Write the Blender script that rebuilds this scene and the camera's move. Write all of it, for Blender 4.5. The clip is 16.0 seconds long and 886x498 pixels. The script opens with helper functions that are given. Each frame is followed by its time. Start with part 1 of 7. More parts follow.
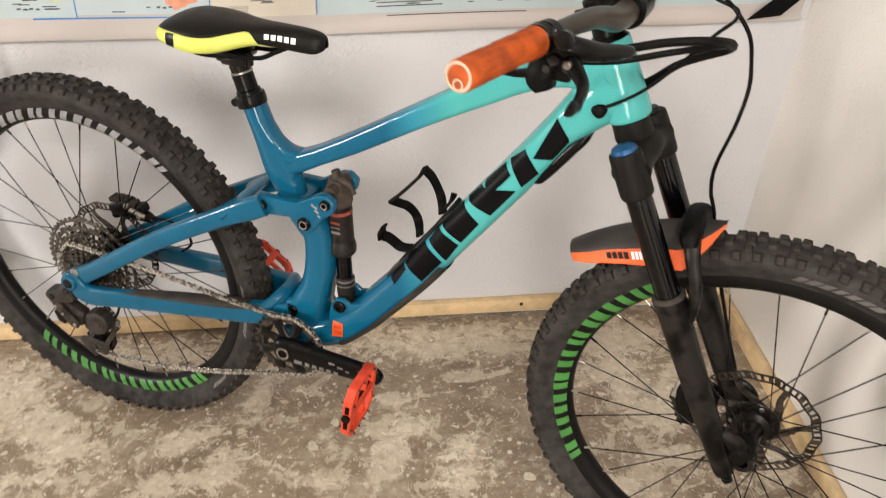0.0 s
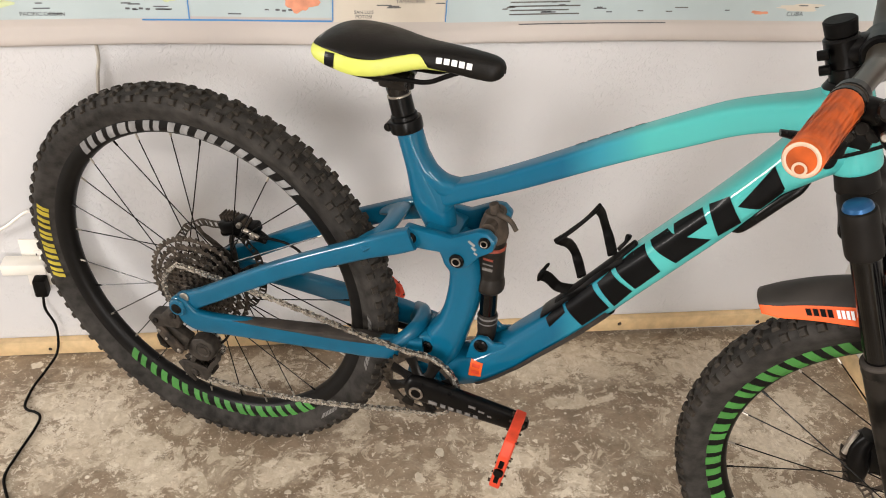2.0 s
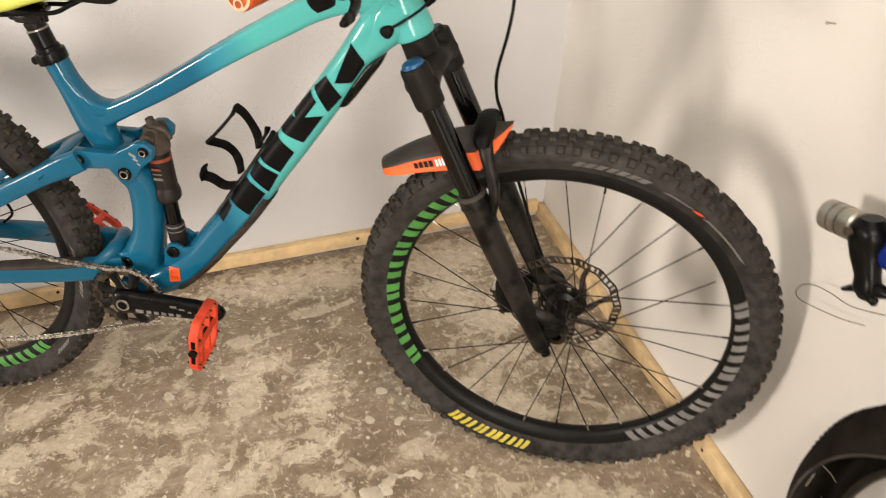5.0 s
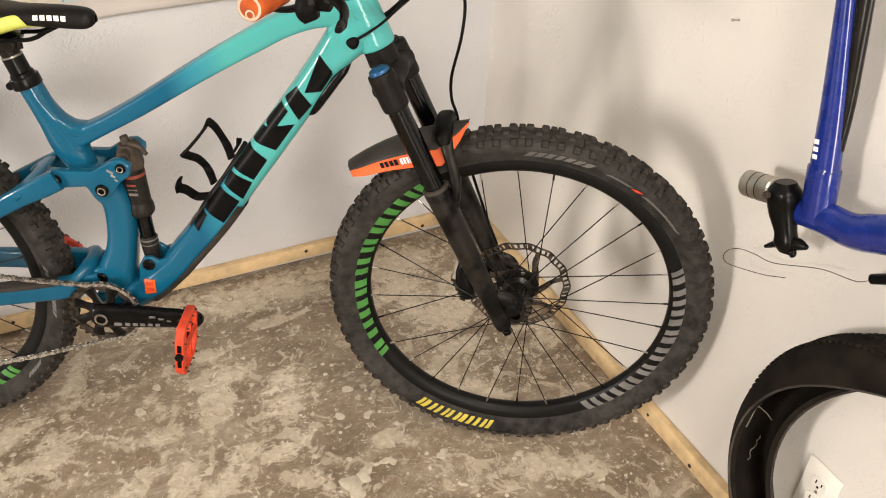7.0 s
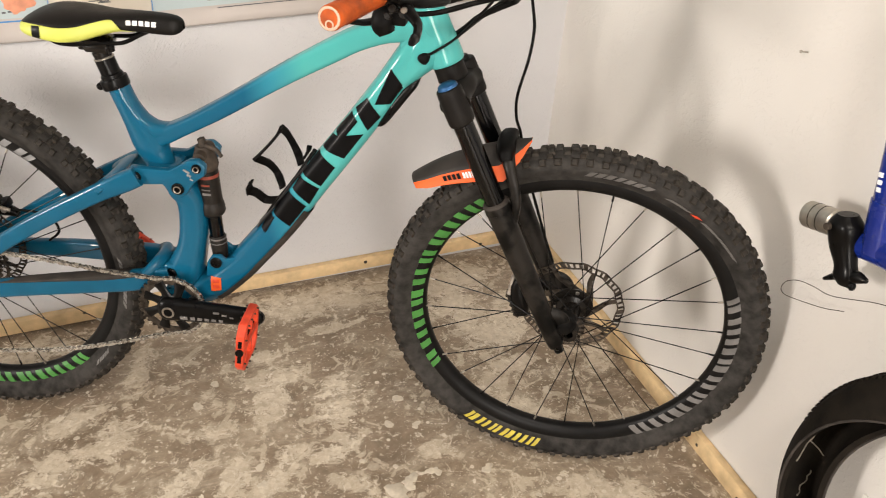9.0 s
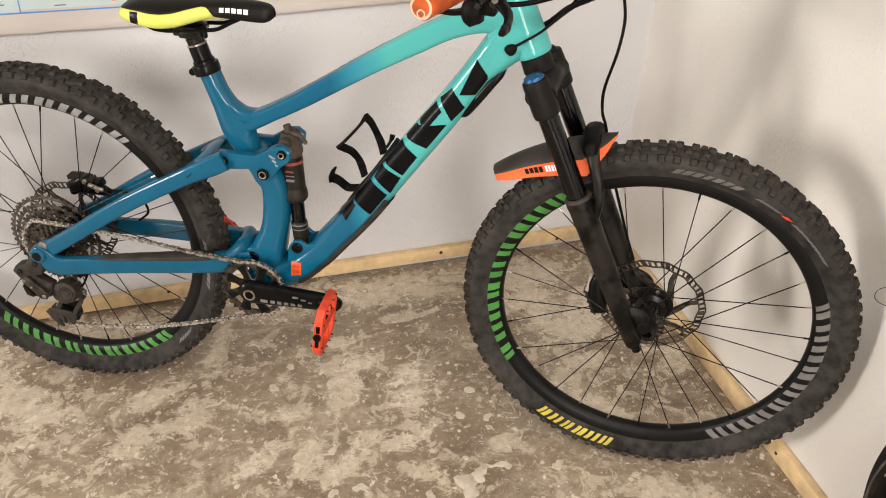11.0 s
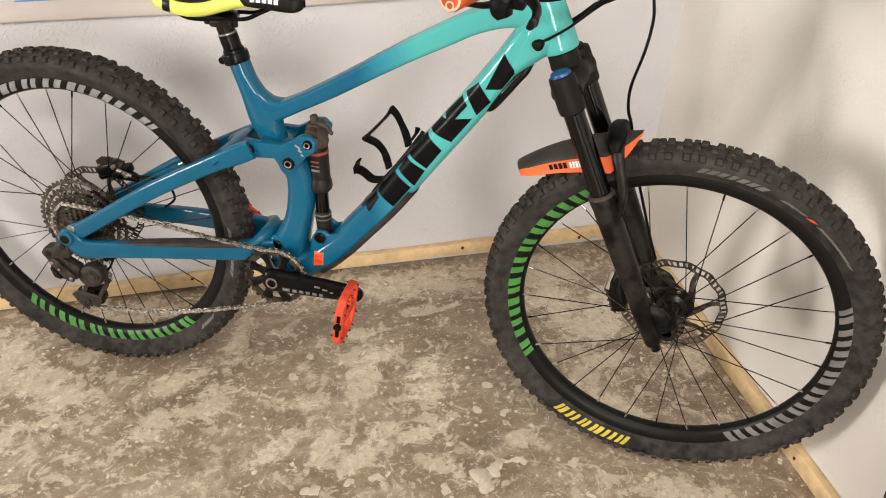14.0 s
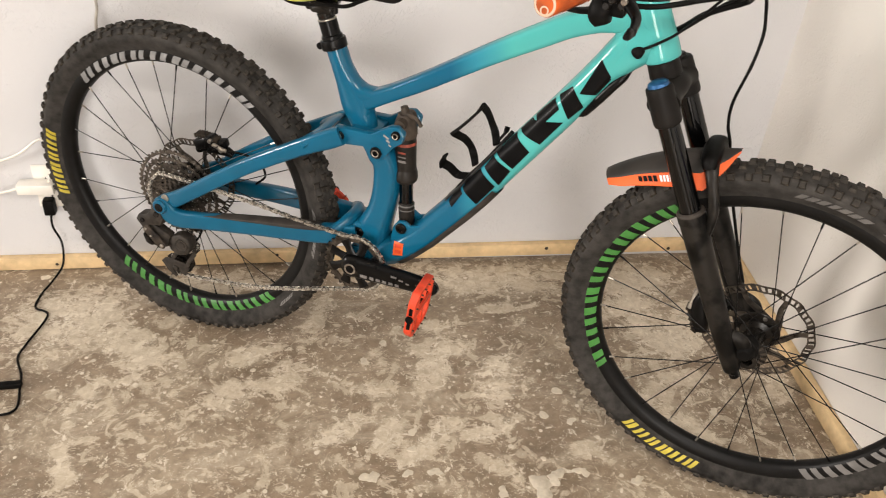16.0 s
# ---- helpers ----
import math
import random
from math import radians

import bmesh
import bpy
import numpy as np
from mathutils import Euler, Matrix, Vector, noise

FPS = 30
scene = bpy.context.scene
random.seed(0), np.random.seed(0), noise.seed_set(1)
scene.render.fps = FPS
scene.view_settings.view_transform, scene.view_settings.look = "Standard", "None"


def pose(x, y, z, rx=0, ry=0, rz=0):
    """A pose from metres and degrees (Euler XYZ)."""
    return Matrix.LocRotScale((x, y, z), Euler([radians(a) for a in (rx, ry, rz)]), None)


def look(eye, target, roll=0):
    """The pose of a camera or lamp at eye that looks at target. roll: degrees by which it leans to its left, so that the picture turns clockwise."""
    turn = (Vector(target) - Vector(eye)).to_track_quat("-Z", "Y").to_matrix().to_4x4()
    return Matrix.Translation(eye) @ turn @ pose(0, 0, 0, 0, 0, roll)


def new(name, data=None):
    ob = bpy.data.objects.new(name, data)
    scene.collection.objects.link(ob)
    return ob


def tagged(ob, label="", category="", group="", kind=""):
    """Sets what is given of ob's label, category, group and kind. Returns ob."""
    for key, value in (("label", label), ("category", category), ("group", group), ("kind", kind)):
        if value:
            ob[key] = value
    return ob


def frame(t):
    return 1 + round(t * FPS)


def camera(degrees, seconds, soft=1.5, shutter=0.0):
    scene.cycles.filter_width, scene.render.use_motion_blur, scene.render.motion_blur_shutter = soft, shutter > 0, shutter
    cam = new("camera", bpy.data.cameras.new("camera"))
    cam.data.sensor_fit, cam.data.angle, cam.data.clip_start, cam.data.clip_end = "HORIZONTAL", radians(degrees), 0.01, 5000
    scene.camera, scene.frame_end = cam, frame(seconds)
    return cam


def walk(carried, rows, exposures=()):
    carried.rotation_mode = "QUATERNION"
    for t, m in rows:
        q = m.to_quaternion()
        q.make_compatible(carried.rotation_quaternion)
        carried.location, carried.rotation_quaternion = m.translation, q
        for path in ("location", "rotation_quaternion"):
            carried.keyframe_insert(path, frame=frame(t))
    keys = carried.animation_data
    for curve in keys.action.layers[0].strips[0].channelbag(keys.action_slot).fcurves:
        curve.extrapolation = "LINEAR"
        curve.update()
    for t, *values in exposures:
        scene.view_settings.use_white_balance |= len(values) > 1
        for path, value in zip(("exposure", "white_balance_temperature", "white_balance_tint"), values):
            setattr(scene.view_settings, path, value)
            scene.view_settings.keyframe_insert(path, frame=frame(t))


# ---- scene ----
cam = camera(56.05, 16.0, soft=1.0, shutter=0.4)
PATH = [
    (0, (-0.109, 0.187, 1.333), (0.161, 1.81, 0.196), 3.2),
    (0.5, (-0.196, 0.316, 1.344), (0.152, 1.918, 0.198), 3.9),
    (1, (-0.288, 0.368, 1.345), (0.054, 1.96, 0.183), 4.5),
    (1.5, (-0.337, 0.375, 1.343), (-0.03, 1.955, 0.157), 5.2),
    (2, (-0.35, 0.366, 1.34), (-0.052, 1.945, 0.149), 5.4),
    (2.5, (-0.337, 0.366, 1.343), (-0.006, 1.941, 0.156), 5.2),
    (3, (-0.3, 0.353, 1.348), (0.091, 1.928, 0.178), 5.2),
    (3.5, (-0.227, 0.305, 1.355), (0.22, 1.872, 0.196), 5.3),
    (4, (-0.132, 0.224, 1.342), (0.37, 1.776, 0.184), 5.2),
    (4.5, (-0.056, 0.132, 1.319), (0.469, 1.667, 0.151), 4.8),
    (5, (-0.089, 0.053, 1.338), (0.511, 1.541, 0.144), 3.1),
    (5.2, (-0.118, 0.021, 1.338), (0.54, 1.486, 0.147), 2.9),
    (7.3, (-0.238, -0.044, 1.353), (0.58, 1.402, 0.24), 3.3),
    (7.5, (-0.233, -0.053, 1.347), (0.571, 1.411, 0.246), 3.5),
    (8, (-0.24, -0.054, 1.348), (0.55, 1.425, 0.257), 3.8),
    (8.5, (-0.247, -0.059, 1.351), (0.513, 1.439, 0.264), 4.0),
    (9, (-0.254, -0.065, 1.352), (0.451, 1.459, 0.266), 4.1),
    (9.5, (-0.263, -0.067, 1.351), (0.381, 1.481, 0.262), 4.1),
    (10, (-0.272, -0.066, 1.35), (0.31, 1.504, 0.256), 4.0),
    (10.2, (-0.274, -0.062, 1.35), (0.286, 1.512, 0.251), 3.8),
    (12.5, (-0.248, -0.052, 1.345), (0.3, 1.511, 0.224), 2.3),
    (13, (-0.26, -0.051, 1.348), (0.294, 1.509, 0.227), 2.6),
    (13.5, (-0.269, -0.059, 1.351), (0.258, 1.513, 0.233), 3.3),
    (14, (-0.27, -0.065, 1.344), (0.224, 1.519, 0.227), 3.6),
    (14.5, (-0.263, -0.055, 1.341), (0.199, 1.528, 0.209), 3.7),
    (15, (-0.255, -0.048, 1.341), (0.161, 1.541, 0.201), 4.2),
    (15.5, (-0.252, -0.047, 1.34), (0.105, 1.555, 0.196), 4.6),
    (16, (-0.243, -0.045, 1.356), (0.035, 1.563, 0.2), 4.6),
]
BALANCE = [(0, 0.0, 6560, 10), (1, -0.04, 6500, 10), (2.5, -0.04, 6500, 10), (3.5, 0.0, 6540, 10), (4.5, 0.02, 6800, 10), (5, 0.02, 7000, 10), (7.5, -0.02, 6820, 10), (10, -0.02, 6660, 10), (16, 0.0, 6650, 10)]
walk(cam, [(t, look(eye, target, roll)) for t, eye, target, roll in PATH], BALANCE)

# ---- world and light ----
world = bpy.data.worlds.new("world")
scene.world = world
world.use_nodes = True
world.node_tree.nodes["Background"].inputs[0].default_value = (0.9, 0.95, 1.0, 1)
world.node_tree.nodes["Background"].inputs[1].default_value = 0.05


def lamp(name, eye, target, size, watts, colour, spread=180):
    data = bpy.data.lights.new(name, "AREA")
    data.shape, data.size, data.size_y = "RECTANGLE", size[0], size[1]
    data.energy, data.color = watts, colour
    data.spread = radians(spread)
    ob = new(name, data)
    ob.matrix_world = look(eye, target)
    return ob


lamp("ceiling_lamp_light", (-1.5, -1.45, 2.38), (-1.3, -1.0, 0.0), (1.2, 0.24), 12, (1.0, 0.94, 0.885))
lamp("second_lamp_light", (0.05, -0.70, 2.38), (0.07, -0.5, 0.0), (1.2, 0.24), 38, (1.0, 0.94, 0.885))
lamp("window_light", (-5.01, 0.20, 1.45), (0.9, 1.25, 0.45), (0.75, 1.1), 62, (1.0, 0.945, 0.90), 100)
# fill added at the unseen south side to lift the lower back wall
lamp("south_fill_light", (-0.75, -2.61, 0.98), (0.2, 1.60, 0.3), (0.9, 1.8), 43, (1.0, 0.95, 0.91), 130)

# ---- materials ----


def mat(name, colour, rough=0.5, metal=0.0, spread=0.12, scale=40.0, bump=0.0, bump_scale=200.0, coat=0.0, second=None, big=4.0, spec=0.5):
    """A surface with variation at two scales and fine relief."""
    m = bpy.data.materials.new(name)
    m.use_nodes = True
    n, l = m.node_tree.nodes, m.node_tree.links
    b = n["Principled BSDF"]
    b.inputs["Roughness"].default_value = rough
    b.inputs["Metallic"].default_value = metal
    b.inputs["Specular IOR Level"].default_value = spec
    b.inputs["Coat Weight"].default_value = coat
    b.inputs["Coat Roughness"].default_value = 0.06
    tc = n.new("ShaderNodeTexCoord")
    fine, wide = n.new("ShaderNodeTexNoise"), n.new("ShaderNodeTexNoise")
    fine.inputs["Scale"].default_value, wide.inputs["Scale"].default_value = scale, big
    fine.inputs["Detail"].default_value, wide.inputs["Detail"].default_value = 5, 4
    for t in (fine, wide):
        l.new(tc.outputs["Object"], t.inputs["Vector"])
    blend = n.new("ShaderNodeMath")
    blend.operation = "MULTIPLY_ADD"
    blend.inputs[1].default_value = 0.6
    half = n.new("ShaderNodeMath")
    half.operation = "MULTIPLY"
    half.inputs[1].default_value = 0.4
    l.new(wide.outputs[0], half.inputs[0])
    l.new(fine.outputs[0], blend.inputs[0])
    l.new(half.outputs[0], blend.inputs[2])
    ramp = n.new("ShaderNodeValToRGB")
    dark = second or tuple(c * (1 - 2.2 * spread) for c in colour)
    light = tuple(min(1, c * (1 + spread)) for c in colour)
    ramp.color_ramp.elements[0].position, ramp.color_ramp.elements[1].position = 0.3, 0.7
    ramp.color_ramp.elements[0].color, ramp.color_ramp.elements[1].color = (*dark, 1), (*light, 1)
    l.new(blend.outputs[0], ramp.inputs[0])
    l.new(ramp.outputs[0], b.inputs["Base Color"])
    rr = n.new("ShaderNodeMapRange")
    rr.inputs["To Min"].default_value, rr.inputs["To Max"].default_value = max(0.03, rough - 0.1), min(1, rough + 0.12)
    l.new(fine.outputs[0], rr.inputs["Value"])
    l.new(rr.outputs[0], b.inputs["Roughness"])
    if bump:
        bt, bp = n.new("ShaderNodeTexNoise"), n.new("ShaderNodeBump")
        bt.inputs["Scale"].default_value, bt.inputs["Detail"].default_value = bump_scale, 3
        bp.inputs["Strength"].default_value, bp.inputs["Distance"].default_value = bump, 0.002
        l.new(tc.outputs["Object"], bt.inputs["Vector"])
        l.new(bt.outputs[0], bp.inputs["Height"])
        l.new(bp.outputs[0], b.inputs["Normal"])
    return m


def wall_material(name, colour, relief):
    """Painted plaster with a skip-trowel relief."""
    m = mat(name, colour, 0.62, spread=0.03, scale=3.0, big=0.8)
    n, l = m.node_tree.nodes, m.node_tree.links
    tc = n.new("ShaderNodeTexCoord")
    warp, ridge, patch, grain = (n.new("ShaderNodeTexNoise") for _ in range(4))
    warp.inputs["Scale"].default_value = 9
    mix = n.new("ShaderNodeMixRGB")
    mix.inputs[0].default_value = 0.06
    l.new(tc.outputs["Object"], warp.inputs["Vector"])
    l.new(tc.outputs["Object"], mix.inputs[1])
    l.new(warp.outputs["Color"], mix.inputs[2])
    ridge.inputs["Scale"].default_value, ridge.inputs["Detail"].default_value = 125, 2
    ridge.inputs["Distortion"].default_value = 0.5
    l.new(mix.outputs[0], ridge.inputs["Vector"])
    step = n.new("ShaderNodeValToRGB")
    step.color_ramp.elements[0].position, step.color_ramp.elements[1].position = 0.50, 0.74
    l.new(ridge.outputs[0], step.inputs[0])
    patch.inputs["Scale"].default_value = 7
    l.new(tc.outputs["Object"], patch.inputs["Vector"])
    gate = n.new("ShaderNodeValToRGB")
    gate.color_ramp.elements[0].position, gate.color_ramp.elements[1].position = 0.36, 0.62
    l.new(patch.outputs[0], gate.inputs[0])
    mul = n.new("ShaderNodeMath")
    mul.operation = "MULTIPLY"
    l.new(step.outputs[0], mul.inputs[0])
    l.new(gate.outputs[0], mul.inputs[1])
    grain.inputs["Scale"].default_value = 260
    l.new(tc.outputs["Object"], grain.inputs["Vector"])
    add = n.new("ShaderNodeMath")
    add.operation = "MULTIPLY_ADD"
    add.inputs[1].default_value = 0.22
    l.new(grain.outputs[0], add.inputs[0])
    l.new(mul.outputs[0], add.inputs[2])
    bp = n.new("ShaderNodeBump")
    bp.inputs["Strength"].default_value, bp.inputs["Distance"].default_value = relief, 0.0019
    l.new(add.outputs[0], bp.inputs["Height"])
    l.new(bp.outputs[0], n["Principled BSDF"].inputs["Normal"])
    return m


WORN_SPOTS = [  # x, y, length, width, turn
    (0.0, 1.36, 0.24, 0.085, 62), (0.055, 1.425, 0.09, 0.05, 20), (-0.135, 1.302, 0.12, 0.05, 5), (-0.215, 1.185, 0.18, 0.055, 38), (0.191, 1.577, 0.11, 0.045, 5), (0.26, 1.575, 0.10, 0.025, 15), (0.025, 1.518, 0.10, 0.045, 10),
    (-0.275, 1.55, 0.22, 0.045, 72), (-0.86, 1.59, 0.30, 0.22, 10), (-0.70, 1.48, 0.26, 0.12, 130), (-0.43, 1.445, 0.12, 0.035, 5), (-0.34, 1.36, 0.12, 0.10, 45), (0.105, 1.167, 0.14, 0.05, 15), (0.11, 1.056, 0.10, 0.05, 140),
    (-0.769, 1.121, 0.14, 0.06, 110), (-0.769, 1.322, 0.13, 0.06, 60), (-0.682, 1.365, 0.08, 0.04, 20), (-0.232, 1.343, 0.10, 0.035, 150), (0.152, 1.36, 0.12, 0.06, 30), (0.43, 1.22, 0.14, 0.08, 20), (0.536, 1.138, 0.16, 0.07, 150),
    (0.18, 1.70, 0.62, 0.13, 2), (0.56, 1.68, 0.30, 0.16, 0), (-0.55, 1.70, 0.40, 0.10, 0), (0.60, 0.87, 0.24, 0.08, 150), (0.30, 1.10, 0.10, 0.05, 20), (0.52, 1.57, 0.20, 0.08, 10), (0.69, 1.52, 0.14, 0.08, 60), (-0.412, 1.425, 0.14, 0.06, 20), (-0.45, 1.31, 0.18, 0.08, 35), (-0.115, 1.165, 0.12, 0.07, 60), (0.62, 1.43, 0.22, 0.12, 30), (0.55, 1.50, 0.14, 0.08, 60), (0.587, 1.296, 0.12, 0.06, 10), (0.80, 1.24, 0.12, 0.08, 70), (0.126, 1.286, 0.10, 0.08, 30), (-0.03, 1.145, 0.20, 0.06, 40),
]


def floor_material():
    """Old brown-grey concrete with worn cream paint and splashes."""
    m = bpy.data.materials.new("stained_concrete")
    m.use_nodes = True
    n, l = m.node_tree.nodes, m.node_tree.links
    b = n["Principled BSDF"]
    tc = n.new("ShaderNodeTexCoord")

    def noisy(scale, detail=6.0, rough=0.6, distort=0.0, stretch=None):
        t = n.new("ShaderNodeTexNoise")
        t.inputs["Scale"].default_value, t.inputs["Detail"].default_value = scale, detail
        t.inputs["Roughness"].default_value, t.inputs["Distortion"].default_value = rough, distort
        if stretch:
            mp = n.new("ShaderNodeMapping")
            mp.inputs["Scale"].default_value, mp.inputs["Rotation"].default_value = stretch, (0, 0, 0.9)
            l.new(tc.outputs["Object"], mp.inputs["Vector"])
            l.new(mp.outputs[0], t.inputs["Vector"])
        else:
            l.new(tc.outputs["Object"], t.inputs["Vector"])
        return t.outputs[0]

    def ramp(value, *stops):
        r = n.new("ShaderNodeValToRGB")
        e = r.color_ramp.elements
        while len(e) < len(stops):
            e.new(0.5)
        for k, (p, c) in enumerate(stops):
            e[k].position, e[k].color = p, (*c, 1) if len(c) == 3 else c
        l.new(value, r.inputs[0])
        return r.outputs[0]

    def over(below, above, mask):
        x = n.new("ShaderNodeMixRGB")
        l.new(mask, x.inputs[0])
        l.new(below, x.inputs[1])
        l.new(above, x.inputs[2])
        return x.outputs[0]

    def times(a, c):
        x = n.new("ShaderNodeMath")
        x.operation = "MULTIPLY"
        l.new(a, x.inputs[0])
        l.new(c, x.inputs[1])
        return x.outputs[0]

    def plus(a, c, f=1.0):
        x = n.new("ShaderNodeMath")
        x.operation = "MULTIPLY_ADD"
        l.new(c, x.inputs[0])
        x.inputs[1].default_value = f
        l.new(a, x.inputs[2])
        return x.outputs[0]

    def spots(rows):
        """How near the place lies to the middle of any of the worn patches: x, y, length, width, turn."""
        best = None
        for cx, cy, length, width, turn in rows:
            mp, ln = n.new("ShaderNodeMapping"), n.new("ShaderNodeVectorMath")
            mp.vector_type = "TEXTURE"
            mp.inputs["Location"].default_value, mp.inputs["Rotation"].default_value = (cx, cy, 0), (0, 0, math.radians(turn))
            mp.inputs["Scale"].default_value = (length / 2, width / 2, 1)
            l.new(tc.outputs["Object"], mp.inputs["Vector"])
            ln.operation = "LENGTH"
            l.new(mp.outputs[0], ln.inputs[0])
            mr = n.new("ShaderNodeMapRange")
            mr.interpolation_type = "SMOOTHSTEP"
            mr.inputs["From Min"].default_value, mr.inputs["From Max"].default_value = 1.5, 0.35
            l.new(ln.outputs["Value"], mr.inputs["Value"])
            if best is None:
                best = mr.outputs[0]
            else:
                x = n.new("ShaderNodeMath")
                x.operation = "MAXIMUM"
                l.new(best, x.inputs[0])
                l.new(mr.outputs[0], x.inputs[1])
                best = x.outputs[0]
        return best

    k = (0, 0, 0), (1, 1, 1)
    half = (0.55, 0.55, 0.55)
    base = ramp(noisy(3.0, 7, 0.60, 0.5), (0.30, (0.172, 0.126, 0.086)), (0.5, (0.250, 0.191, 0.134)), (0.72, (0.340, 0.274, 0.200)))
    grit = n.new("ShaderNodeMixRGB")
    grit.blend_type = "MULTIPLY"
    grit.inputs[0].default_value = 1
    l.new(base, grit.inputs[1])
    l.new(ramp(noisy(34, 9, 0.72, 0.5), (0.34, (0.74, 0.73, 0.71)), (0.62, (1.16, 1.16, 1.16))), grit.inputs[2])
    base = grit.outputs[0]
    worn = ramp(noisy(55, 9, 0.72, 0.6), (0.28, (0.41, 0.343, 0.256)), (0.72, (0.71, 0.625, 0.497)))
    pale = ramp(noisy(90, 8, 0.7), (0.3, (0.56, 0.49, 0.39)), (0.7, (0.78, 0.71, 0.59)))
    near = spots(WORN_SPOTS)
    # a thin grey film of old paint, with the concrete showing through
    film_ = plus(noisy(5.0, 9, 0.72, 0.7, (1, 1.7, 1)), near, 0.05)
    smear = times(ramp(film_, (0.49, k[0]), (0.60, half)), ramp(noisy(60, 8, 0.75, 0.4), (0.36, (0.35, 0.35, 0.35)), (0.60, k[1])))
    c = over(base, worn, smear)
    # scraped remains of cream paint, ragged at every size
    flake = plus(plus(noisy(17, 12, 0.80, 0.5, (1, 1.35, 1)), near, 0.125), noisy(3.4, 3, 0.5), 0.16)
    mask = ramp(flake, (0.655, k[0]), (0.680, (0.92, 0.92, 0.92)))
    c = over(c, worn, mask)
    crisp = ramp(plus(noisy(46, 10, 0.76, 0.5), near, 0.075), (0.585, k[0]), (0.602, (0.9, 0.9, 0.9)))
    c = over(c, pale, crisp)
    blotch = plus(plus(noisy(22, 7, 0.66, 0.9), noisy(2.6, 3, 0.5), 0.30), near, 0.05)
    c = over(c, worn, ramp(blotch, (0.710, k[0]), (0.735, (0.72, 0.72, 0.72))))
    splash = n.new("ShaderNodeTexVoronoi")
    splash.inputs["Scale"].default_value, splash.inputs["Randomness"].default_value = 8.5, 1.0
    l.new(tc.outputs["Object"], splash.inputs["Vector"])
    c = over(c, worn, ramp(plus(splash.outputs["Distance"], noisy(28, 5, 0.6), 0.42), (0.285, half), (0.325, k[0])))
    # small flecks and round drops
    c = over(c, pale, ramp(noisy(120, 5, 0.6, 0.4), (0.635, k[0]), (0.650, (0.8, 0.8, 0.8))))
    fleck_colour = ramp(noisy(60), (0.3, (0.58, 0.51, 0.41)), (0.7, (0.76, 0.70, 0.60)))
    c = over(c, fleck_colour, ramp(noisy(30, 5, 0.6, 0.8), (0.655, k[0]), (0.675, k[1])))
    v = n.new("ShaderNodeTexVoronoi")
    v.inputs["Scale"].default_value = 20
    v.inputs["Randomness"].default_value = 1.0
    l.new(tc.outputs["Object"], v.inputs["Vector"])
    c = over(c, fleck_colour, ramp(plus(v.outputs["Distance"], noisy(25), 0.18), (0.175, k[1]), (0.20, k[0])))
    dirt = ramp(noisy(2.2, 5, 0.6), (0.35, (0.78, 0.76, 0.73)), (0.62, (1, 1, 1)))
    x = n.new("ShaderNodeMixRGB")
    x.blend_type = "MULTIPLY"
    x.inputs[0].default_value = 1
    l.new(c, x.inputs[1])
    l.new(dirt, x.inputs[2])
    l.new(x.outputs[0], b.inputs["Base Color"])
    r = n.new("ShaderNodeMapRange")
    r.inputs["To Min"].default_value, r.inputs["To Max"].default_value = 0.30, 0.66
    l.new(noisy(11), r.inputs["Value"])
    l.new(r.outputs[0], b.inputs["Roughness"])
    bp = n.new("ShaderNodeBump")
    bp.inputs["Strength"].default_value, bp.inputs["Distance"].default_value = 0.35, 0.0015
    h = n.new("ShaderNodeMath")
    h.operation = "ADD"
    l.new(mask, h.inputs[0])
    l.new(noisy(120), h.inputs[1])
    l.new(h.outputs[0], bp.inputs["Height"])
    l.new(bp.outputs[0], b.inputs["Normal"])
    return m


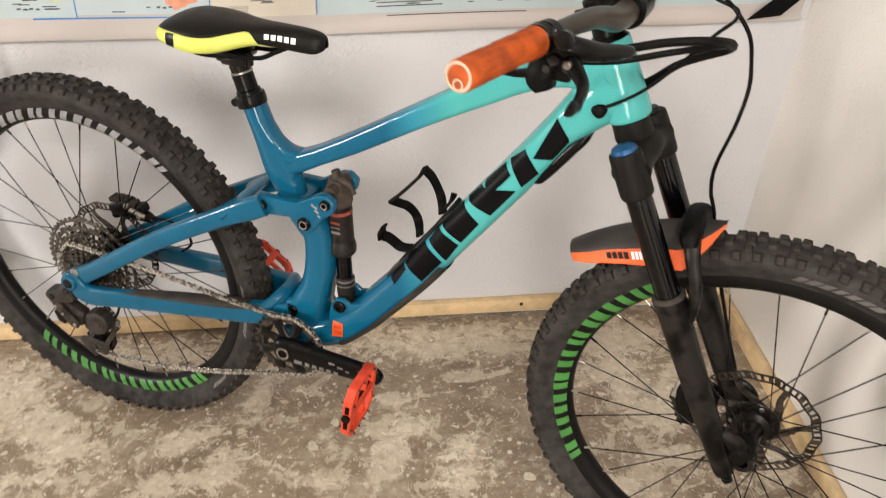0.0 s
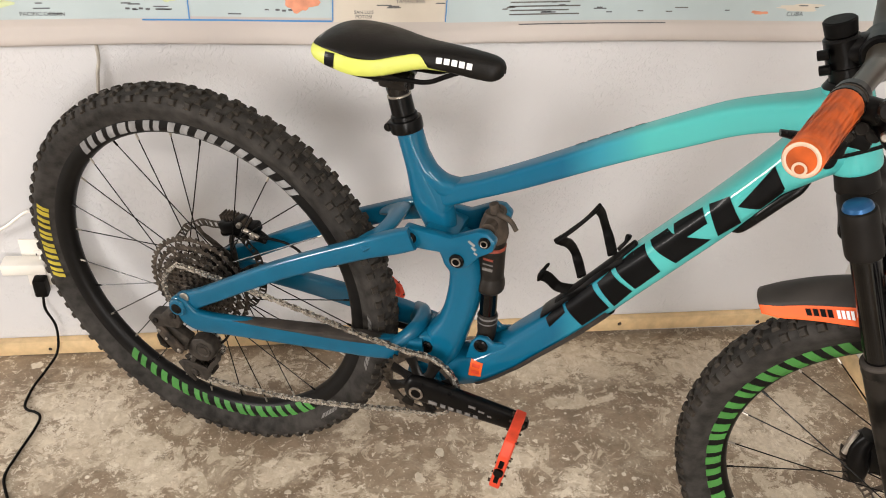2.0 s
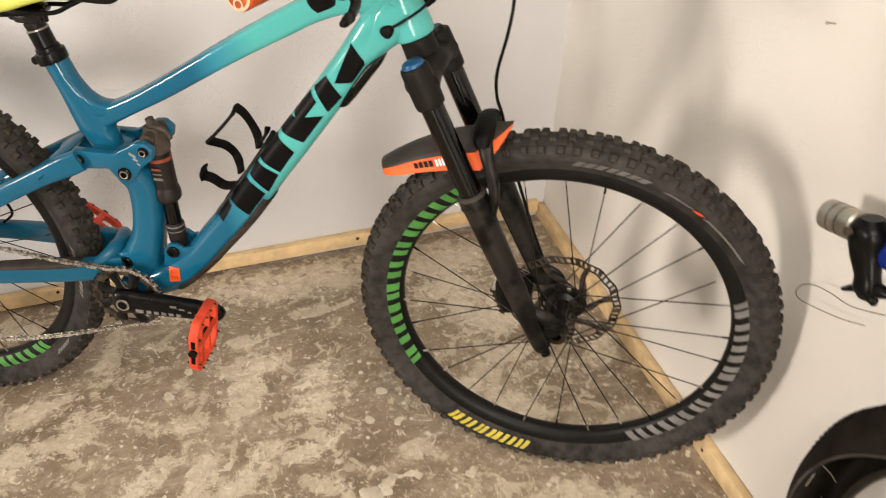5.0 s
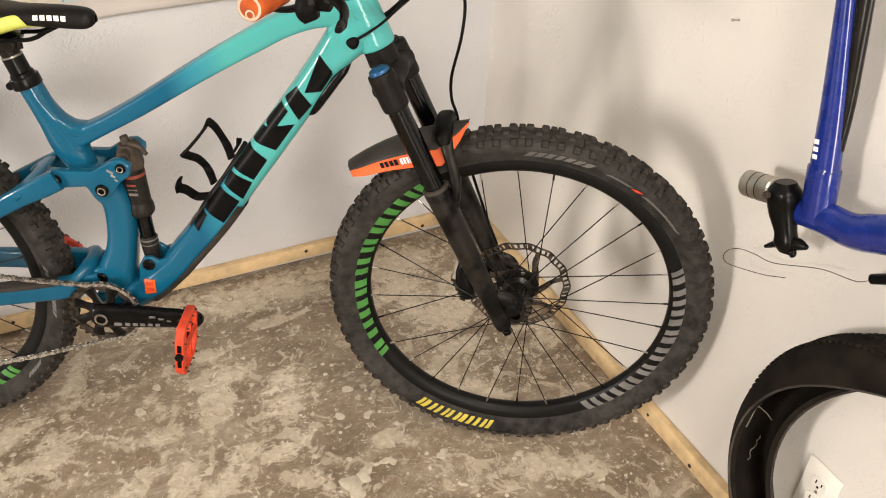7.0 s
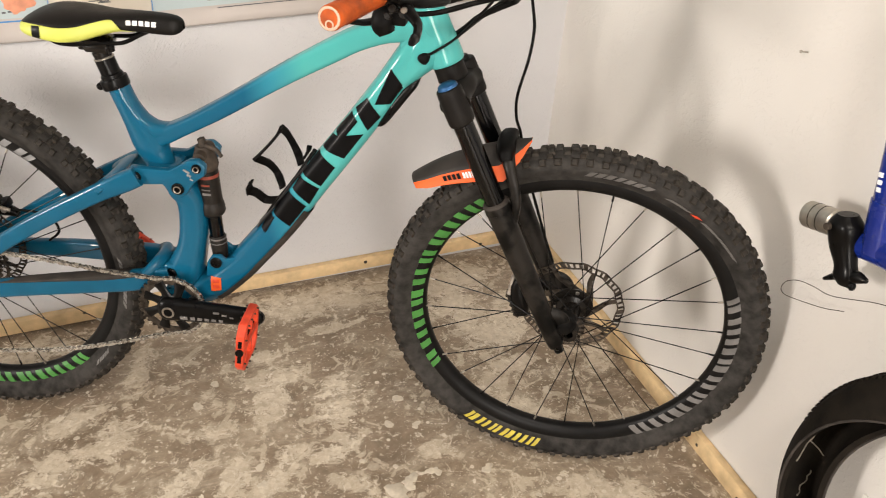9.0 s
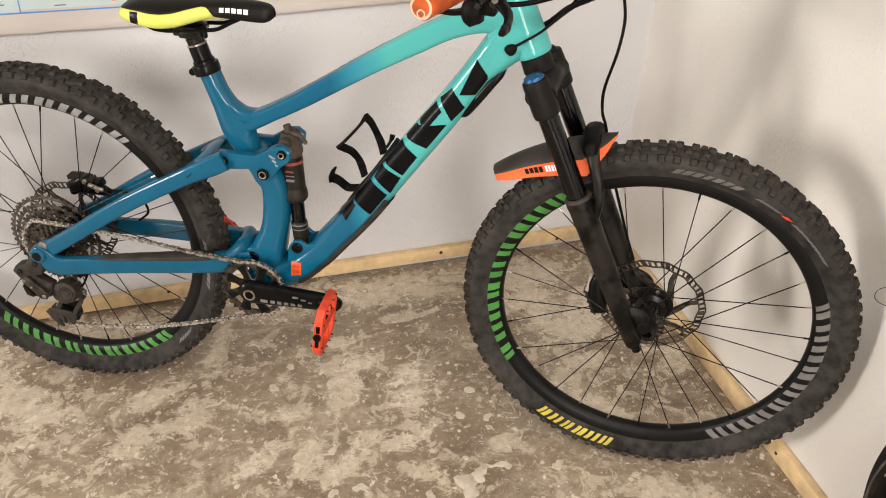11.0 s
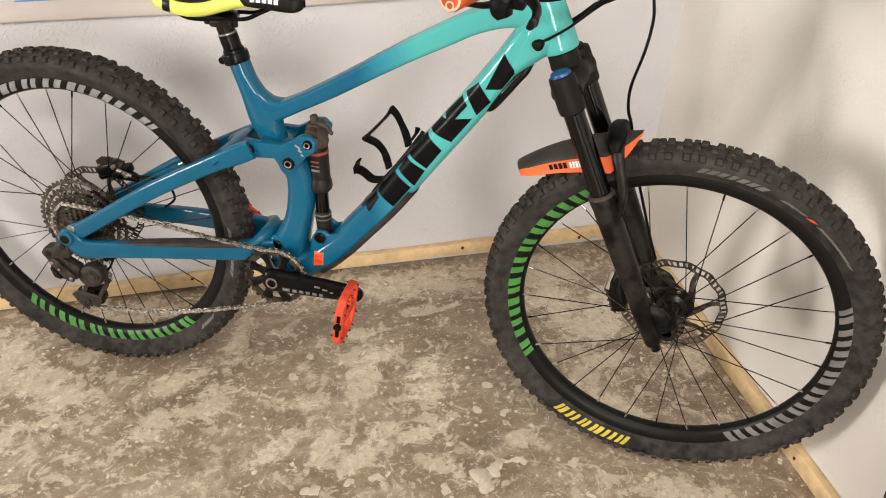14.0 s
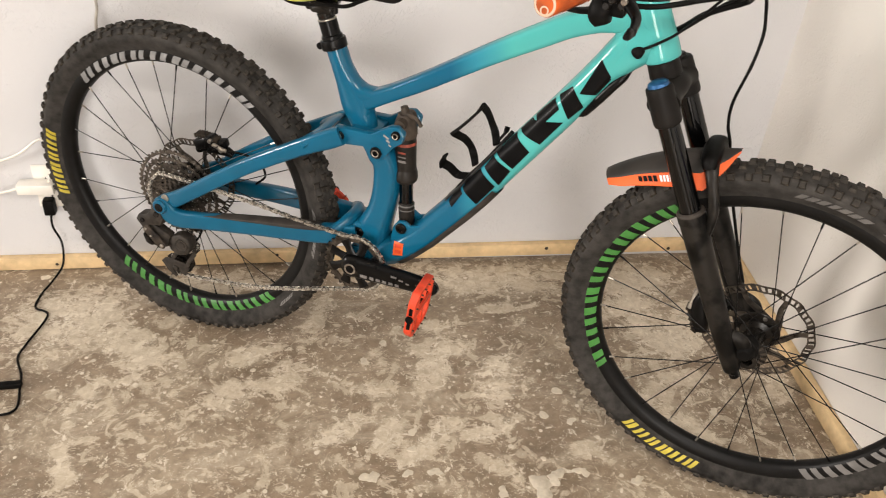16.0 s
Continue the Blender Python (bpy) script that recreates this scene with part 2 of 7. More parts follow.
def fade_material():
    """Gloss paint that fades from deep teal blue at the rear to mint at the front."""
    m = bpy.data.materials.new("teal_fade_paint")
    m.use_nodes = True
    n, l = m.node_tree.nodes, m.node_tree.links
    b = n["Principled BSDF"]
    tc, sep, noise_, r = n.new("ShaderNodeTexCoord"), n.new("ShaderNodeSeparateXYZ"), n.new("ShaderNodeTexNoise"), n.new("ShaderNodeValToRGB")
    l.new(tc.outputs["Object"], sep.inputs[0])
    noise_.inputs["Scale"].default_value = 14
    l.new(tc.outputs["Object"], noise_.inputs["Vector"])
    add = n.new("ShaderNodeMath")
    add.operation = "MULTIPLY_ADD"
    add.inputs[1].default_value = 0.03
    rise = n.new("ShaderNodeMath")
    rise.operation = "MULTIPLY_ADD"
    rise.inputs[1].default_value = 0.13
    l.new(sep.outputs["Z"], rise.inputs[0])
    l.new(sep.outputs["X"], rise.inputs[2])
    l.new(noise_.outputs[0], add.inputs[0])
    l.new(rise.outputs[0], add.inputs[2])
    e = r.color_ramp.elements
    e.new(0.5)
    e[0].position, e[0].color = 0.712, (*TEAL, 1)
    e[1].position, e[1].color = 0.757, (0.022, 0.20, 0.28, 1)
    e[2].position, e[2].color = 0.822, (*MINT, 1)
    l.new(add.outputs[0], r.inputs[0])
    l.new(r.outputs[0], b.inputs["Base Color"])
    b.inputs["Roughness"].default_value = 0.42
    b.inputs["Coat Weight"].default_value = 0.7
    b.inputs["Specular IOR Level"].default_value = 0.06
    b.inputs["Coat Roughness"].default_value = 0.1
    dust = n.new("ShaderNodeTexNoise")
    dust.inputs["Scale"].default_value = 60
    l.new(tc.outputs["Object"], dust.inputs["Vector"])
    mr = n.new("ShaderNodeMapRange")
    mr.inputs["To Min"].default_value, mr.inputs["To Max"].default_value = 0.03, 0.10
    l.new(dust.outputs[0], mr.inputs["Value"])
    l.new(mr.outputs[0], b.inputs["Coat Roughness"])
    return m


TEAL, MINT = (0.002, 0.085, 0.160), (0.060, 0.345, 0.330)
# the walls' cooler and warmer light is partly put into these two colours
BACK_WALL = wall_material("back_wall_cooled_paint", (0.605, 0.602, 0.612), 0.52)
SIDE_WALL = wall_material("side_wall_warmed_paint", (0.675, 0.645, 0.605), 0.42)
CEILING = mat("ceiling_paint", (0.8, 0.79, 0.77), 0.8, spread=0.03, bump=0.2)
FLOOR = floor_material()
PINE = mat("raw_pine", (0.74, 0.54, 0.30), 0.6, spread=0.18, scale=30, bump=0.25, bump_scale=90)
FADE = fade_material()
TEAL_PAINT = mat("teal_gloss_paint", TEAL, 0.33, spread=0.09, scale=22, coat=0.55, spec=0.12)
RUBBER = mat("dusty_black_rubber", (0.0315, 0.029, 0.0265), 0.66, spread=0.7, scale=55, bump=0.3, bump_scale=260, second=(0.0085, 0.0077, 0.0069), big=7, spec=0.08)
TREAD = mat("dusty_tread_rubber", (0.027, 0.0225, 0.0180), 0.56, spread=0.75, scale=90, bump=0.4, bump_scale=300, second=(0.006, 0.0053, 0.0046), big=9, spec=0.16)
BAR_FINISH = mat("worn_bar_finish", (0.050, 0.040, 0.029), 0.32, spread=0.4, scale=14, second=(0.008, 0.007, 0.006), big=8, spec=0.3)
RIM = mat("satin_carbon_rim", (0.006, 0.0056, 0.0054), 0.4, spread=0.2, scale=50, spec=0.15)
BLACK = mat("black_anodised", (0.0028, 0.0026, 0.0026), 0.3, spread=0.3, scale=70, coat=0.04, spec=0.15)
MATTE = mat("matte_black_plastic", (0.0042, 0.0038, 0.0035), 0.5, spread=0.35, scale=60, bump=0.1, spec=0.09)
DUSTY = mat("dusty_black_metal", (0.055, 0.042, 0.032), 0.6, spread=0.5, scale=60, second=(0.005, 0.0045, 0.004), bump=0.2, spec=0.18)
MECH = mat("dusty_bronze_grey_metal", (0.034, 0.028, 0.023), 0.5, spread=0.5, scale=110, second=(0.010, 0.009, 0.008), big=40, metal=0.2, bump=0.2, spec=0.25)
FORK_LEG = mat("dusty_fork_leg", (0.0125, 0.0108, 0.0092), 0.34, spread=0.3, scale=34, second=(0.0025, 0.0023, 0.002), big=11, spec=0.15)
CROWN = mat("satin_black_crown", (0.0088, 0.0075, 0.0065), 0.5, spread=0.35, scale=24, second=(0.004, 0.0036, 0.0032), spec=0.12)
for node in FORK_LEG.node_tree.nodes:
    if node.type == "VALTORGB":
        node.color_ramp.elements[0].position, node.color_ramp.elements[1].position = 0.43, 0.53
FORK = mat("fork_black", (0.012, 0.0100, 0.0082), 0.24, spread=0.45, scale=16, second=(0.0018, 0.0017, 0.0016), big=9, coat=0.05, spec=0.18)
STANCHION = mat("stanchion_black", (0.0012, 0.0012, 0.0013), 0.09, spread=0.2, metal=0.0, coat=0.1, spec=0.3)
STEEL = mat("worn_steel", (0.42, 0.38, 0.33), 0.36, metal=0.9, spread=0.25, scale=90)
CHAIN = mat("oiled_chain_steel", (0.56, 0.53, 0.48), 0.26, metal=0.8, spread=0.4, scale=150)
COG = mat("dark_cog_steel", (0.125, 0.108, 0.092), 0.3, metal=0.85, spread=0.6, scale=90)
ORANGE = mat("orange_rubber_grip", (0.50, 0.085, 0.009), 0.6, spread=0.26, scale=50, big=14, bump=0.15, spec=0.3)
ORANGE_PLASTIC = mat("orange_plastic", (0.74, 0.098, 0.008), 0.55, spread=0.08)
RED = mat("red_anodised", (0.66, 0.062, 0.024), 0.45, spread=0.2, scale=60, spec=0.35)
SHOCK = mat("dusty_shock_black", (0.013, 0.0108, 0.009), 0.45, spread=0.6, scale=90, second=(0.007, 0.006, 0.005), big=30, spec=0.2)
RUST = mat("faded_red_print", (0.26, 0.05, 0.028), 0.55, spread=0.4, scale=120)
CREAM = mat("cream_print", (0.50, 0.37, 0.27), 0.5, spread=0.05)
WHITE = mat("white_print", (0.8, 0.8, 0.79), 0.5, spread=0.05)
GREY_PRINT = mat("grey_print", (0.135, 0.128, 0.122), 0.5, spread=0.2)
PALE_PRINT = mat("pale_print", (0.25, 0.25, 0.25), 0.5, spread=0.25)
GREEN = mat("green_print", (0.045, 0.195, 0.034), 0.5, spread=0.14)
YELLOW = mat("yellow_print", (0.46, 0.37, 0.03), 0.55, spread=0.14)
LIME = mat("lime_vinyl", (0.56, 0.60, 0.11), 0.45, spread=0.06, bump=0.1)
VINYL = mat("black_vinyl", (0.0065, 0.0055, 0.0045), 0.45, spread=0.2, scale=50, bump=0.15, bump_scale=400, spec=0.18)
BLUE = mat("blue_gloss_paint", (0.005, 0.020, 0.19), 0.26, spread=0.12, coat=1.0, spec=0.2)
BLUE_ANO = mat("blue_anodised", (0.018, 0.085, 0.21), 0.3, metal=0.5, spread=0.1)
SILVER = mat("brushed_silver", (0.5, 0.46, 0.4), 0.35, metal=0.9, spread=0.2)
GUARD_TOP = mat("dusty_guard_plastic", (0.030, 0.026, 0.023), 0.5, spread=0.4, scale=18, second=(0.010, 0.009, 0.008), spec=0.2)
GUARD = mat("grey_rubber_guard", (0.050, 0.042, 0.036), 0.65, spread=0.35, scale=30, spec=0.2)
DECAL = mat("black_vinyl_decal", (0.0022, 0.0022, 0.0025), 0.4, spread=0.2, coat=0.04, spec=0.1)
PAPER = mat("map_paper", (0.50, 0.455, 0.425), 0.7, spread=0.05, scale=6, big=2)
SEA = mat("map_sea_print", (0.44, 0.52, 0.535), 0.55, spread=0.04, scale=8)
LAND = mat("map_land_print", (0.63, 0.57, 0.48), 0.55, spread=0.05, scale=20)
INK_BLUE = mat("map_blue_line", (0.06, 0.24, 0.55), 0.6, spread=0.06)
INK = mat("map_dark_ink", (0.10, 0.10, 0.11), 0.6, spread=0.1)
PLASTIC = mat("white_plastic", (0.78, 0.75, 0.69), 0.4, spread=0.03)
CASING = mat("old_tyre_casing", (0.014, 0.011, 0.008), 0.8, spread=0.5, scale=25, bump=0.3, bump_scale=120, second=(0.003, 0.0027, 0.0024), spec=0.08)

# ---- mesh helpers ----
Y = Vector((0, 1, 0))


def smooth_path(pts, n=6):
    """Catmull-Rom through tuples of any length."""
    p = [np.array(q, float) for q in pts]
    p = [2 * p[0] - p[1], *p, 2 * p[-1] - p[-2]]
    out = []
    for a, b, c, d in zip(p, p[1:], p[2:], p[3:]):
        for t in np.linspace(0, 1, n, endpoint=False):
            out.append(0.5 * (2 * b + (c - a) * t + (2 * a - 5 * b + 4 * c - d) * t * t + (3 * b - a - 3 * c + d) * t**3))
    return out + [p[-2]]


def frames_of(rows, n=6, ref=Y):
    """Cross-section frames along rows of x, y, z, half-width, half-height."""
    rows = smooth_path(rows, n)
    out = []
    for k, r in enumerate(rows):
        t = Vector(rows[min(k + 1, len(rows) - 1)][:3]) - Vector(rows[max(k - 1, 0)][:3])
        t.normalize()
        a = ref - t * ref.dot(t)
        if a.length < 1e-3:
            a = Vector((1, 0, 0)) - t * t.x
        a.normalize()
        out.append((Vector(r[:3]), a, t.cross(a), float(r[3]), float(r[4])))
    return out


def on_ring(f, ang, square=1.0, off=0.0):
    p, a, n, ra, rb = f
    c, s = math.cos(ang), math.sin(ang)
    return p + a * (ra + off) * math.copysign(abs(c) ** square, c) + n * (rb + off) * math.copysign(abs(s) ** square, s)


def add_frames(bm, fr, seg=16, square=1.0, cap=True, loop=False):
    rings = [[bm.verts.new(on_ring(f, 2 * math.pi * k / seg, square)) for k in range(seg)] for f in fr]
    pairs = list(zip(rings, rings[1:])) + ([(rings[-1], rings[0])] if loop else [])
    for r, q in pairs:
        for k in range(seg):
            bm.faces.new((r[k], r[(k + 1) % seg], q[(k + 1) % seg], q[k]))
    if cap and not loop:
        bm.faces.new(rings[0][::-1])
        bm.faces.new(rings[-1])


def add_tube(bm, rows, seg=16, n=6, square=1.0, ref=Y, cap=True):
    rows = [tuple(r) if len(r) == 5 else (*r, r[-1]) for r in rows]
    fr = frames_of(rows, n, ref)
    add_frames(bm, fr, seg, square, cap)
    return fr


def add_cable(bm, pts, r, seg=8, n=8):
    add_tube(bm, [(*p, r, r) for p in pts], seg, n, ref=Vector((0.3, 0.2, 0.93)))


def add_cyl(bm, a, b, r, r2=None, seg=20, bevel=0.0):
    a, b = Vector(a), Vector(b)
    r2 = r if r2 is None else r2
    d = (b - a).normalized()
    rows = [(*a, r, r), (*b, r2, r2)]
    if bevel:
        rows = [(*a, r - bevel, r - bevel), (*(a + d * bevel), r, r), (*(b - d * bevel), r2, r2), (*b, r2 - bevel, r2 - bevel)]
    ref = Vector((0.31, 0.27, 0.91)) if abs(d.dot(Y)) > 0.9 else Y
    fr = []
    for x, y, z, p, q in rows:
        u = ref - d * ref.dot(d)
        u.normalize()
        fr.append((Vector((x, y, z)), u, d.cross(u), p, q))
    add_frames(bm, fr, seg)


def add_box(bm, m, size, bevel=0.0):
    g = bmesh.new()
    bmesh.ops.create_cube(g, size=1, matrix=Matrix.Diagonal((*size, 1)))
    if bevel:
        bmesh.ops.bevel(g, geom=g.edges[:], offset=bevel, segments=2, affect="EDGES", profile=0.5)
    table = {v: bm.verts.new(m @ v.co) for v in g.verts}
    for f in g.faces:
        bm.faces.new([table[v] for v in f.verts])
    g.free()


def add_plate(bm, outline, y0, y1, bevel=0.0, m=None):
    """An outline in x and z with thickness from y0 to y1."""
    g = bmesh.new()
    ring = [g.verts.new((x, y0, z)) for x, z in outline]
    f = g.faces.new(ring)
    got = bmesh.ops.extrude_face_region(g, geom=[f])
    for v in got["geom"]:
        if isinstance(v, bmesh.types.BMVert):
            v.co.y = y1
    bmesh.ops.recalc_face_normals(g, faces=g.faces[:])
    if bevel:
        bmesh.ops.bevel(g, geom=g.edges[:], offset=bevel, segments=2, affect="EDGES", profile=0.5)
    m = m or Matrix()
    table = {v: bm.verts.new(m @ v.co) for v in g.verts}
    for f in g.faces:
        bm.faces.new([table[v] for v in f.verts])
    g.free()


def add_lathe(bm, profile, seg=96, closed=False, m=None):
    """Rows of radius and y, turned about the y axis."""
    m = m or Matrix()
    rings = []
    for k in range(seg):
        a = 2 * math.pi * k / seg
        rings.append([bm.verts.new(m @ Vector((r * math.cos(a), y, r * math.sin(a)))) for r, y in profile])
    count = len(profile)
    for k in range(seg):
        p, q = rings[k], rings[(k + 1) % seg]
        for j in range(count if closed else count - 1):
            bm.faces.new((p[j], q[j], q[(j + 1) % count], p[(j + 1) % count]))


RIM_SIDE = [(0.2865, 0.004), (0.290, 0.011), (0.300, 0.0165), (0.310, 0.0175), (0.316, 0.0172), (0.3165, 0.0185), (0.321, 0.0205), (0.330, 0.0275), (0.339, 0.0305), (0.348, 0.0300)]


def add_arc_block(bm, r0, r1, a0, a1, slant=0.0, steps=4, rows=5):
    """A curved print on a wheel's near side, between radii and angles in degrees."""
    grid = []
    for k in range(steps + 1):
        line = []
        for j in range(rows + 1):
            w = j / rows
            r = r0 + (r1 - r0) * w
            q = math.radians(a0 + (a1 - a0) * k / steps + slant * (w - 0.5) * 2)
            y = float(np.interp(r, [p[0] for p in RIM_SIDE], [p[1] for p in RIM_SIDE]))
            line.append([bm.verts.new((r * math.cos(q), -y - o, r * math.sin(q))) for o in (0.0009, -0.0004)])
        grid.append(line)
    for k in range(steps):
        for j in range(rows):
            bm.faces.new([grid[u][v][0] for u, v in ((k, j), (k + 1, j), (k + 1, j + 1), (k, j + 1))])
    edge = [(k, 0) for k in range(steps)] + [(steps, j) for j in range(rows)] + [(k, rows) for k in range(steps, 0, -1)] + [(0, j) for j in range(rows, 0, -1)]
    for (a, b), (c, d_) in zip(edge, edge[1:] + edge[:1]):
        bm.faces.new((grid[a][b][0], grid[a][b][1], grid[c][d_][1], grid[c][d_][0]))


def mesh_of(name, bm, material, sharp=38):
    bmesh.ops.recalc_face_normals(bm, faces=bm.faces[:])
    data = bpy.data.meshes.new(name)
    bm.to_mesh(data)
    bm.free()
    data.materials.append(material)
    data.polygons.foreach_set("use_smooth", [True] * len(data.polygons))
    data.set_sharp_from_angle(angle=radians(sharp))
    return data


def part(name, bm, material, parent, label="", m=None, sharp=38):
    """One mesh object under a thing or a part."""
    ob = new(name, mesh_of(name, bm, material, sharp))
    if parent:
        ob.parent = parent
    if m is not None:
        ob.matrix_local = m
    if label:
        ob["label"] = label
    return ob


def share(name, data, parent, m):
    ob = new(name, data)
    ob.parent = parent
    ob.matrix_local = m
    return ob


def empty(name, m, label, category, group=""):
    ob = new(name)
    ob.empty_display_size = 0.1
    ob.matrix_world = m
    return tagged(ob, label, category, group)


def thing(name, bm, material, label, category, kind="", m=None, group=""):
    ob = new(name, mesh_of(name, bm, material))
    if m is not None:
        ob.matrix_world = m
    return tagged(ob, label, category, group, kind)


B = bmesh.new

# ---- the room ----
SLANT = 0.056  # the side wall is not quite square to the back wall
BACK_Y, CORNER_X = 1.80, 0.915


def side_x(y):
    return CORNER_X + (y - BACK_Y) * SLANT


def side_pose(y, z, off=0.0):
    """x along the side wall away from the corner, y into the wall, z up."""
    turn = Matrix.Rotation(-math.pi / 2 - math.atan(SLANT), 4, "Z")
    return Matrix.Translation((side_x(y) - off, y, z)) @ turn


def solid(name, corners, z0, z1, material, label, category="wall"):
    bm = B()
    lo, hi = [bm.verts.new((*c, z0)) for c in corners], [bm.verts.new((*c, z1)) for c in corners]
    bm.faces.new(lo[::-1])
    bm.faces.new(hi)
    for k in range(len(corners)):
        q = (k + 1) % len(corners)
        bm.faces.new((lo[k], lo[q], hi[q], hi[k]))
    return thing(name, bm, material, label, category, "structure")


W, S, H = -5.0, -2.6, 2.45
BOARD_L = -2.6
solid("floor", [(W - 0.1, S - 0.1), (1.1, S - 0.1), (1.1, 1.9), (W - 0.1, 1.9)], -0.1, 0, FLOOR, "bare brown-grey concrete floor with worn cream paint", "floor")
solid("ceiling", [(W - 0.1, S - 0.1), (1.1, S - 0.1), (1.1, 1.9), (W - 0.1, 1.9)], H, H + 0.1, CEILING, "plain white painted ceiling over the room", "ceiling")
solid("wall_north", [(W - 0.1, BACK_Y), (1.1, BACK_Y), (1.1, 1.9), (W - 0.1, 1.9)], 0, H, BACK_WALL, "white textured plaster wall behind the bicycle")
solid("wall_east", [(side_x(S), S), (1.1, S), (1.1, BACK_Y), (CORNER_X, BACK_Y)], 0, H, SIDE_WALL, "white plaster side wall at the corner, tinted for warm light")
WIN_Y0, WIN_Y1, WIN_Z0, WIN_Z1 = -0.30, 0.70, 0.85, 2.05
bm = B()
for y0, y1, z0, z1 in ((S, WIN_Y0, 0, H), (WIN_Y1, BACK_Y, 0, H), (WIN_Y0, WIN_Y1, 0, WIN_Z0), (WIN_Y0, WIN_Y1, WIN_Z1, H)):
    add_box(bm, Matrix.Translation((W - 0.05, (y0 + y1) / 2, (z0 + z1) / 2)), (0.1, y1 - y0, z1 - z0))
thing("wall_west", bm, BACK_WALL, "white plaster wall with a window", "wall", "structure")
bm = B()
for y, z, dy, dz in ((WIN_Y0 + 0.02, 1.45, 0.04, 1.2), (WIN_Y1 - 0.02, 1.45, 0.04, 1.2), ((WIN_Y0 + WIN_Y1) / 2, WIN_Z0 + 0.02, 0.92, 0.04), ((WIN_Y0 + WIN_Y1) / 2, WIN_Z1 - 0.02, 0.92, 0.04), ((WIN_Y0 + WIN_Y1) / 2, 1.45, 0.03, 1.12)):
    add_box(bm, Matrix.Translation((W - 0.06, y, z)), (0.04, dy, dz), 0.003)
thing("window_1", bm, PLASTIC, "white window frame letting daylight in", "window", "structure")
# opening and frame are made up to carry the added fill light
FILL_X0, FILL_X1, FILL_Z1 = -1.23, -0.27, 1.95
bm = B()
for x0, x1, z0, z1 in ((W - 0.1, FILL_X0, 0, H), (FILL_X0, FILL_X1, FILL_Z1, H), (FILL_X1, 1.1, 0, H)):
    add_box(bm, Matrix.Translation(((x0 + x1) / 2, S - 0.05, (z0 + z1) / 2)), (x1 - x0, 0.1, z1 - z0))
thing("wall_south", bm, BACK_WALL, "white plaster wall with an opening added for the fill light", "wall", "structure")
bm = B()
for x, z, dx, dz in ((FILL_X0 + 0.02, FILL_Z1 / 2, 0.04, FILL_Z1), (FILL_X1 - 0.02, FILL_Z1 / 2, 0.04, FILL_Z1), ((FILL_X0 + FILL_X1) / 2, FILL_Z1 - 0.02, FILL_X1 - FILL_X0 - 0.08, 0.04)):
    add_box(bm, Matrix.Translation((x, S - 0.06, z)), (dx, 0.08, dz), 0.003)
thing("fill_opening_1", bm, PLASTIC, "white frame added round the unseen fill light opening", "door", "structure")

bm = B()
add_box(bm, pose((BOARD_L + CORNER_X) / 2 - 0.01, BACK_Y - 0.0105, 0.0225, 0, -0.62, 0), (CORNER_X - BOARD_L - 0.03, 0.019, 0.036), 0.0015)
north_board = thing("baseboard", bm, PINE, "raw pine batten nailed along the back wall's foot", "baseboard", "structure")
bm = B()
add_box(bm, Matrix.Translation((0, 0, 0.0215)), (4.2, 0.019, 0.043), 0.002)
east_board = thing("baseboard", bm, PINE, "raw pine batten nailed along the side wall's foot", "baseboard", "structure", side_pose(-0.3, 0, 0.0105))


def knots(board, places, name="knot"):
    for x, z, r in places:
        bm = B()
        add_cyl(bm, (x, 0, z), (x, -0.0008, z), r, seg=12)
        lift = 0.0045 + (x - (BOARD_L + CORNER_X) / 2) * math.tan(radians(0.62)) if board is north_board else 0
        part(name, bm, DUSTY, board, "dark knot in the wood", Matrix.Translation((0, (BACK_Y - 0.0202) if board is north_board else -0.0097, lift)))


knots(north_board, [(-0.93, 0.016, 0.004), (-0.372, 0.026, 0.004), (0.363, 0.022, 0.005), (0.72, 0.010, 0.005), (-0.62, 0.02, 0.003)])
knots(east_board, [(-1.2, 0.02, 0.004), (-1.05, 0.012, 0.005), (-1.62, 0.02, 0.004)])

# ---- the bicycle ----
YAW, LEAN_DEG = -27.6, 1.5
bike_m = Matrix.Translation((-0.5509, 1.5699, 0)) @ Matrix.Rotation(radians(YAW), 4, "Z") @ Matrix.Rotation(radians(-LEAN_DEG), 4, "X")
bike = empty("mountain_bike", bike_m, "teal to mint full-suspension mountain bike with orange grips", "bicycle")
R = 0.371
STEER_FOOT, STEER_TOP = Vector((0.940, 0, 0.862)), Vector((0.8965, 0, 0.9586))
AXIS = (STEER_TOP - STEER_FOOT).normalized()
STEER = Matrix.Translation(STEER_FOOT) @ Matrix.Rotation(radians(-7.0), 4, AXIS) @ Matrix.Translation(-STEER_FOOT)

# front triangle
bm = B()
DOWN_SQ, TOP_SQ = 0.66, 0.46
down = add_tube(bm, [(0.893, 0, 0.890, 0.026, 0.024), (0.8755, 0, 0.8635, 0.030, 0.0235), (0.848, 0, 0.8165, 0.031, 0.025), (0.8063, 0, 0.7514, 0.031, 0.0270), (0.757, 0, 0.6803, 0.031, 0.0280), (0.706, 0, 0.6085, 0.031, 0.0292), (0.650, 0, 0.5262, 0.031, 0.0292), (0.592, 0, 0.4525, 0.0315, 0.0287), (0.560, 0, 0.4135, 0.033, 0.028), (0.505, 0, 0.366, 0.036, 0.030), (0.437, 0, 0.340, 0.037, 0.028)], 28, 8, DOWN_SQ)
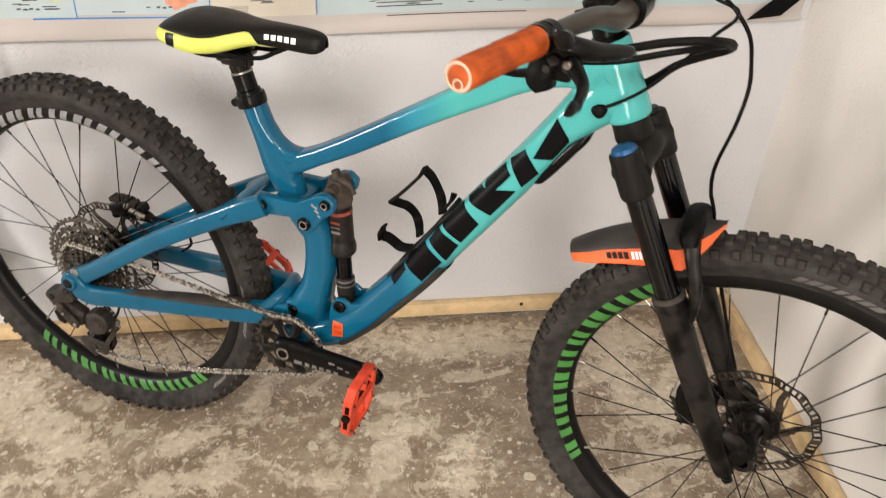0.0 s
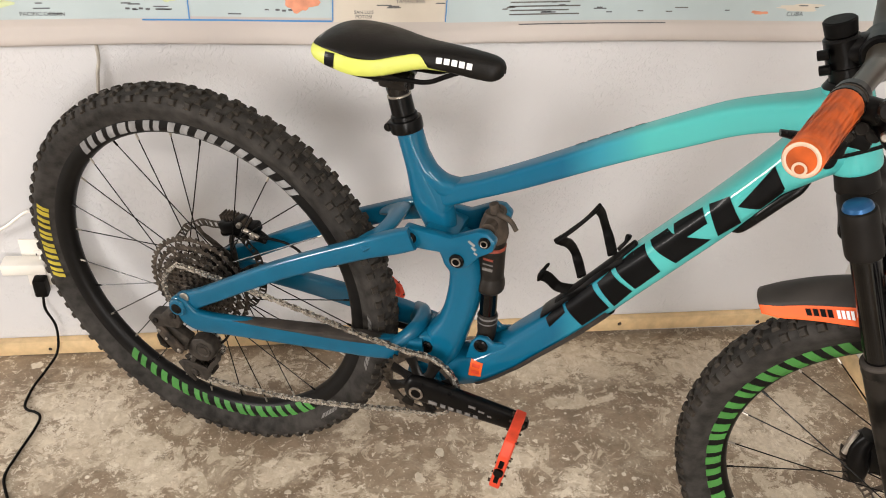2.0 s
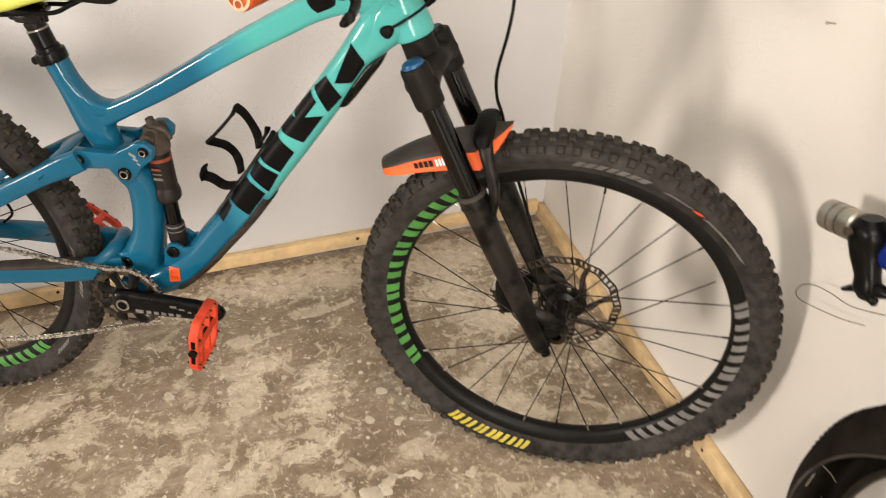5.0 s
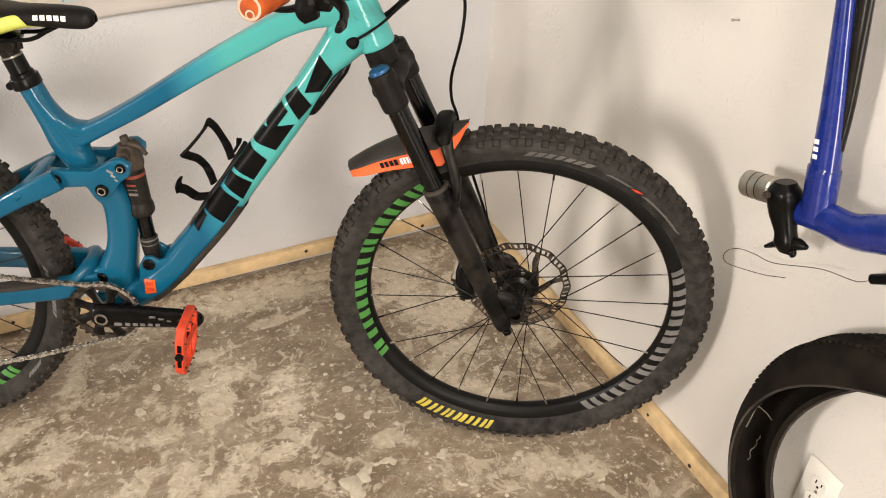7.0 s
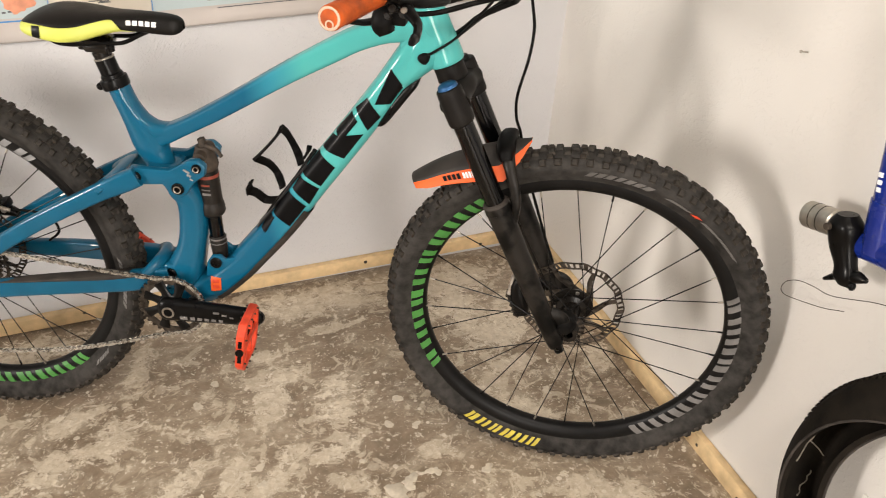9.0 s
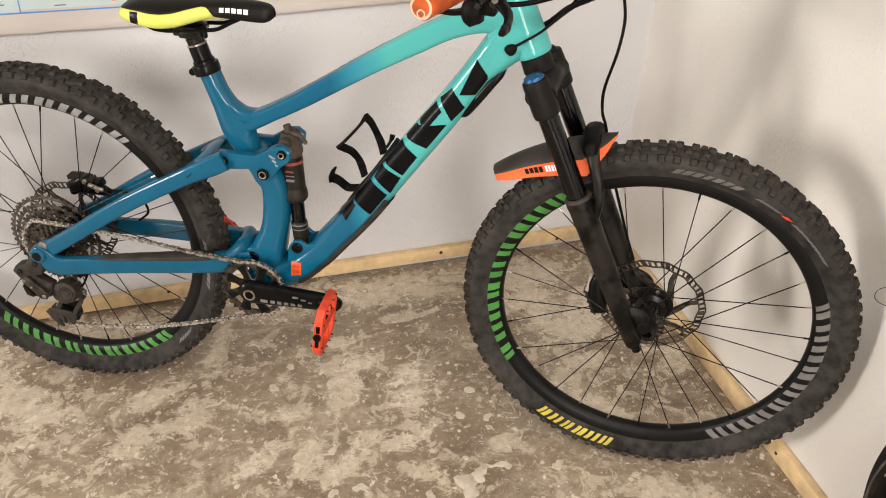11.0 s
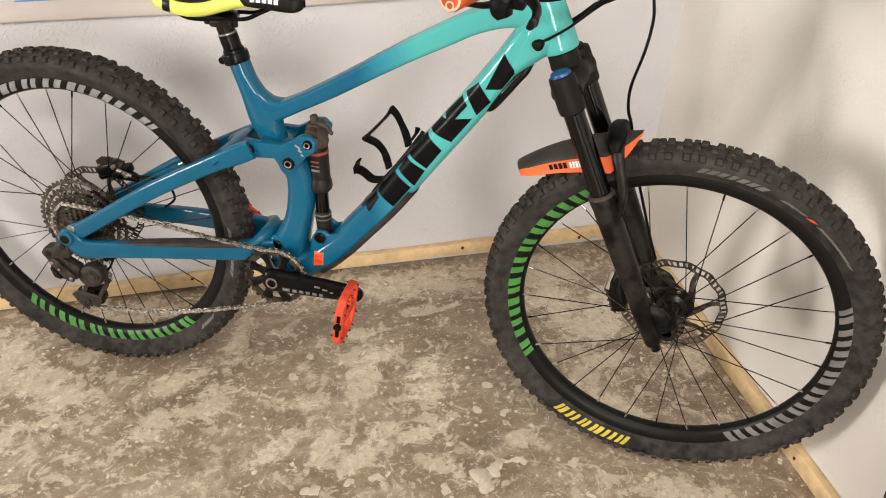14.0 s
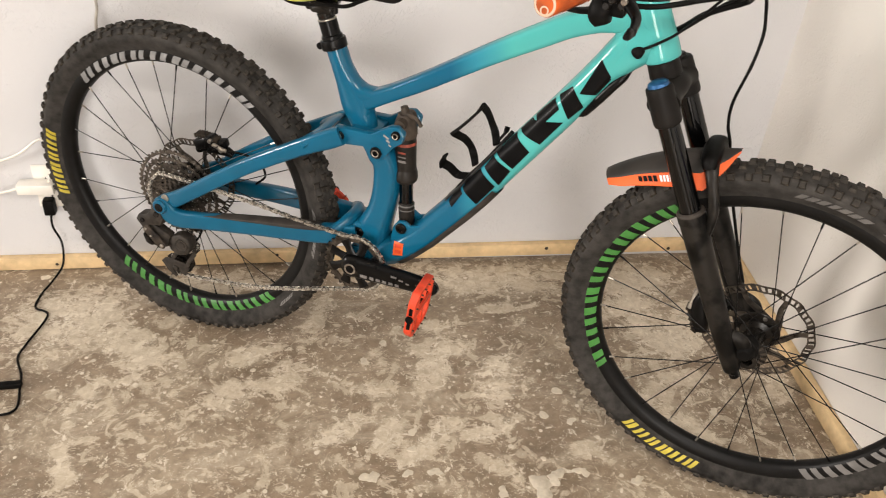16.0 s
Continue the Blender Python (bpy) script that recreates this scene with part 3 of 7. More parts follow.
top = add_tube(bm, [(0.395, 0, 0.655, 0.014, 0.016), (0.4400, 0, 0.679, 0.0180, 0.0165), (0.4828, 0, 0.7020, 0.0185, 0.0150), (0.5392, 0, 0.7346, 0.0185, 0.0160), (0.593, 0, 0.7686, 0.0185, 0.0167), (0.6448, 0, 0.8016, 0.0187, 0.0173), (0.6954, 0, 0.8328, 0.0190, 0.0184), (0.7441, 0, 0.8613, 0.0195, 0.0195), (0.7896, 0, 0.8870, 0.0205, 0.0196), (0.8341, 0, 0.9045, 0.0222, 0.0200), (0.872, 0, 0.9145, 0.0245, 0.024), (0.905, 0, 0.925, 0.026, 0.034)], 32, 8, TOP_SQ)
add_tube(bm, [(0.364, 0, 0.770, 0.0195, 0.0195), (0.385, 0, 0.715, 0.0205, 0.021), (0.408, 0, 0.665, 0.021, 0.031), (0.424, 0, 0.63, 0.019, 0.028), (0.436, 0, 0.598, 0.018, 0.020)], 20, 8)
add_tube(bm, [(0.432, 0, 0.605, 0.018, 0.018), (0.462, 0, 0.585, 0.035, 0.026), (0.479, 0, 0.555, 0.031, 0.0265), (0.479, 0, 0.50, 0.029, 0.0265), (0.470, 0, 0.45, 0.031, 0.027), (0.454, 0, 0.40, 0.036, 0.034), (0.442, 0, 0.345, 0.036, 0.030)], 28, 8, 0.62)
d = AXIS
add_tube(bm, [(*(STEER_FOOT - d * 0.002), 0.0295, 0.0295), (*(STEER_FOOT + d * 0.006), 0.031, 0.031), (*(STEER_FOOT + d * 0.05), 0.0285, 0.030), (*(STEER_FOOT + d * 0.098), 0.0265, 0.028), (*(STEER_TOP), 0.026, 0.027)], 24, 6)
# web between the seat tube and the top tube
add_tube(bm, [(0.376, 0, 0.745, 0.0195, 0.012), (0.393, 0, 0.705, 0.0195, 0.021), (0.412, 0, 0.672, 0.019, 0.033), (0.418, 0, 0.645, 0.019, 0.026), (0.424, 0, 0.615, 0.018, 0.019)], 20, 6, 0.8)
add_tube(bm, [(0.383, 0, 0.728, 0.018, 0.008), (0.400, 0, 0.706, 0.0185, 0.013), (0.425, 0, 0.688, 0.019, 0.016), (0.462, 0, 0.692, 0.018, 0.012), (0.485, 0, 0.704, 0.0165, 0.008)], 16, 6, 0.8)
# gusset where the three tubes meet at the head
add_tube(bm, [(0.866, 0, 0.882, 0.022, 0.010), (0.886, 0, 0.895, 0.026, 0.028), (0.912, 0, 0.913, 0.027, 0.040)], 20, 6, 0.9)
add_tube(bm, [(0.850, 0, 0.8185, 0.0305, 0.0235), (0.884, 0, 0.854, 0.0305, 0.027), (0.905, 0, 0.880, 0.0300, 0.034), (0.920, 0, 0.904, 0.0285, 0.038)], 28, 6, 0.75)
add_cyl(bm, (0.437, -0.038, 0.336), (0.437, 0.038, 0.336), 0.031, seg=28, bevel=0.003)
# shock mount ears and main pivot boss
for s in (-1, 1):
    add_plate(bm, [(0.50, 0.395), (0.505, 0.43), (0.515, 0.446), (0.53, 0.448), (0.541, 0.44), (0.575, 0.452), (0.56, 0.415)], s * 0.019, s * 0.029, 0.003)
add_cyl(bm, (0.434, -0.034, 0.400), (0.434, 0.034, 0.400), 0.021, seg=24, bevel=0.003)
frame_part = part("frame", bm, FADE, bike, "glossy carbon frame fading from teal blue to mint", sharp=50)


def patch(bm, fr, u0, u1, a0, a1, shear=0.0, off=0.0007, nu=8, na=6, square=1.0):
    """A print lying on a tube, between stations u and angles a (degrees)."""
    grid = []
    for i in range(nu + 1):
        row = []
        for j in range(na + 1):
            t = j / na
            u = u0 + (u1 - u0) * i / nu + shear * (t - 0.5)
            k = max(0, min(len(fr) - 2, int(u)))
            w = u - k
            ang = radians(a0 + (a1 - a0) * t)
            row.append(bm.verts.new(on_ring(fr[k], ang, square, off).lerp(on_ring(fr[k + 1], ang, square, off), w)))
        grid.append(row)
    for i in range(nu):
        for j in range(na):
            bm.faces.new((grid[i][j], grid[i + 1][j], grid[i + 1][j + 1], grid[i][j + 1]))


def decal(blocks, fr, material, label, parent, square=0.8):
    for u0, u1, a0, a1, shear in blocks:
        bm = B()
        patch(bm, fr, u0, u1, a0, a1, shear, square=square)
        part("decal", bm, material, parent, label)


def station(fr, x):
    """The place along a tube's frames at x."""
    k = min(range(len(fr) - 1), key=lambda i: abs((fr[i][0].x + fr[i + 1][0].x) / 2 - x))
    a, b = fr[k][0].x, fr[k + 1][0].x
    return k + min(1.0, max(0.0, (x - a) / (b - a)))


# black graphic blocks along the down tube


def on_side(fr, x, z, off=0.0008, square=DOWN_SQ):
    """The place on a tube's drive side at x and z."""
    best = min(fr, key=lambda f: (f[0].x - x) ** 2 + (f[0].z - z) ** 2)
    p, a, n, ra, rb = best
    q = Vector((x, 0, z))
    v = max(-0.98, min(0.98, (q - p).dot(n) / rb))
    y = (1 - abs(v) ** (2 / square)) ** (square / 2) * (ra + off)
    w = q - p
    return p + (w - n * w.dot(n)) + n * (v * (rb + off)) - Y * y


def side_block(corners, material, label, parent, fr=down, square=DOWN_SQ, n_=8, off=0.0008):
    bm = B()
    a, b, c, e = (Vector(q) for q in corners)
    grid = []
    for i in range(n_ + 1):
        row = []
        for j in range(n_ + 1):
            q = a.lerp(b, i / n_).lerp(e.lerp(c, i / n_), j / n_)
            row.append(bm.verts.new(on_side(fr, q.x, q.y, off, square)))
        grid.append(row)
    for i in range(n_):
        for j in range(n_):
            bm.faces.new((grid[i][j], grid[i + 1][j], grid[i + 1][j + 1], grid[i][j + 1]))
    part("decal", bm, material, parent, label)


for corners in (
    ((0.8247, 0.7850), (0.8508, 0.8500), (0.8720, 0.8210), (0.8514, 0.7880)),
    ((0.7914, 0.7730), (0.8119, 0.7945), (0.8350, 0.7630), (0.8130, 0.7360)),
    ((0.7560, 0.7265), (0.7850, 0.7650), (0.7960, 0.7510), (0.7680, 0.7110)),
    ((0.7313, 0.6935), (0.7500, 0.7180), (0.8060, 0.7290), (0.7720, 0.6790)),
    ((0.6953, 0.6400), (0.7255, 0.6860), (0.7560, 0.6600), (0.7300, 0.6200)),
    ((0.6771, 0.6080), (0.6910, 0.6330), (0.7270, 0.6150), (0.7080, 0.5800)),
    ((0.6359, 0.5560), (0.6700, 0.6010), (0.7020, 0.5760), (0.6700, 0.5300)),
    ((0.6150, 0.5200), (0.6330, 0.5520), (0.6420, 0.5440), (0.6240, 0.5100)),
):
    side_block(corners, DECAL, "black graphic block on the down tube", frame_part)
bm = B()
patch(bm, down, station(down, 0.726), station(down, 0.628), 236, 304, 0.0, off=0.0018, nu=14, na=10, square=DOWN_SQ)
part("storage_door", bm, BLACK, frame_part, "black storage door in the down tube")
decal([(station(top, 0.612 + 0.0145 * k), station(top, 0.6225 + 0.0145 * k), 60, 80, 0.5) for k in range(6)], top, GREY_PRINT, "faint dark print on the top tube", frame_part, TOP_SQ)
side_block(((0.511, 0.369), (0.511, 0.399), (0.532, 0.401), (0.531, 0.373)), ORANGE_PLASTIC, "small orange square sticker", frame_part)
for z0 in (0.376, 0.388):
    side_block(((0.515, z0), (0.515, z0 + 0.007), (0.528, z0 + 0.008), (0.528, z0 + 0.001)), RED, "darker print on the sticker", frame_part, off=0.0014)
# grey rubber guard under the down tube
bm = B()
patch(bm, down, station(down, 0.684), station(down, 0.512), 22, 158, 0.0, off=0.0028, nu=22, na=12, square=DOWN_SQ)
part("tube_guard", bm, GUARD, frame_part, "dark rubber guard under the down tube")
bm = B()
add_tube(bm, [(0.829, 0, 0.741, 0.020, 0.002), (0.838, 0, 0.750, 0.026, 0.007), (0.856, 0, 0.778, 0.027, 0.0095), (0.874, 0, 0.804, 0.026, 0.0095), (0.888, 0, 0.8215, 0.024, 0.008), (0.897, 0, 0.832, 0.016, 0.003)], 20, 6, 0.6)
part("tube_guard", bm, BLACK, frame_part, "glossy black bumper pad under the down tube")
bm = B()
add_tube(bm, [(0.897, -0.0275, 0.866, 0.001, 0.004), (0.9, -0.032, 0.869, 0.004, 0.009), (0.906, -0.032, 0.874, 0.004, 0.009), (0.912, -0.0285, 0.879, 0.001, 0.004)], 12, 5)
part("cable_port", bm, MATTE, frame_part, "black rubber cable port")

# swingarm
for s in (-1, 1):
    bm = B()
    add_tube(bm, [(-0.012, s * 0.078, 0.366, 0.007, 0.012), (0.004, s * 0.077, 0.374, 0.009, 0.0185), (0.05, s * 0.075, 0.402, 0.009, 0.0165), (0.19, s * 0.068, 0.499, 0.010, 0.0160), (0.32, s * 0.060, 0.575, 0.011, 0.0165), (0.375, s * 0.055, 0.603, 0.011, 0.019), (0.402, s * 0.052, 0.616, 0.010, 0.018)], 24, 6, 0.5)
    stay = part("seatstay", bm, TEAL_PAINT, bike, "teal seat stay")
    bm = B()
    add_tube(bm, [(-0.016, s * 0.085, 0.368, 0.006, 0.010), (0.0, s * 0.085, 0.368, 0.008, 0.022), (0.03, s * 0.083, 0.347, 0.009, 0.021), (0.09, s * 0.080, 0.354, 0.010, 0.0185), (0.187, s * 0.070, 0.367, 0.011, 0.020), (0.29, s * 0.058, 0.378, 0.012, 0.021), (0.36, s * 0.050, 0.386, 0.012, 0.0215), (0.40, s * 0.040, 0.392, 0.011, 0.020), (0.43, s * 0.034, 0.398, 0.010, 0.016)], 24, 6, 0.5)
    stay2 = part("chainstay", bm, TEAL_PAINT, bike, "teal chain stay")
    if s < 0:
        bm = B()
        add_tube(bm, [(0.10, s * 0.079, 0.3715, 0.008, 0.001), (0.15, s * 0.075, 0.379, 0.0115, 0.003), (0.22, s * 0.067, 0.387, 0.0132, 0.0055), (0.29, s * 0.058, 0.3935, 0.0145, 0.0075), (0.34, s * 0.052, 0.399, 0.0140, 0.0075), (0.375, s * 0.047, 0.403, 0.0120, 0.005), (0.40, s * 0.042, 0.406, 0.010, 0.001)], 14, 6, 0.8)
        part("stay_guard", bm, GUARD, stay2, "dusty grey rubber chain stay guard")
    bm = B()
    add_cyl(bm, (0, s * 0.080, 0.370), (0, s * 0.098, 0.370), 0.0165, seg=24, bevel=0.003)
    hub_bolt = part("axle_bolt", bm, TEAL_PAINT, stay2, "teal axle pivot boss")
    bm = B()
    add_cyl(bm, (0, s * 0.097, 0.370), (0, s * 0.0995, 0.370), 0.010, seg=18, bevel=0.001)
    part("bolt", bm, BLACK, stay2, "black axle pivot bolt")
    bm = B()
    add_cyl(bm, (0.010, s * 0.084, 0.390), (0.010, s * 0.0875, 0.390), 0.009, seg=14, bevel=0.001)
    part("stay_cap", bm, SILVER, stay, "worn silver plug on the stay")
# bridge between the stays and the yoke at the main pivot
bm = B()
add_tube(bm, [(0.322, -0.058, 0.582, 0.022, 0.008), (0.345, -0.038, 0.600, 0.021, 0.008), (0.352, 0, 0.606, 0.019, 0.008), (0.345, 0.038, 0.600, 0.021, 0.008), (0.322, 0.058, 0.582, 0.022, 0.008)], 14, 6, ref=Vector((0.85, 0, 0.52)))
part("stay_bridge", bm, TEAL_PAINT, bike, "teal bridge between the stays")
bm = B()
add_tube(bm, [(0.385, -0.05, 0.392, 0.014, 0.020), (0.405, -0.025, 0.41, 0.014, 0.020), (0.41, 0, 0.413, 0.014, 0.020), (0.405, 0.025, 0.41, 0.014, 0.020), (0.385, 0.05, 0.392, 0.014, 0.020)], 14, 6, ref=Vector((1, 0, 0)))
part("swingarm_yoke", bm, TEAL_PAINT, bike, "teal swingarm yoke at the main pivot")

# rocker link
bm = B()
for s in (-1, 1):
    add_plate(bm, [(0.380, 0.616), (0.388, 0.632), (0.41, 0.631), (0.46, 0.632), (0.497, 0.655), (0.513, 0.657), (0.527, 0.645), (0.524, 0.627), (0.505, 0.612), (0.489, 0.588), (0.474, 0.578), (0.458, 0.585), (0.445, 0.602), (0.41, 0.598), (0.387, 0.598)], s * 0.034, s * 0.050, 0.0035)
add_box(bm, pose(0.437, 0, 0.619, 0, 8, 0), (0.05, 0.072, 0.016), 0.005)
link = part("rocker_link", bm, TEAL_PAINT, bike, "teal rocker link above the shock")
for x, z, r in ((0.397, 0.614, 0.0105), (0.511, 0.641, 0.009), (0.473, 0.597, 0.0115)):
    for s in (-1, 1):
        bm = B()
        add_lathe(bm, [(0.0, -0.0005), (r * 0.45, -0.0005), (r * 0.5, -0.004), (r * 0.85, -0.004), (r, -0.002), (r, 0.004)], 20, m=Matrix.Translation((x, s * 0.0505, z)) @ Matrix.Rotation(0 if s < 0 else math.pi, 4, "Z"))
        part("bolt", bm, BLACK, link, "black pivot bolt")
        if s < 0:
            bm = B()
            add_lathe(bm, [(r * 0.46, -0.0047), (r * 0.62, -0.0052), (r * 0.66, -0.0038)], 20, m=Matrix.Translation((x, s * 0.0505, z)))
            part("bolt_rim", bm, STEEL, link, "bright worn rim of the pivot bolt")
for x, z in ((0.523, 0.432), (0.434, 0.400)):
    bm = B()
    add_lathe(bm, [(0.0, -0.001), (0.005, -0.001), (0.0055, -0.004), (0.0095, -0.004), (0.0115, -0.002), (0.0115, 0.004)], 20, m=Matrix.Translation((x, -0.030 if x > 0.5 else -0.035, z)))
    part("bolt", bm, BLACK, frame_part, "black pivot bolt")

for x, z, w, h in ((0.492, 0.634, 0.012, 0.004), (0.496, 0.626, 0.008, 0.004), (0.500, 0.618, 0.006, 0.003)):
    bm = B()
    add_box(bm, pose(x, -0.0503, z, 0, 30, 0), (w, 0.0012, h))
    part("print_bar", bm, PALE_PRINT, link, "small pale print on the link")
# shock
bm = B()
up, lo = Vector((0.509, 0, 0.650)), Vector((0.523, 0, 0.432))
d = (lo - up).normalized()
at = lambda s: tuple(up + d * s)
add_tube(bm, [(*at(-0.014), 0.012, 0.014), (*at(0.004), 0.022, 0.02), (*at(0.022), 0.024, 0.023), (*at(0.032), 0.0205, 0.0205)], 20, 4)
add_cyl(bm, (0.509, -0.03, 0.650), (0.509, 0.03, 0.650), 0.011)
shock = part("shock", bm, DUSTY, bike, "dusty black rear shock")
bm = B()
add_tube(bm, [(*at(0.098), 0.0205, 0.0205), (*at(0.108), 0.0228, 0.0228), (*at(0.120), 0.0228, 0.0228), (*at(0.127), 0.018, 0.018)], 24, 4)
part("air_sleeve", bm, SHOCK, shock, "dusty dark shock air sleeve")
bm = B()
add_cyl(bm, at(0.03), at(0.102), 0.0205, 0.0205, 24)
part("air_can", bm, SHOCK, shock, "dusty dark grey shock air can")
bm = B()
add_cyl(bm, at(0.040), at(0.046), 0.0211, 0.0211, 24)
part("label_band", bm, RUST, shock, "thin red band round the shock")
bm = B()
add_cyl(bm, at(0.122), at(0.182), 0.0135, 0.0135, 20)
part("shock_shaft", bm, STANCHION, shock, "glossy black shock shaft")
bm = B()
add_tube(bm, [(*at(0.172), 0.0145, 0.0145), (*at(0.18), 0.016, 0.016), (*at(0.205), 0.0155, 0.0155), (*at(0.23), 0.013, 0.013)], 18, 4)
part("shock_foot", bm, SHOCK, shock, "dusty black shock foot")
bm = B()
add_cyl(bm, at(0.176), at(0.179), 0.0166, 0.0166, 24)
add_cyl(bm, at(0.186), at(0.188), 0.0166, 0.0166, 24)
part("foot_ring", bm, GREY_PRINT, shock, "grey rings round the shock foot")
for k, (u, w) in enumerate(((0.058, 0.006), (0.067, 0.004), (0.076, 0.008))):
    bm = B()
    c = Vector(at(u))
    add_box(bm, Matrix.Translation(c + Vector((0, -0.0204, 0))), (0.016, 0.0012, w * 0.6))
    part("print_bar", bm, RUST if k == 0 else GREY_PRINT, shock, "faded print on the shock")
bm = B()
add_tube(bm, [(0.515, -0.006, 0.667, 0.005, 0.005), (0.535, -0.012, 0.664, 0.004, 0.004), (0.548, -0.02, 0.655, 0.003, 0.004)], 10, 4)
add_cyl(bm, (0.512, 0.0, 0.655), (0.505, 0.0, 0.678), 0.009, 0.007)
part("shock_lever", bm, DUSTY, shock, "dusty shock lockout lever")

# seat post and saddle
bm = B()
post_lo, post_hi = Vector((0.362, 0, 0.768)), Vector((0.345, 0, 0.822))
d = (post_hi - post_lo).normalized()
add_cyl(bm, post_lo, post_lo + d * 0.02, 0.0205, 0.0195, 24, 0.002)
add_cyl(bm, post_lo + d * 0.018, post_lo + d * 0.046, 0.0172, seg=24)
seatpost = part("seatpost", bm, BLACK, bike, "black dropper seat post")
bm = B()
add_cyl(bm, post_lo + d * 0.046, post_lo + d * 0.0495, 0.0176, seg=24, bevel=0.0008)
part("seal_ring", bm, STEEL, seatpost, "thin grey seal ring")
bm = B()
add_cyl(bm, post_lo + d * 0.044, post_lo + d * 0.062, 0.0150, 0.0165, 24, 0.002)
add_box(bm, Matrix.Translation(post_lo + d * 0.068), (0.042, 0.034, 0.016), 0.005)
add_box(bm, pose(0.335, 0, 0.846, 0, 6, 0), (0.060, 0.050, 0.012), 0.004)
for cx_ in (0.312, 0.362):
    add_cyl(bm, (cx_, 0, 0.826), (cx_, 0, 0.848), 0.007, seg=14, bevel=0.001)
part("saddle_clamp", bm, FORK, seatpost, "grey saddle clamp")
bm = B()
add_tube(bm, [(*(post_lo - d * 0.006), 0.0232, 0.0232), (*(post_lo - d * 0.004), 0.0242, 0.0242), (*(post_lo + d * 0.010), 0.0242, 0.0242), (*(post_lo + d * 0.012), 0.0230, 0.0230)], 24, 2)
add_cyl(bm, (0.338, -0.013, 0.764), (0.338, 0.013, 0.764), 0.0065, seg=14, bevel=0.001)
part("seat_collar", bm, BLACK, seatpost, "black seat collar with a bolt")
bm = B()
for s in (-1, 1):
    add_cable(bm, [(0.250, s * 0.020, 0.868), (0.270, s * 0.022, 0.845), (0.30, s * 0.022, 0.839), (0.36, s * 0.022, 0.846), (0.395, s * 0.020, 0.850), (0.42, s * 0.014, 0.862), (0.445, s * 0.008, 0.874)], 0.0035)
rails = part("saddle_rail", bm, MATTE, seatpost, "thin black saddle rails")

SADDLE = [  # x, half-width, top, lower edge, angle at which the side panel begins
    (0.228, 0.028, 0.876, 0.868, 50), (0.235, 0.046, 0.882, 0.866, 54), (0.251, 0.058, 0.891, 0.863, 62), (0.274, 0.0635, 0.897, 0.860, 67), (0.305, 0.0640, 0.899, 0.857, 70), (0.334, 0.057, 0.898, 0.860, 68), (0.360, 0.044, 0.897, 0.867, 60), (0.382, 0.034, 0.897, 0.873, 56), (0.397, 0.0285, 0.898, 0.875, 92), (0.424, 0.0235, 0.899, 0.875, 112), (0.457, 0.020, 0.899, 0.873, 112), (0.479, 0.018, 0.897, 0.873, 112), (0.4895, 0.013, 0.893, 0.876, 112), (0.4945, 0.005, 0.887, 0.880, 112)]
SROWS = smooth_path(SADDLE, 6)


def saddle_point(row, deg, off=0.0):
    x, w, zt, zl, _ = row
    s = 1 if deg >= 0 else -1
    a = radians(abs(deg))
    y = (w + off) * math.sin(min(a, math.pi / 2)) ** 0.85
    if a <= math.pi / 2:
        z = zl + (zt + off - zl) * max(0.0, math.cos(a)) ** 0.62
    else:
        k = (a - math.pi / 2) / radians(22)
        y, z = (w + off) * (1 - 0.16 * k), zl - 0.004 * k
    return Vector((x, s * y, z))


def saddle_skin(name, material, label, lo, hi, mirror, sides=14):
    bm = B()
    for sgn in (-1, 1) if mirror else (1,):
        grid = []
        for r in SROWS:
            c = min(112.0, float(r[4]))
            a, b = lo(c), hi(c)
            grid.append([bm.verts.new(saddle_point(r, sgn * (a + (b - a) * j / sides))) for j in range(sides + 1)])
        for p, q in zip(grid, grid[1:]):
            for j in range(sides):
                if (p[j].co - p[j + 1].co).length > 1e-6 or (q[j].co - q[j + 1].co).length > 1e-6:
                    bm.faces.new((p[j], p[j + 1], q[j + 1], q[j]))
    ob = part(name, bm, material, seatpost, label, sharp=80)
    mod = ob.modifiers.new("skin", "SOLIDIFY")
    mod.thickness, mod.offset = 0.0015, 0
    return ob


saddle_skin("saddle", VINYL, "black padded saddle with lime side panels", lambda c: -c, lambda c: c, False, 24)
saddle_skin("side_panel", LIME, "lime yellow saddle side panel", lambda c: c, lambda c: max(c, 112.0), True, 10)
bm = B()
add_tube(bm, [(0.250, 0, 0.872, 0.045, 0.004), (0.31, 0, 0.868, 0.052, 0.006), (0.37, 0, 0.873, 0.032, 0.006), (0.44, 0, 0.878, 0.016, 0.005), (0.485, 0, 0.881, 0.010, 0.004)], 18, 5)
part("saddle_base", bm, MATTE, seatpost, "black moulded saddle base")


def saddle_row(x):
    return np.array([np.interp(x, [r[0] for r in SROWS], [r[j] for r in SROWS]) for j in range(5)])


def saddle_print(x0, x1, d0, d1, material, label):
    bm = B()
    grid = [[bm.verts.new(saddle_point(saddle_row(x0 + (x1 - x0) * i / 4), -(d0 + (d1 - d0) * j / 4), 0.0014)) for j in range(5)] for i in range(5)]
    for i in range(4):
        for j in range(4):
            bm.faces.new((grid[i][j], grid[i + 1][j], grid[i + 1][j + 1], grid[i][j + 1]))
    part("print_bar", bm, material, seatpost, label)


for k in range(5):
    saddle_print(0.407 + 0.0102 * k, 0.4145 + 0.0102 * k, 64, 82, WHITE, "white print on the saddle's nose")
saddle_print(0.262, 0.277, 70, 92, DECAL, "dark emblem on the side panel")
saddle_print(0.236, 0.242, 12, 34, PALE_PRINT, "white print on the saddle's tail")

# crank set
BB = Vector((0.441, 0, 0.345))


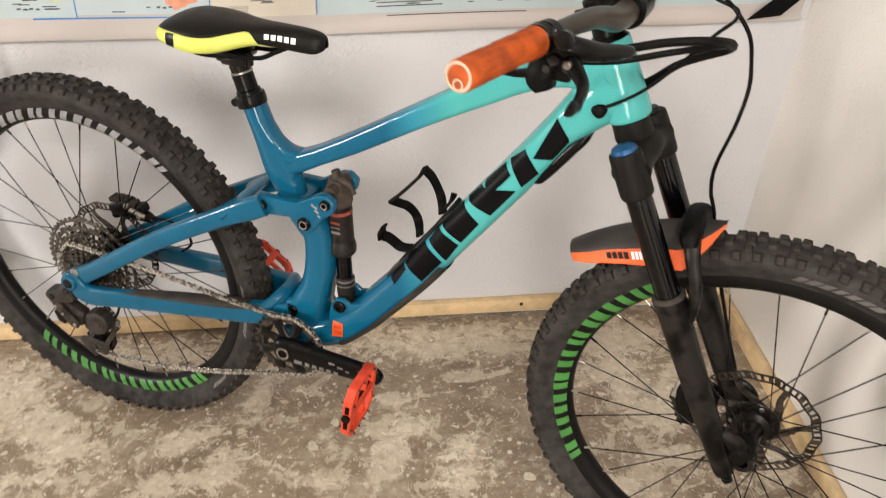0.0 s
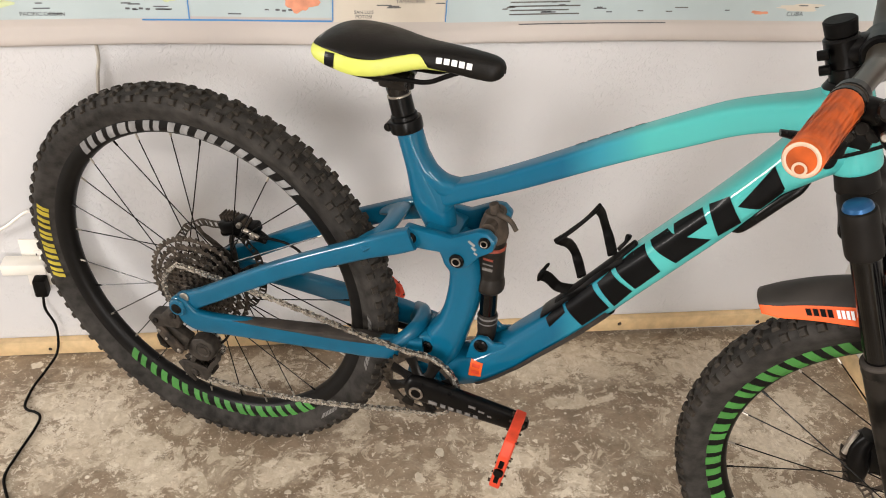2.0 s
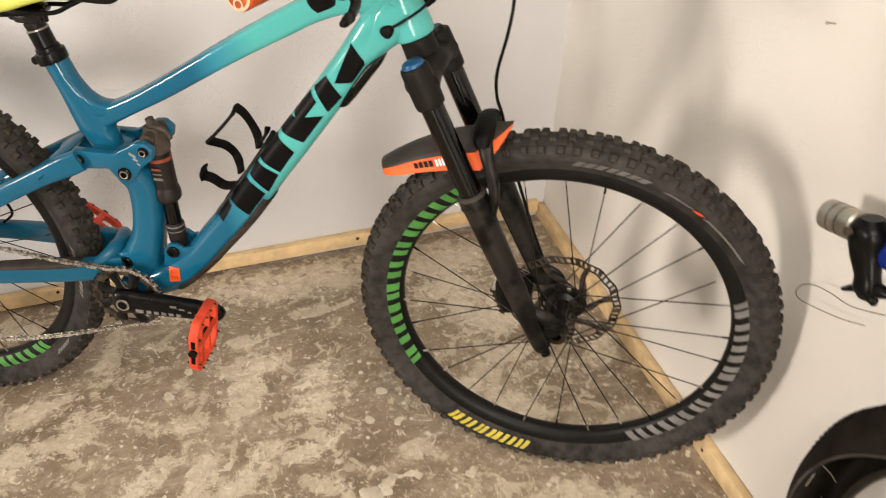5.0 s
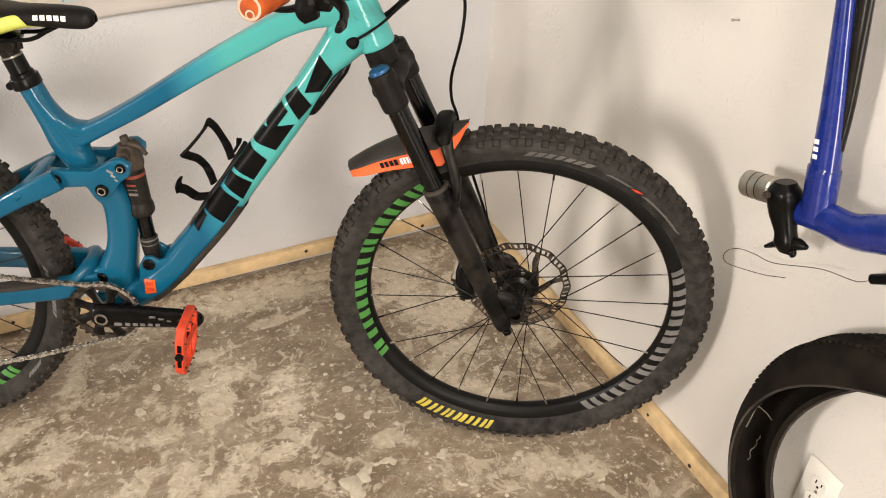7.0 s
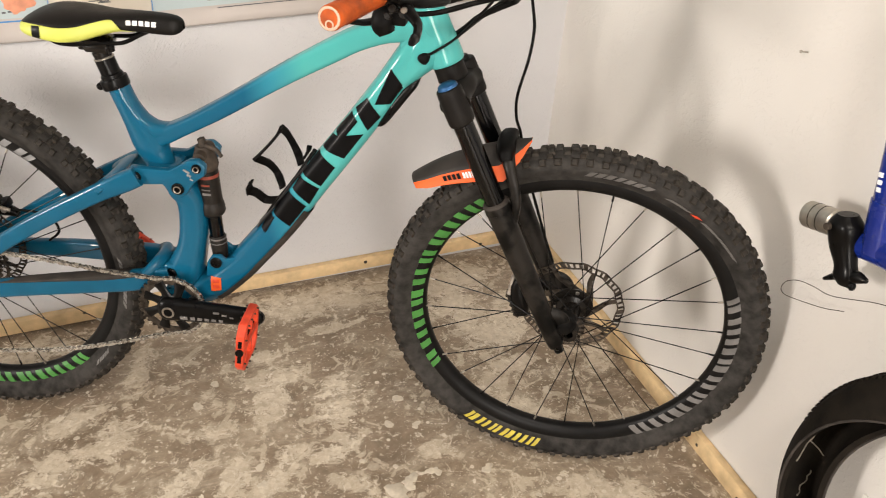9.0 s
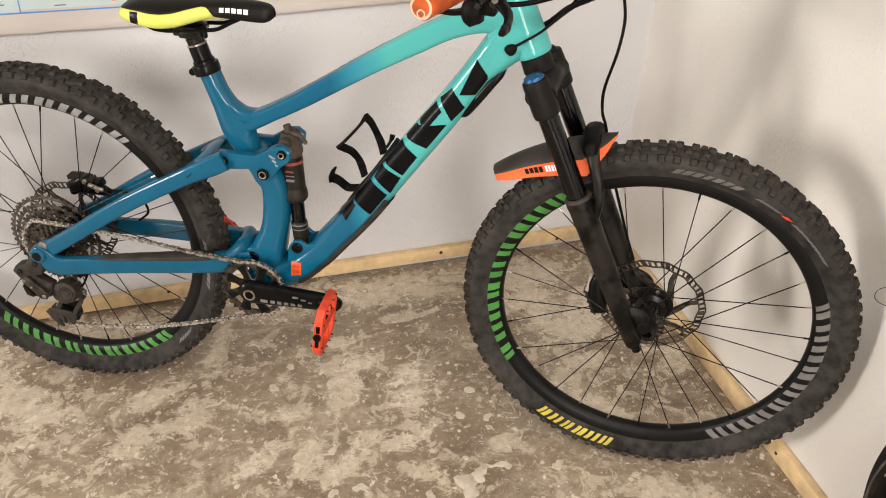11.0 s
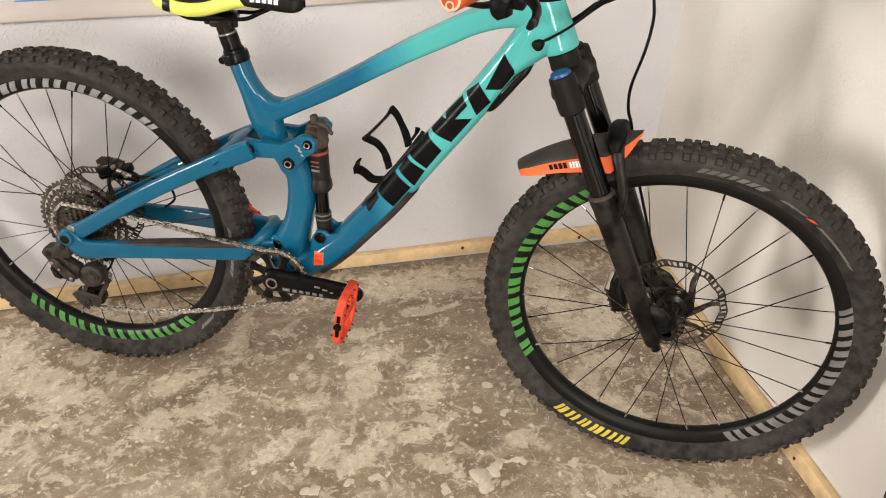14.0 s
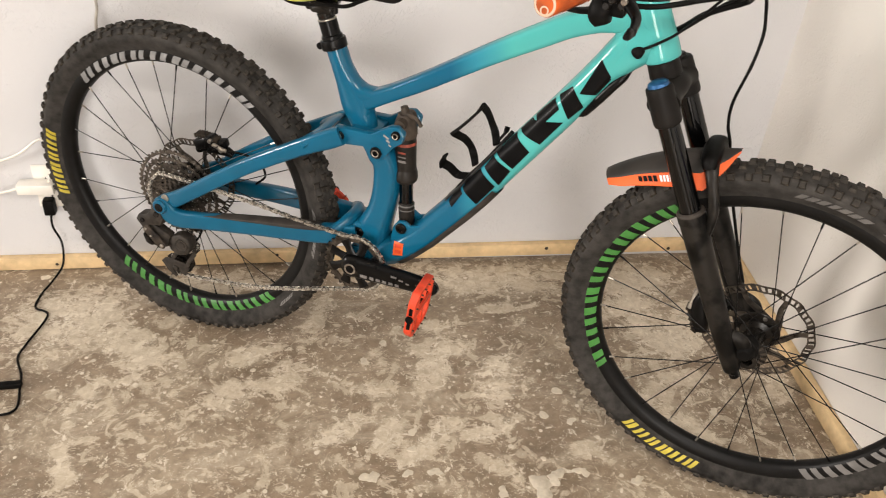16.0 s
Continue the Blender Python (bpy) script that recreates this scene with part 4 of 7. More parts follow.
def gear(bm, c, r, teeth, y, thick, tooth=0.004, inner=0.0, m=None):
    out = []
    for k in range(teeth * 4):
        a = 2 * math.pi * k / (teeth * 4)
        rr = r + (tooth if k % 4 in (1, 2) else -tooth * 0.4)
        out.append((rr * math.cos(a), rr * math.sin(a)))
    inn = [(inner * math.cos(2 * math.pi * k / len(out)), inner * math.sin(2 * math.pi * k / len(out))) for k in range(len(out))]
    ring = []
    for ox, oz, ix, iz in ((*o, *i) for o, i in zip(out, inn)):
        ring.append([bm.verts.new((c[0] + px, y + py, c[2] + pz)) for px, py, pz in ((ox, 0, oz), (ox, thick, oz), (ix, thick, iz), (ix, 0, iz))])
    for k in range(len(ring)):
        p, q = ring[k], ring[(k + 1) % len(ring)]
        for j in range(4):
            bm.faces.new((p[j], p[(j + 1) % 4], q[(j + 1) % 4], q[j]))


CR_Y = -0.066
bm = B()
gear(bm, BB, 0.0645, 32, CR_Y, 0.003, 0.0035, 0.0505)
crank = part("crankset", bm, COG, bike, "black chainring and cranks with red pedals")
for k in range(8):
    bm = B()
    a = math.radians(12 + 45 * k)
    add_tube(bm, [(BB.x + 0.014 * math.cos(a), CR_Y - 0.003, BB.z + 0.014 * math.sin(a), 0.006, 0.014), (BB.x + 0.034 * math.cos(a + 0.12), CR_Y - 0.001, BB.z + 0.034 * math.sin(a + 0.12), 0.004, 0.0085), (BB.x + 0.056 * math.cos(a + 0.2), CR_Y + 0.001, BB.z + 0.056 * math.sin(a + 0.2), 0.003, 0.012)], 10, 4)
    part("spider_arm", bm, BLACK, crank, "black chainring spider arm")
crank_deg = 2.6
tip = BB + Vector((0.172 * math.cos(radians(crank_deg)), 0, 0.172 * math.sin(radians(crank_deg))))
for s in (-1, 1):
    t = tip if s < 0 else BB * 2 - tip
    e = (t - BB).normalized()
    bm = B()
    y0, y1 = s * 0.074, s * 0.085
    add_tube(bm, [(*(BB - e * 0.022 + Y * y0), 0.009, 0.013), (*(BB - e * 0.012 + Y * y0), 0.013, 0.024), (*(BB + e * 0.012 + Y * y0), 0.013, 0.025), (*(BB + e * 0.045 + Y * (y0 + s * 0.003)), 0.012, 0.0235), (*(BB + e * 0.11 + Y * (y1 - s * 0.004)), 0.011, 0.0205), (*(t + Y * y1 - e * 0.004), 0.010, 0.018), (*(t + e * 0.010 + Y * y1), 0.0085, 0.012), (*(t + e * 0.0155 + Y * y1), 0.005, 0.005)], 16, 6, 0.7)
    arm = part("crank_arm", bm, BLACK, crank, "glossy black crank arm with worn grey print")
    bm = B()
    add_cyl(bm, BB + Y * (y0 + s * 0.010), BB + Y * (y0 + s * 0.0145), 0.013, seg=20, bevel=0.001)
    part("crank_bolt", bm, FORK, crank, "crank bolt")
    bm = B()
    add_lathe(bm, [(0.0085, -0.0006), (0.0118, -0.0010), (0.0124, 0.0004)], 28, m=Matrix.Translation(BB + Y * (y0 + s * 0.0150)) @ Matrix.Rotation(0 if s < 0 else math.pi, 4, "Z"))
    part("bolt_ring", bm, STEEL, crank, "bright worn ring round the crank bolt")
    # the hollow's shade is a black disc laid on the solid bolt
    bm = B()
    add_cyl(bm, BB + Y * (y0 + s * 0.0143), BB + Y * (y0 + s * 0.0150), 0.0078, seg=16)
    part("socket_shade", bm, DECAL, crank, "dark disc for the shade in the crank bolt's socket")
    if s < 0:
        bm = B()
        for k, (u, w, zz, h) in enumerate(((0.030, 0.020, -0.010, 0.018), (0.048, 0.012, -0.010, 0.018), (0.062, 0.012, -0.010, 0.017), (0.076, 0.012, -0.010, 0.017), (0.090, 0.012, -0.010, 0.016), (0.104, 0.011, -0.010, 0.016), (0.096, 0.016, 0.008, 0.012), (0.112, 0.014, 0.004, 0.010), (0.126, 0.010, 0.0, 0.010))):
            add_box(bm, Matrix.Translation(BB + e * u + Vector((0, -0.0885 - 0.004 * (u - 0.045) / 0.1, zz))), (w * 0.72, 0.003, h * 0.36))
        part("print_bar", bm, GREY_PRINT, crank, "worn grey print on the crank arm")
    # pedal: its cage stands upright
    ped = t + Y * (s * 0.146)
    pm = Matrix.Translation(ped) @ Matrix.Rotation(radians(6 if s < 0 else -55), 4, "Y")
    hw, hh = 0.048, 0.053
    ring = [(-hw + 0.014, -hh), (hw - 0.014, -hh), (hw, -hh + 0.018), (hw, hh - 0.018), (hw - 0.014, hh), (-hw + 0.014, hh), (-hw, hh - 0.018), (-hw, -hh + 0.018)]
    bm = B()
    inner = [(y * 0.82, z * 0.84) for y, z in ring]
    quads = []
    for x in (-0.008, 0.008):
        quads.append(([bm.verts.new(pm @ Vector((x, *q))) for q in ring], [bm.verts.new(pm @ Vector((x, *q))) for q in inner]))
    (o0, i0), (o1, i1) = quads
    for k in range(8):
        j = (k + 1) % 8
        bm.faces.new((o0[k], o0[j], o1[j], o1[k]))
        bm.faces.new((i0[k], i1[k], i1[j], i0[j]))
        bm.faces.new((o0[k], i0[k], i0[j], o0[j]))
        bm.faces.new((o1[k], o1[j], i1[j], i1[k]))
    bmesh.ops.bevel(bm, geom=bm.edges[:], offset=0.0016, segments=1, affect="EDGES")
    pedal = part("pedal", bm, RED, crank, "scuffed red flat pedal cage")
    bm = B()
    add_box(bm, pm, (0.015, 2 * hw - 0.010, 0.014), 0.004)
    part("pedal_body", bm, RED, crank, "red pedal axle housing")
    for yc in (-0.017, 0.017):
        bm = B()
        add_box(bm, pm @ Matrix.Translation((0, yc, 0)), (0.009, 0.006, 2 * hh - 0.008), 0.001)
        part("pedal_bar", bm, RED, crank, "red pedal cross bar")
    # slots are not cut: dark boxes on the rails give their shade
    for zc in (-0.017, 0.017):
        for side_ in (-1, 1):
            bm = B()
            add_box(bm, pm @ Matrix.Translation((0, side_ * (hw + 0.0002), zc)), (0.0072, 0.0012, 0.016), 0.0004)
            part("slot_shade", bm, DECAL, crank, "dark inlay for the shade in the pedal rail's slot")
    bm = B()
    add_cyl(bm, (-0.012, 0, 0), (0.012, 0, 0), 0.0016, seg=8)
    pin = mesh_of("pin", bm, DUSTY)
    for yc, zz in ((-0.028, 1), (-0.009, 1), (0.009, 1), (0.028, 1), (-0.0435, 0.55), (0.0435, 0.55)):
        for zc in (-zz * (hh - 0.004), zz * (hh - 0.004)):
            share("pin", pin, crank, pm @ Matrix.Translation((0, yc, zc)))
    bm = B()
    add_cyl(bm, t + Y * (s * 0.082), ped + Y * (s * 0.052), 0.0075, seg=14)
    part("pedal_axle", bm, BLACK, crank, "black pedal axle")

# cassette, chain, derailleur
AX = Vector((0, 0, R))
bm = B()
gears = ((0.0985, 50, -0.026), (0.084, 42, -0.0305), (0.071, 36, -0.0345), (0.063, 32, -0.0385), (0.055, 28, -0.0425), (0.047, 24, -0.046), (0.041, 21, -0.0495), (0.035, 18, -0.053), (0.029, 15, -0.056), (0.024, 12, -0.059))
for r, n_, y in gears:
    gear(bm, AX, r, n_, y, 0.0018, 0.0028, max(0.012, r - (0.0075 if r > 0.045 else 0.013)))
    for k in range(9):
        a = 2 * math.pi * k / 9 + r * 20
        if r > 0.04:
            add_tube(bm, [(AX.x + 0.014 * math.cos(a), y + 0.001, AX.z + 0.014 * math.sin(a), 0.001, 0.004), (AX.x + (r - 0.01) * math.cos(a + 0.35), y + 0.001, AX.z + (r - 0.01) * math.sin(a + 0.35), 0.001, 0.004)], 6, 3)
add_cyl(bm, (0, -0.022, R), (0, -0.062, R), 0.019, seg=20)
cassette = part("cassette", bm, COG, bike, "large dusty dark cassette")
# steel rivets strewn at random stand in for the cogs' bright glints
rng = random.Random(11)
bm = B()
for r, n_, y in gears[:7]:
    for k in range(n_ // 2):
        a = 2 * math.pi * (k + rng.uniform(-0.2, 0.2)) / (n_ // 2)
        q = r - rng.choice((0.003, 0.007))
        add_cyl(bm, (q * math.cos(a), y - 0.0012, R + q * math.sin(a)), (q * math.cos(a), y + 0.001, R + q * math.sin(a)), rng.uniform(0.0010, 0.0020), seg=6)
part("glint_rivet", bm, STEEL, cassette, "steel rivets and ramps scattered as the cogs' bright glints")["kind"] = "stuff"

JOCKEY_UP, JOCKEY_LO = Vector((0.034, -0.052, 0.262)), Vector((-0.002, -0.052, 0.193))
CH_Y = -0.052
loop = []
for k in range(9):  # round the chainring
    a = math.radians(110 - 200 * k / 8)
    loop.append((BB.x + 0.064 * math.cos(a), CR_Y + 0.0015, BB.z + 0.064 * math.sin(a)))
loop += [(0.22, -0.056, 0.205), (JOCKEY_LO.x + 0.008, CH_Y, JOCKEY_LO.z - 0.023), (JOCKEY_LO.x - 0.020, CH_Y, JOCKEY_LO.z - 0.006), (JOCKEY_LO.x - 0.006, CH_Y, JOCKEY_LO.z + 0.03), (JOCKEY_UP.x + 0.018, CH_Y, JOCKEY_UP.z - 0.012), (JOCKEY_UP.x + 0.016, CH_Y, JOCKEY_UP.z + 0.014)]
for k in range(8):  # round a middle cog
    a = math.radians(-70 - 190 * k / 7)
    loop.append((AX.x + 0.056 * math.cos(a), CH_Y, AX.z + 0.056 * math.sin(a)))
loop += [(0.20, -0.060, 0.420), (0.33, -0.068, 0.413)]
path = smooth_path(loop + [loop[0]], 14)
# evenly spaced links
seg_len = [0.0]
for a, b in zip(path, path[1:]):
    seg_len.append(seg_len[-1] + float(np.linalg.norm(b - a)))
link_count = int(seg_len[-1] / 0.0127)
spots = [np.array([np.interp(seg_len[-1] * k / link_count, seg_len, [p[j] for p in path]) for j in range(3)]) for k in range(link_count)]
bm = B()
for k in range(link_count):
    a, b = Vector(spots[k]), Vector(spots[(k + 1) % link_count])
    u = (b - a).normalized()
    q = u.to_track_quat("X", "Z").to_matrix().to_4x4()
    w = 0.0034 if k % 2 else 0.0022
    for s in (-1, 1):
        add_box(bm, Matrix.Translation((a + b) / 2 + Y * (s * w)) @ q, (0.0172, 0.0010, 0.0062 if k % 2 else 0.0052))
    add_cyl(bm, a - Y * 0.0040, a + Y * 0.0040, 0.0026, seg=8)
part("chain", bm, CHAIN, bike, "worn steel chain")

bm = B()
add_plate(bm, [(-0.066, 0.324), (-0.057, 0.338), (-0.034, 0.344), (-0.018, 0.366), (-0.004, 0.360), (0.004, 0.338), (-0.002, 0.322), (-0.030, 0.316), (-0.052, 0.306)], -0.096, -0.070, 0.0035)
add_plate(bm, [(-0.060, 0.312), (-0.030, 0.318), (0.012, 0.296), (0.002, 0.264), (-0.026, 0.258), (-0.050, 0.263), (-0.057, 0.290)], -0.088, -0.068, 0.003)
mech = part("derailleur", bm, MECH, bike, "dusty black rear derailleur")
bm = B()
add_plate(bm, [(0.006, 0.253), (-0.002, 0.270), (0.012, 0.294), (0.034, 0.303), (0.054, 0.295), (0.060, 0.276), (0.048, 0.254), (0.026, 0.245)], -0.084, -0.058, 0.005)
clutch = part("clutch_housing", bm, MECH, mech, "rounded dusty clutch housing")
bm = B()
add_lathe(bm, [(0.0, -0.0030), (0.008, -0.0030), (0.0085, -0.0012), (0.0125, -0.0012), (0.0140, -0.0026), (0.0155, 0.0), (0.0155, 0.004)], 24, m=Matrix.Translation((0.036, -0.0835, 0.277)))
part("clutch_cap", bm, MECH, clutch, "ridged round cap")
bm = B()
add_plate(bm, [(-0.052, 0.312), (-0.038, 0.316), (0.004, 0.276), (-0.002, 0.262), (-0.016, 0.262), (-0.048, 0.296)], -0.0965, -0.091, 0.002)
part("parallelogram_plate", bm, DUSTY, mech, "dusty outer link plate")
bm = B()
add_plate(bm, [(-0.054, 0.288), (-0.048, 0.290), (-0.028, 0.266), (-0.034, 0.262), (-0.048, 0.266)], -0.0945, -0.0885, 0.0015)
part("parallelogram_plate", bm, FORK, mech, "dark inner link plate")
for bx, bz, br in ((-0.048, 0.326, 0.0055), (-0.010, 0.350, 0.0065), (-0.044, 0.304, 0.0038), (-0.006, 0.271, 0.0042), (-0.030, 0.290, 0.0025)):
    bm = B()
    add_cyl(bm, (bx, -0.092, bz), (bx, -0.0995, bz), br, seg=12, bevel=0.001)
    part("bolt", bm, STEEL if br < 0.005 else FORK, mech, "pivot pin")
bm = B()
add_plate(bm, [(0.014, 0.262), (0.034, 0.272), (0.052, 0.262), (0.052, 0.243), (0.034, 0.222), (0.036, 0.200), (0.022, 0.176), (-0.002, 0.166), (-0.022, 0.180), (-0.038, 0.202), (-0.028, 0.212), (-0.006, 0.220), (0.010, 0.240)], -0.045, -0.042, 0.001)
part("derailleur_cage", bm, FORK, mech, "dark inner chain cage plate")
# open outer plate: two arms that join round the guide wheels
bm = B()
for arm_pts in (((0.052, 0.262), (0.051, 0.244), (0.036, 0.222), (0.028, 0.206)), ((0.020, 0.262), (0.008, 0.242), (-0.004, 0.222), (-0.008, 0.208))):
    add_tube(bm, [(px, -0.063, pz, 0.0016, 0.0048) for px, pz in arm_pts], 6, 2, 0.4)
add_plate(bm, [(-0.010, 0.216), (0.024, 0.212), (0.034, 0.200), (0.022, 0.178), (0.010, 0.182), (0.006, 0.196), (-0.006, 0.200), (-0.010, 0.186), (0.000, 0.172), (-0.004, 0.167), (-0.022, 0.180), (-0.038, 0.203), (-0.028, 0.213)], -0.0650, -0.0615, 0.0008)
cage = part("derailleur_cage", bm, MECH, mech, "dusty open outer chain cage")
for j in (JOCKEY_UP, JOCKEY_LO):
    bm = B()
    add_cyl(bm, (j.x, -0.0605, j.z), (j.x, -0.067, j.z), 0.0065, seg=16, bevel=0.001)
    part("bolt", bm, MECH, cage, "guide wheel bolt")
for j in (JOCKEY_UP, JOCKEY_LO):
    bm = B()
    gear(bm, j, 0.020, 14, CH_Y - 0.002, 0.004, 0.0025, 0.004)
    part("jockey_wheel", bm, COG, mech, "small toothed guide wheel")

# ---- wheels ----


def add_knob(bm, m, size):
    """A tapered rubber block with softened upper edges."""
    rings = []
    for zz, shrink in ((-0.5, 1.16), (0.30, 0.92), (0.5, 0.74)):
        rings.append([bm.verts.new(m @ Vector((px * size[0] * 0.5 * shrink, py * size[1] * 0.5 * shrink, zz * size[2]))) for px, py in ((-1, -1), (1, -1), (1, 1), (-1, 1))])
    bm.faces.new(rings[2])
    for p, q in zip(rings, rings[1:]):
        for j in range(4):
            bm.faces.new((p[j], p[(j + 1) % 4], q[(j + 1) % 4], q[j]))


def build_wheel(m, phase, axle_w, disc_side, prints, name_label, rear=True):
    bm = B()
    rim_prof = [(0.3165, -0.0165), (0.3165, 0.0165), (0.310, 0.0175), (0.300, 0.0165), (0.290, 0.011), (0.2865, 0.004), (0.2865, -0.004), (0.290, -0.011), (0.300, -0.0165), (0.310, -0.0175)]
    add_lathe(bm, rim_prof, 120, True)
    wheel = part("wheel", bm, RIM, bike, name_label, m)
    bm = B()
    tyre_prof = [(0.313, -0.0165), (0.321, -0.0205), (0.330, -0.0275), (0.339, -0.0305), (0.348, -0.0300), (0.3555, -0.0255), (0.3605, -0.0165), (0.3625, -0.006), (0.3625, 0.006), (0.3605, 0.0165), (0.3555, 0.0255), (0.348, 0.0300), (0.339, 0.0305), (0.330, 0.0275), (0.321, 0.0205), (0.313, 0.0165)]
    add_lathe(bm, tyre_prof, 160)
    part("tyre", bm, RUBBER, wheel, "dusty black knobbly tyre")
    # tread blocks: paired centre knobs, smaller ones beside them, large shoulder knobs
    rng = random.Random(int(phase * 100))
    count = 82
    f = 1.0 if rear else 1.06
    knobs = (
        (0.0075, 0.3640, 8, (0.0120, 0.0125, 0.0068), 0.0, False), (-0.0075, 0.3636, -8, (0.0112, 0.0125, 0.0062), 0.4, True),
        (0.0185, 0.3612, 33, (0.0110, 0.0090, 0.0068), 0.5, False), (-0.0185, 0.3606, -33, (0.0105, 0.0092, 0.0062), 0.5, True),
        (0.0280, 0.3548, 58, (0.0120, 0.0115, 0.0078), 0.0, False), (-0.0278, 0.3538, -60, (0.0112, 0.0118, 0.0068), 0.0, True),
    )
    bm, own = B(), {}
    for k in range(count):
        a = 2 * math.pi * k / count
        for y, r, tilt, size, da, near in knobs:
            if abs(y) == 0.0185 and k % 2 == 0:
                continue
            b = a + da * 2 * math.pi / count + rng.uniform(-0.004, 0.004)
            # local axes: x along the turn, y across, z outwards
            mm = Matrix.Rotation(-b, 4, "Y") @ Matrix.Translation((r, y, 0)) @ Matrix.Rotation(radians(90), 4, "Y") @ Matrix.Rotation(radians(-tilt), 4, "X") @ Matrix.Rotation(rng.uniform(-0.06, 0.06), 4, "Z")
            g = (size[0] * rng.uniform(0.92, 1.05) * (f if abs(y) > 0.02 else 1), size[1] * f, size[2])
            if near:
                if y not in own:
                    kb = B()
                    add_knob(kb, Matrix(), (size[0], size[1] * f, size[2]))
                    own[y] = mesh_of("knob", kb, TREAD, 20)
                share("knob", own[y], wheel, mm @ Matrix.Diagonal((g[0] / size[0], rng.uniform(0.93, 1.05), rng.uniform(0.94, 1.04), 1)))
            else:
                add_knob(bm, mm, g)
    tread = part("tread", bm, TREAD, wheel, "worn rubber tread blocks", sharp=20)
    tread["kind"] = "stuff"
    # hub
    bm = B()
    h = axle_w / 2
    add_lathe(bm, [(0.009, -h), (0.017, -h), (0.018, -h + 0.012), (0.019, -0.034), (0.030, -0.032), (0.030, -0.028), (0.020, -0.024), (0.017, 0.0), (0.020, 0.024), (0.030, 0.028), (0.030, 0.032), (0.019, 0.034), (0.018, h - 0.012), (0.017, h), (0.009, h)], 32)
    hub = part("hub", bm, FORK, wheel, "dusty black hub")
    for k in range(14):
        a = 2 * math.pi * k / 14
        bm = B()
        add_tube(bm, [(0.0195 * math.cos(a), -0.0335, 0.0195 * math.sin(a), 0.0016, 0.0022), (0.0295 * math.cos(a), -0.0325, 0.0295 * math.sin(a), 0.0016, 0.0030)], 6, 2)
        part("hub_rib", bm, DUSTY, hub)
    # spokes
    for k in range(28):
        a = radians(phase + k * 360 / 28)
        s = 1 if k % 2 else -1
        lead = 1 if (k // 2) % 2 == rear else -1
        b = a + lead * radians(62)
        p = Vector((0.0285 * math.cos(b), s * 0.030, 0.0285 * math.sin(b)))
        q = Vector((0.2875 * math.cos(a), s * 0.004, 0.2875 * math.sin(a)))
        e = (q - p).normalized()
        bm = B()
        add_cyl(bm, p, q - e * 0.004, 0.00105, seg=6)
        part("spoke", bm, BLACK, wheel)
        bm = B()
        add_cyl(bm, q - e * 0.012, q + e * 0.002, 0.0019, seg=8)
        part("nipple", bm, SILVER if k % 3 else BLACK, wheel)
    # brake disc
    if disc_side:
        y, rr = disc_side * 0.040, 0.098 if rear else 0.1025
        bm = B()
        seg_ = 160
        wave = [0.0013 * math.sin(14 * 2 * math.pi * k / seg_) for k in range(seg_)]
        for r_in, r_out in ((rr - 0.0030, rr), (rr - 0.0150, rr - 0.0122)):
            ring = []
            for k in range(seg_):
                a = 2 * math.pi * k / seg_
                ring.append([bm.verts.new(((q + wave[k]) * math.cos(a), yy, (q + wave[k]) * math.sin(a))) for q, yy in ((r_out, y), (r_out, y + 0.0018), (r_in, y + 0.0018), (r_in, y))])
            for k in range(seg_):
                p, q = ring[k], ring[(k + 1) % seg_]
                for jj in range(4):
                    bm.faces.new((p[jj], p[(jj + 1) % 4], q[(jj + 1) % 4], q[jj]))
        for k in range(54):  # slanted bars between the slots
            a = 2 * math.pi * k / 54
            w_ = 0.0013 * math.sin(14 * a)
            wide = 0.0050 if k % 4 == 0 else 0.0026
            add_tube(bm, [((rr - 0.0135 + w_) * math.cos(a), y + 0.0009, (rr - 0.0135 + w_) * math.sin(a), 0.0009, wide), ((rr - 0.0015 + w_) * math.cos(a + 0.045), y + 0.0009, (rr - 0.0015 + w_) * math.sin(a + 0.045), 0.0009, wide)], 6, 2)
        disc = part("brake_disc", bm, COG, wheel, "wavy slotted steel brake disc")
        for k in range(7):
            bm = B()
            a = 2 * math.pi * k / 7
            add_tube(bm, [(0.034 * math.cos(a - 0.5), y + 0.001, 0.034 * math.sin(a - 0.5), 0.001, 0.010), (0.050 * math.cos(a + 0.02), y + 0.001, 0.050 * math.sin(a + 0.02), 0.001, 0.0078), (0.068 * math.cos(a + 0.26), y + 0.001, 0.068 * math.sin(a + 0.26), 0.001, 0.0058), ((rr - 0.013) * math.cos(a + 0.30), y + 0.001, (rr - 0.013) * math.sin(a + 0.30), 0.001, 0.006)], 6, 4)
            part("disc_arm", bm, COG, wheel)
        bm = B()
        add_lathe(bm, [(0.020, y - 0.001), (0.040, y - 0.001), (0.042, y + 0.001), (0.040, y + 0.003), (0.020, y + 0.003)], 32, True)
        part("disc_carrier", bm, FORK, wheel, "black disc carrier")
        for k in range(6):
            bm = B()
            a = 2 * math.pi * k / 6 + 0.3
            add_cyl(bm, (0.033 * math.cos(a), y - 0.0030, 0.033 * math.sin(a)), (0.033 * math.cos(a), y - 0.0005, 0.033 * math.sin(a)), 0.0042, seg=10, bevel=0.0006)
            part("disc_bolt", bm, STEEL if k % 2 else FORK, wheel, "small disc bolt")
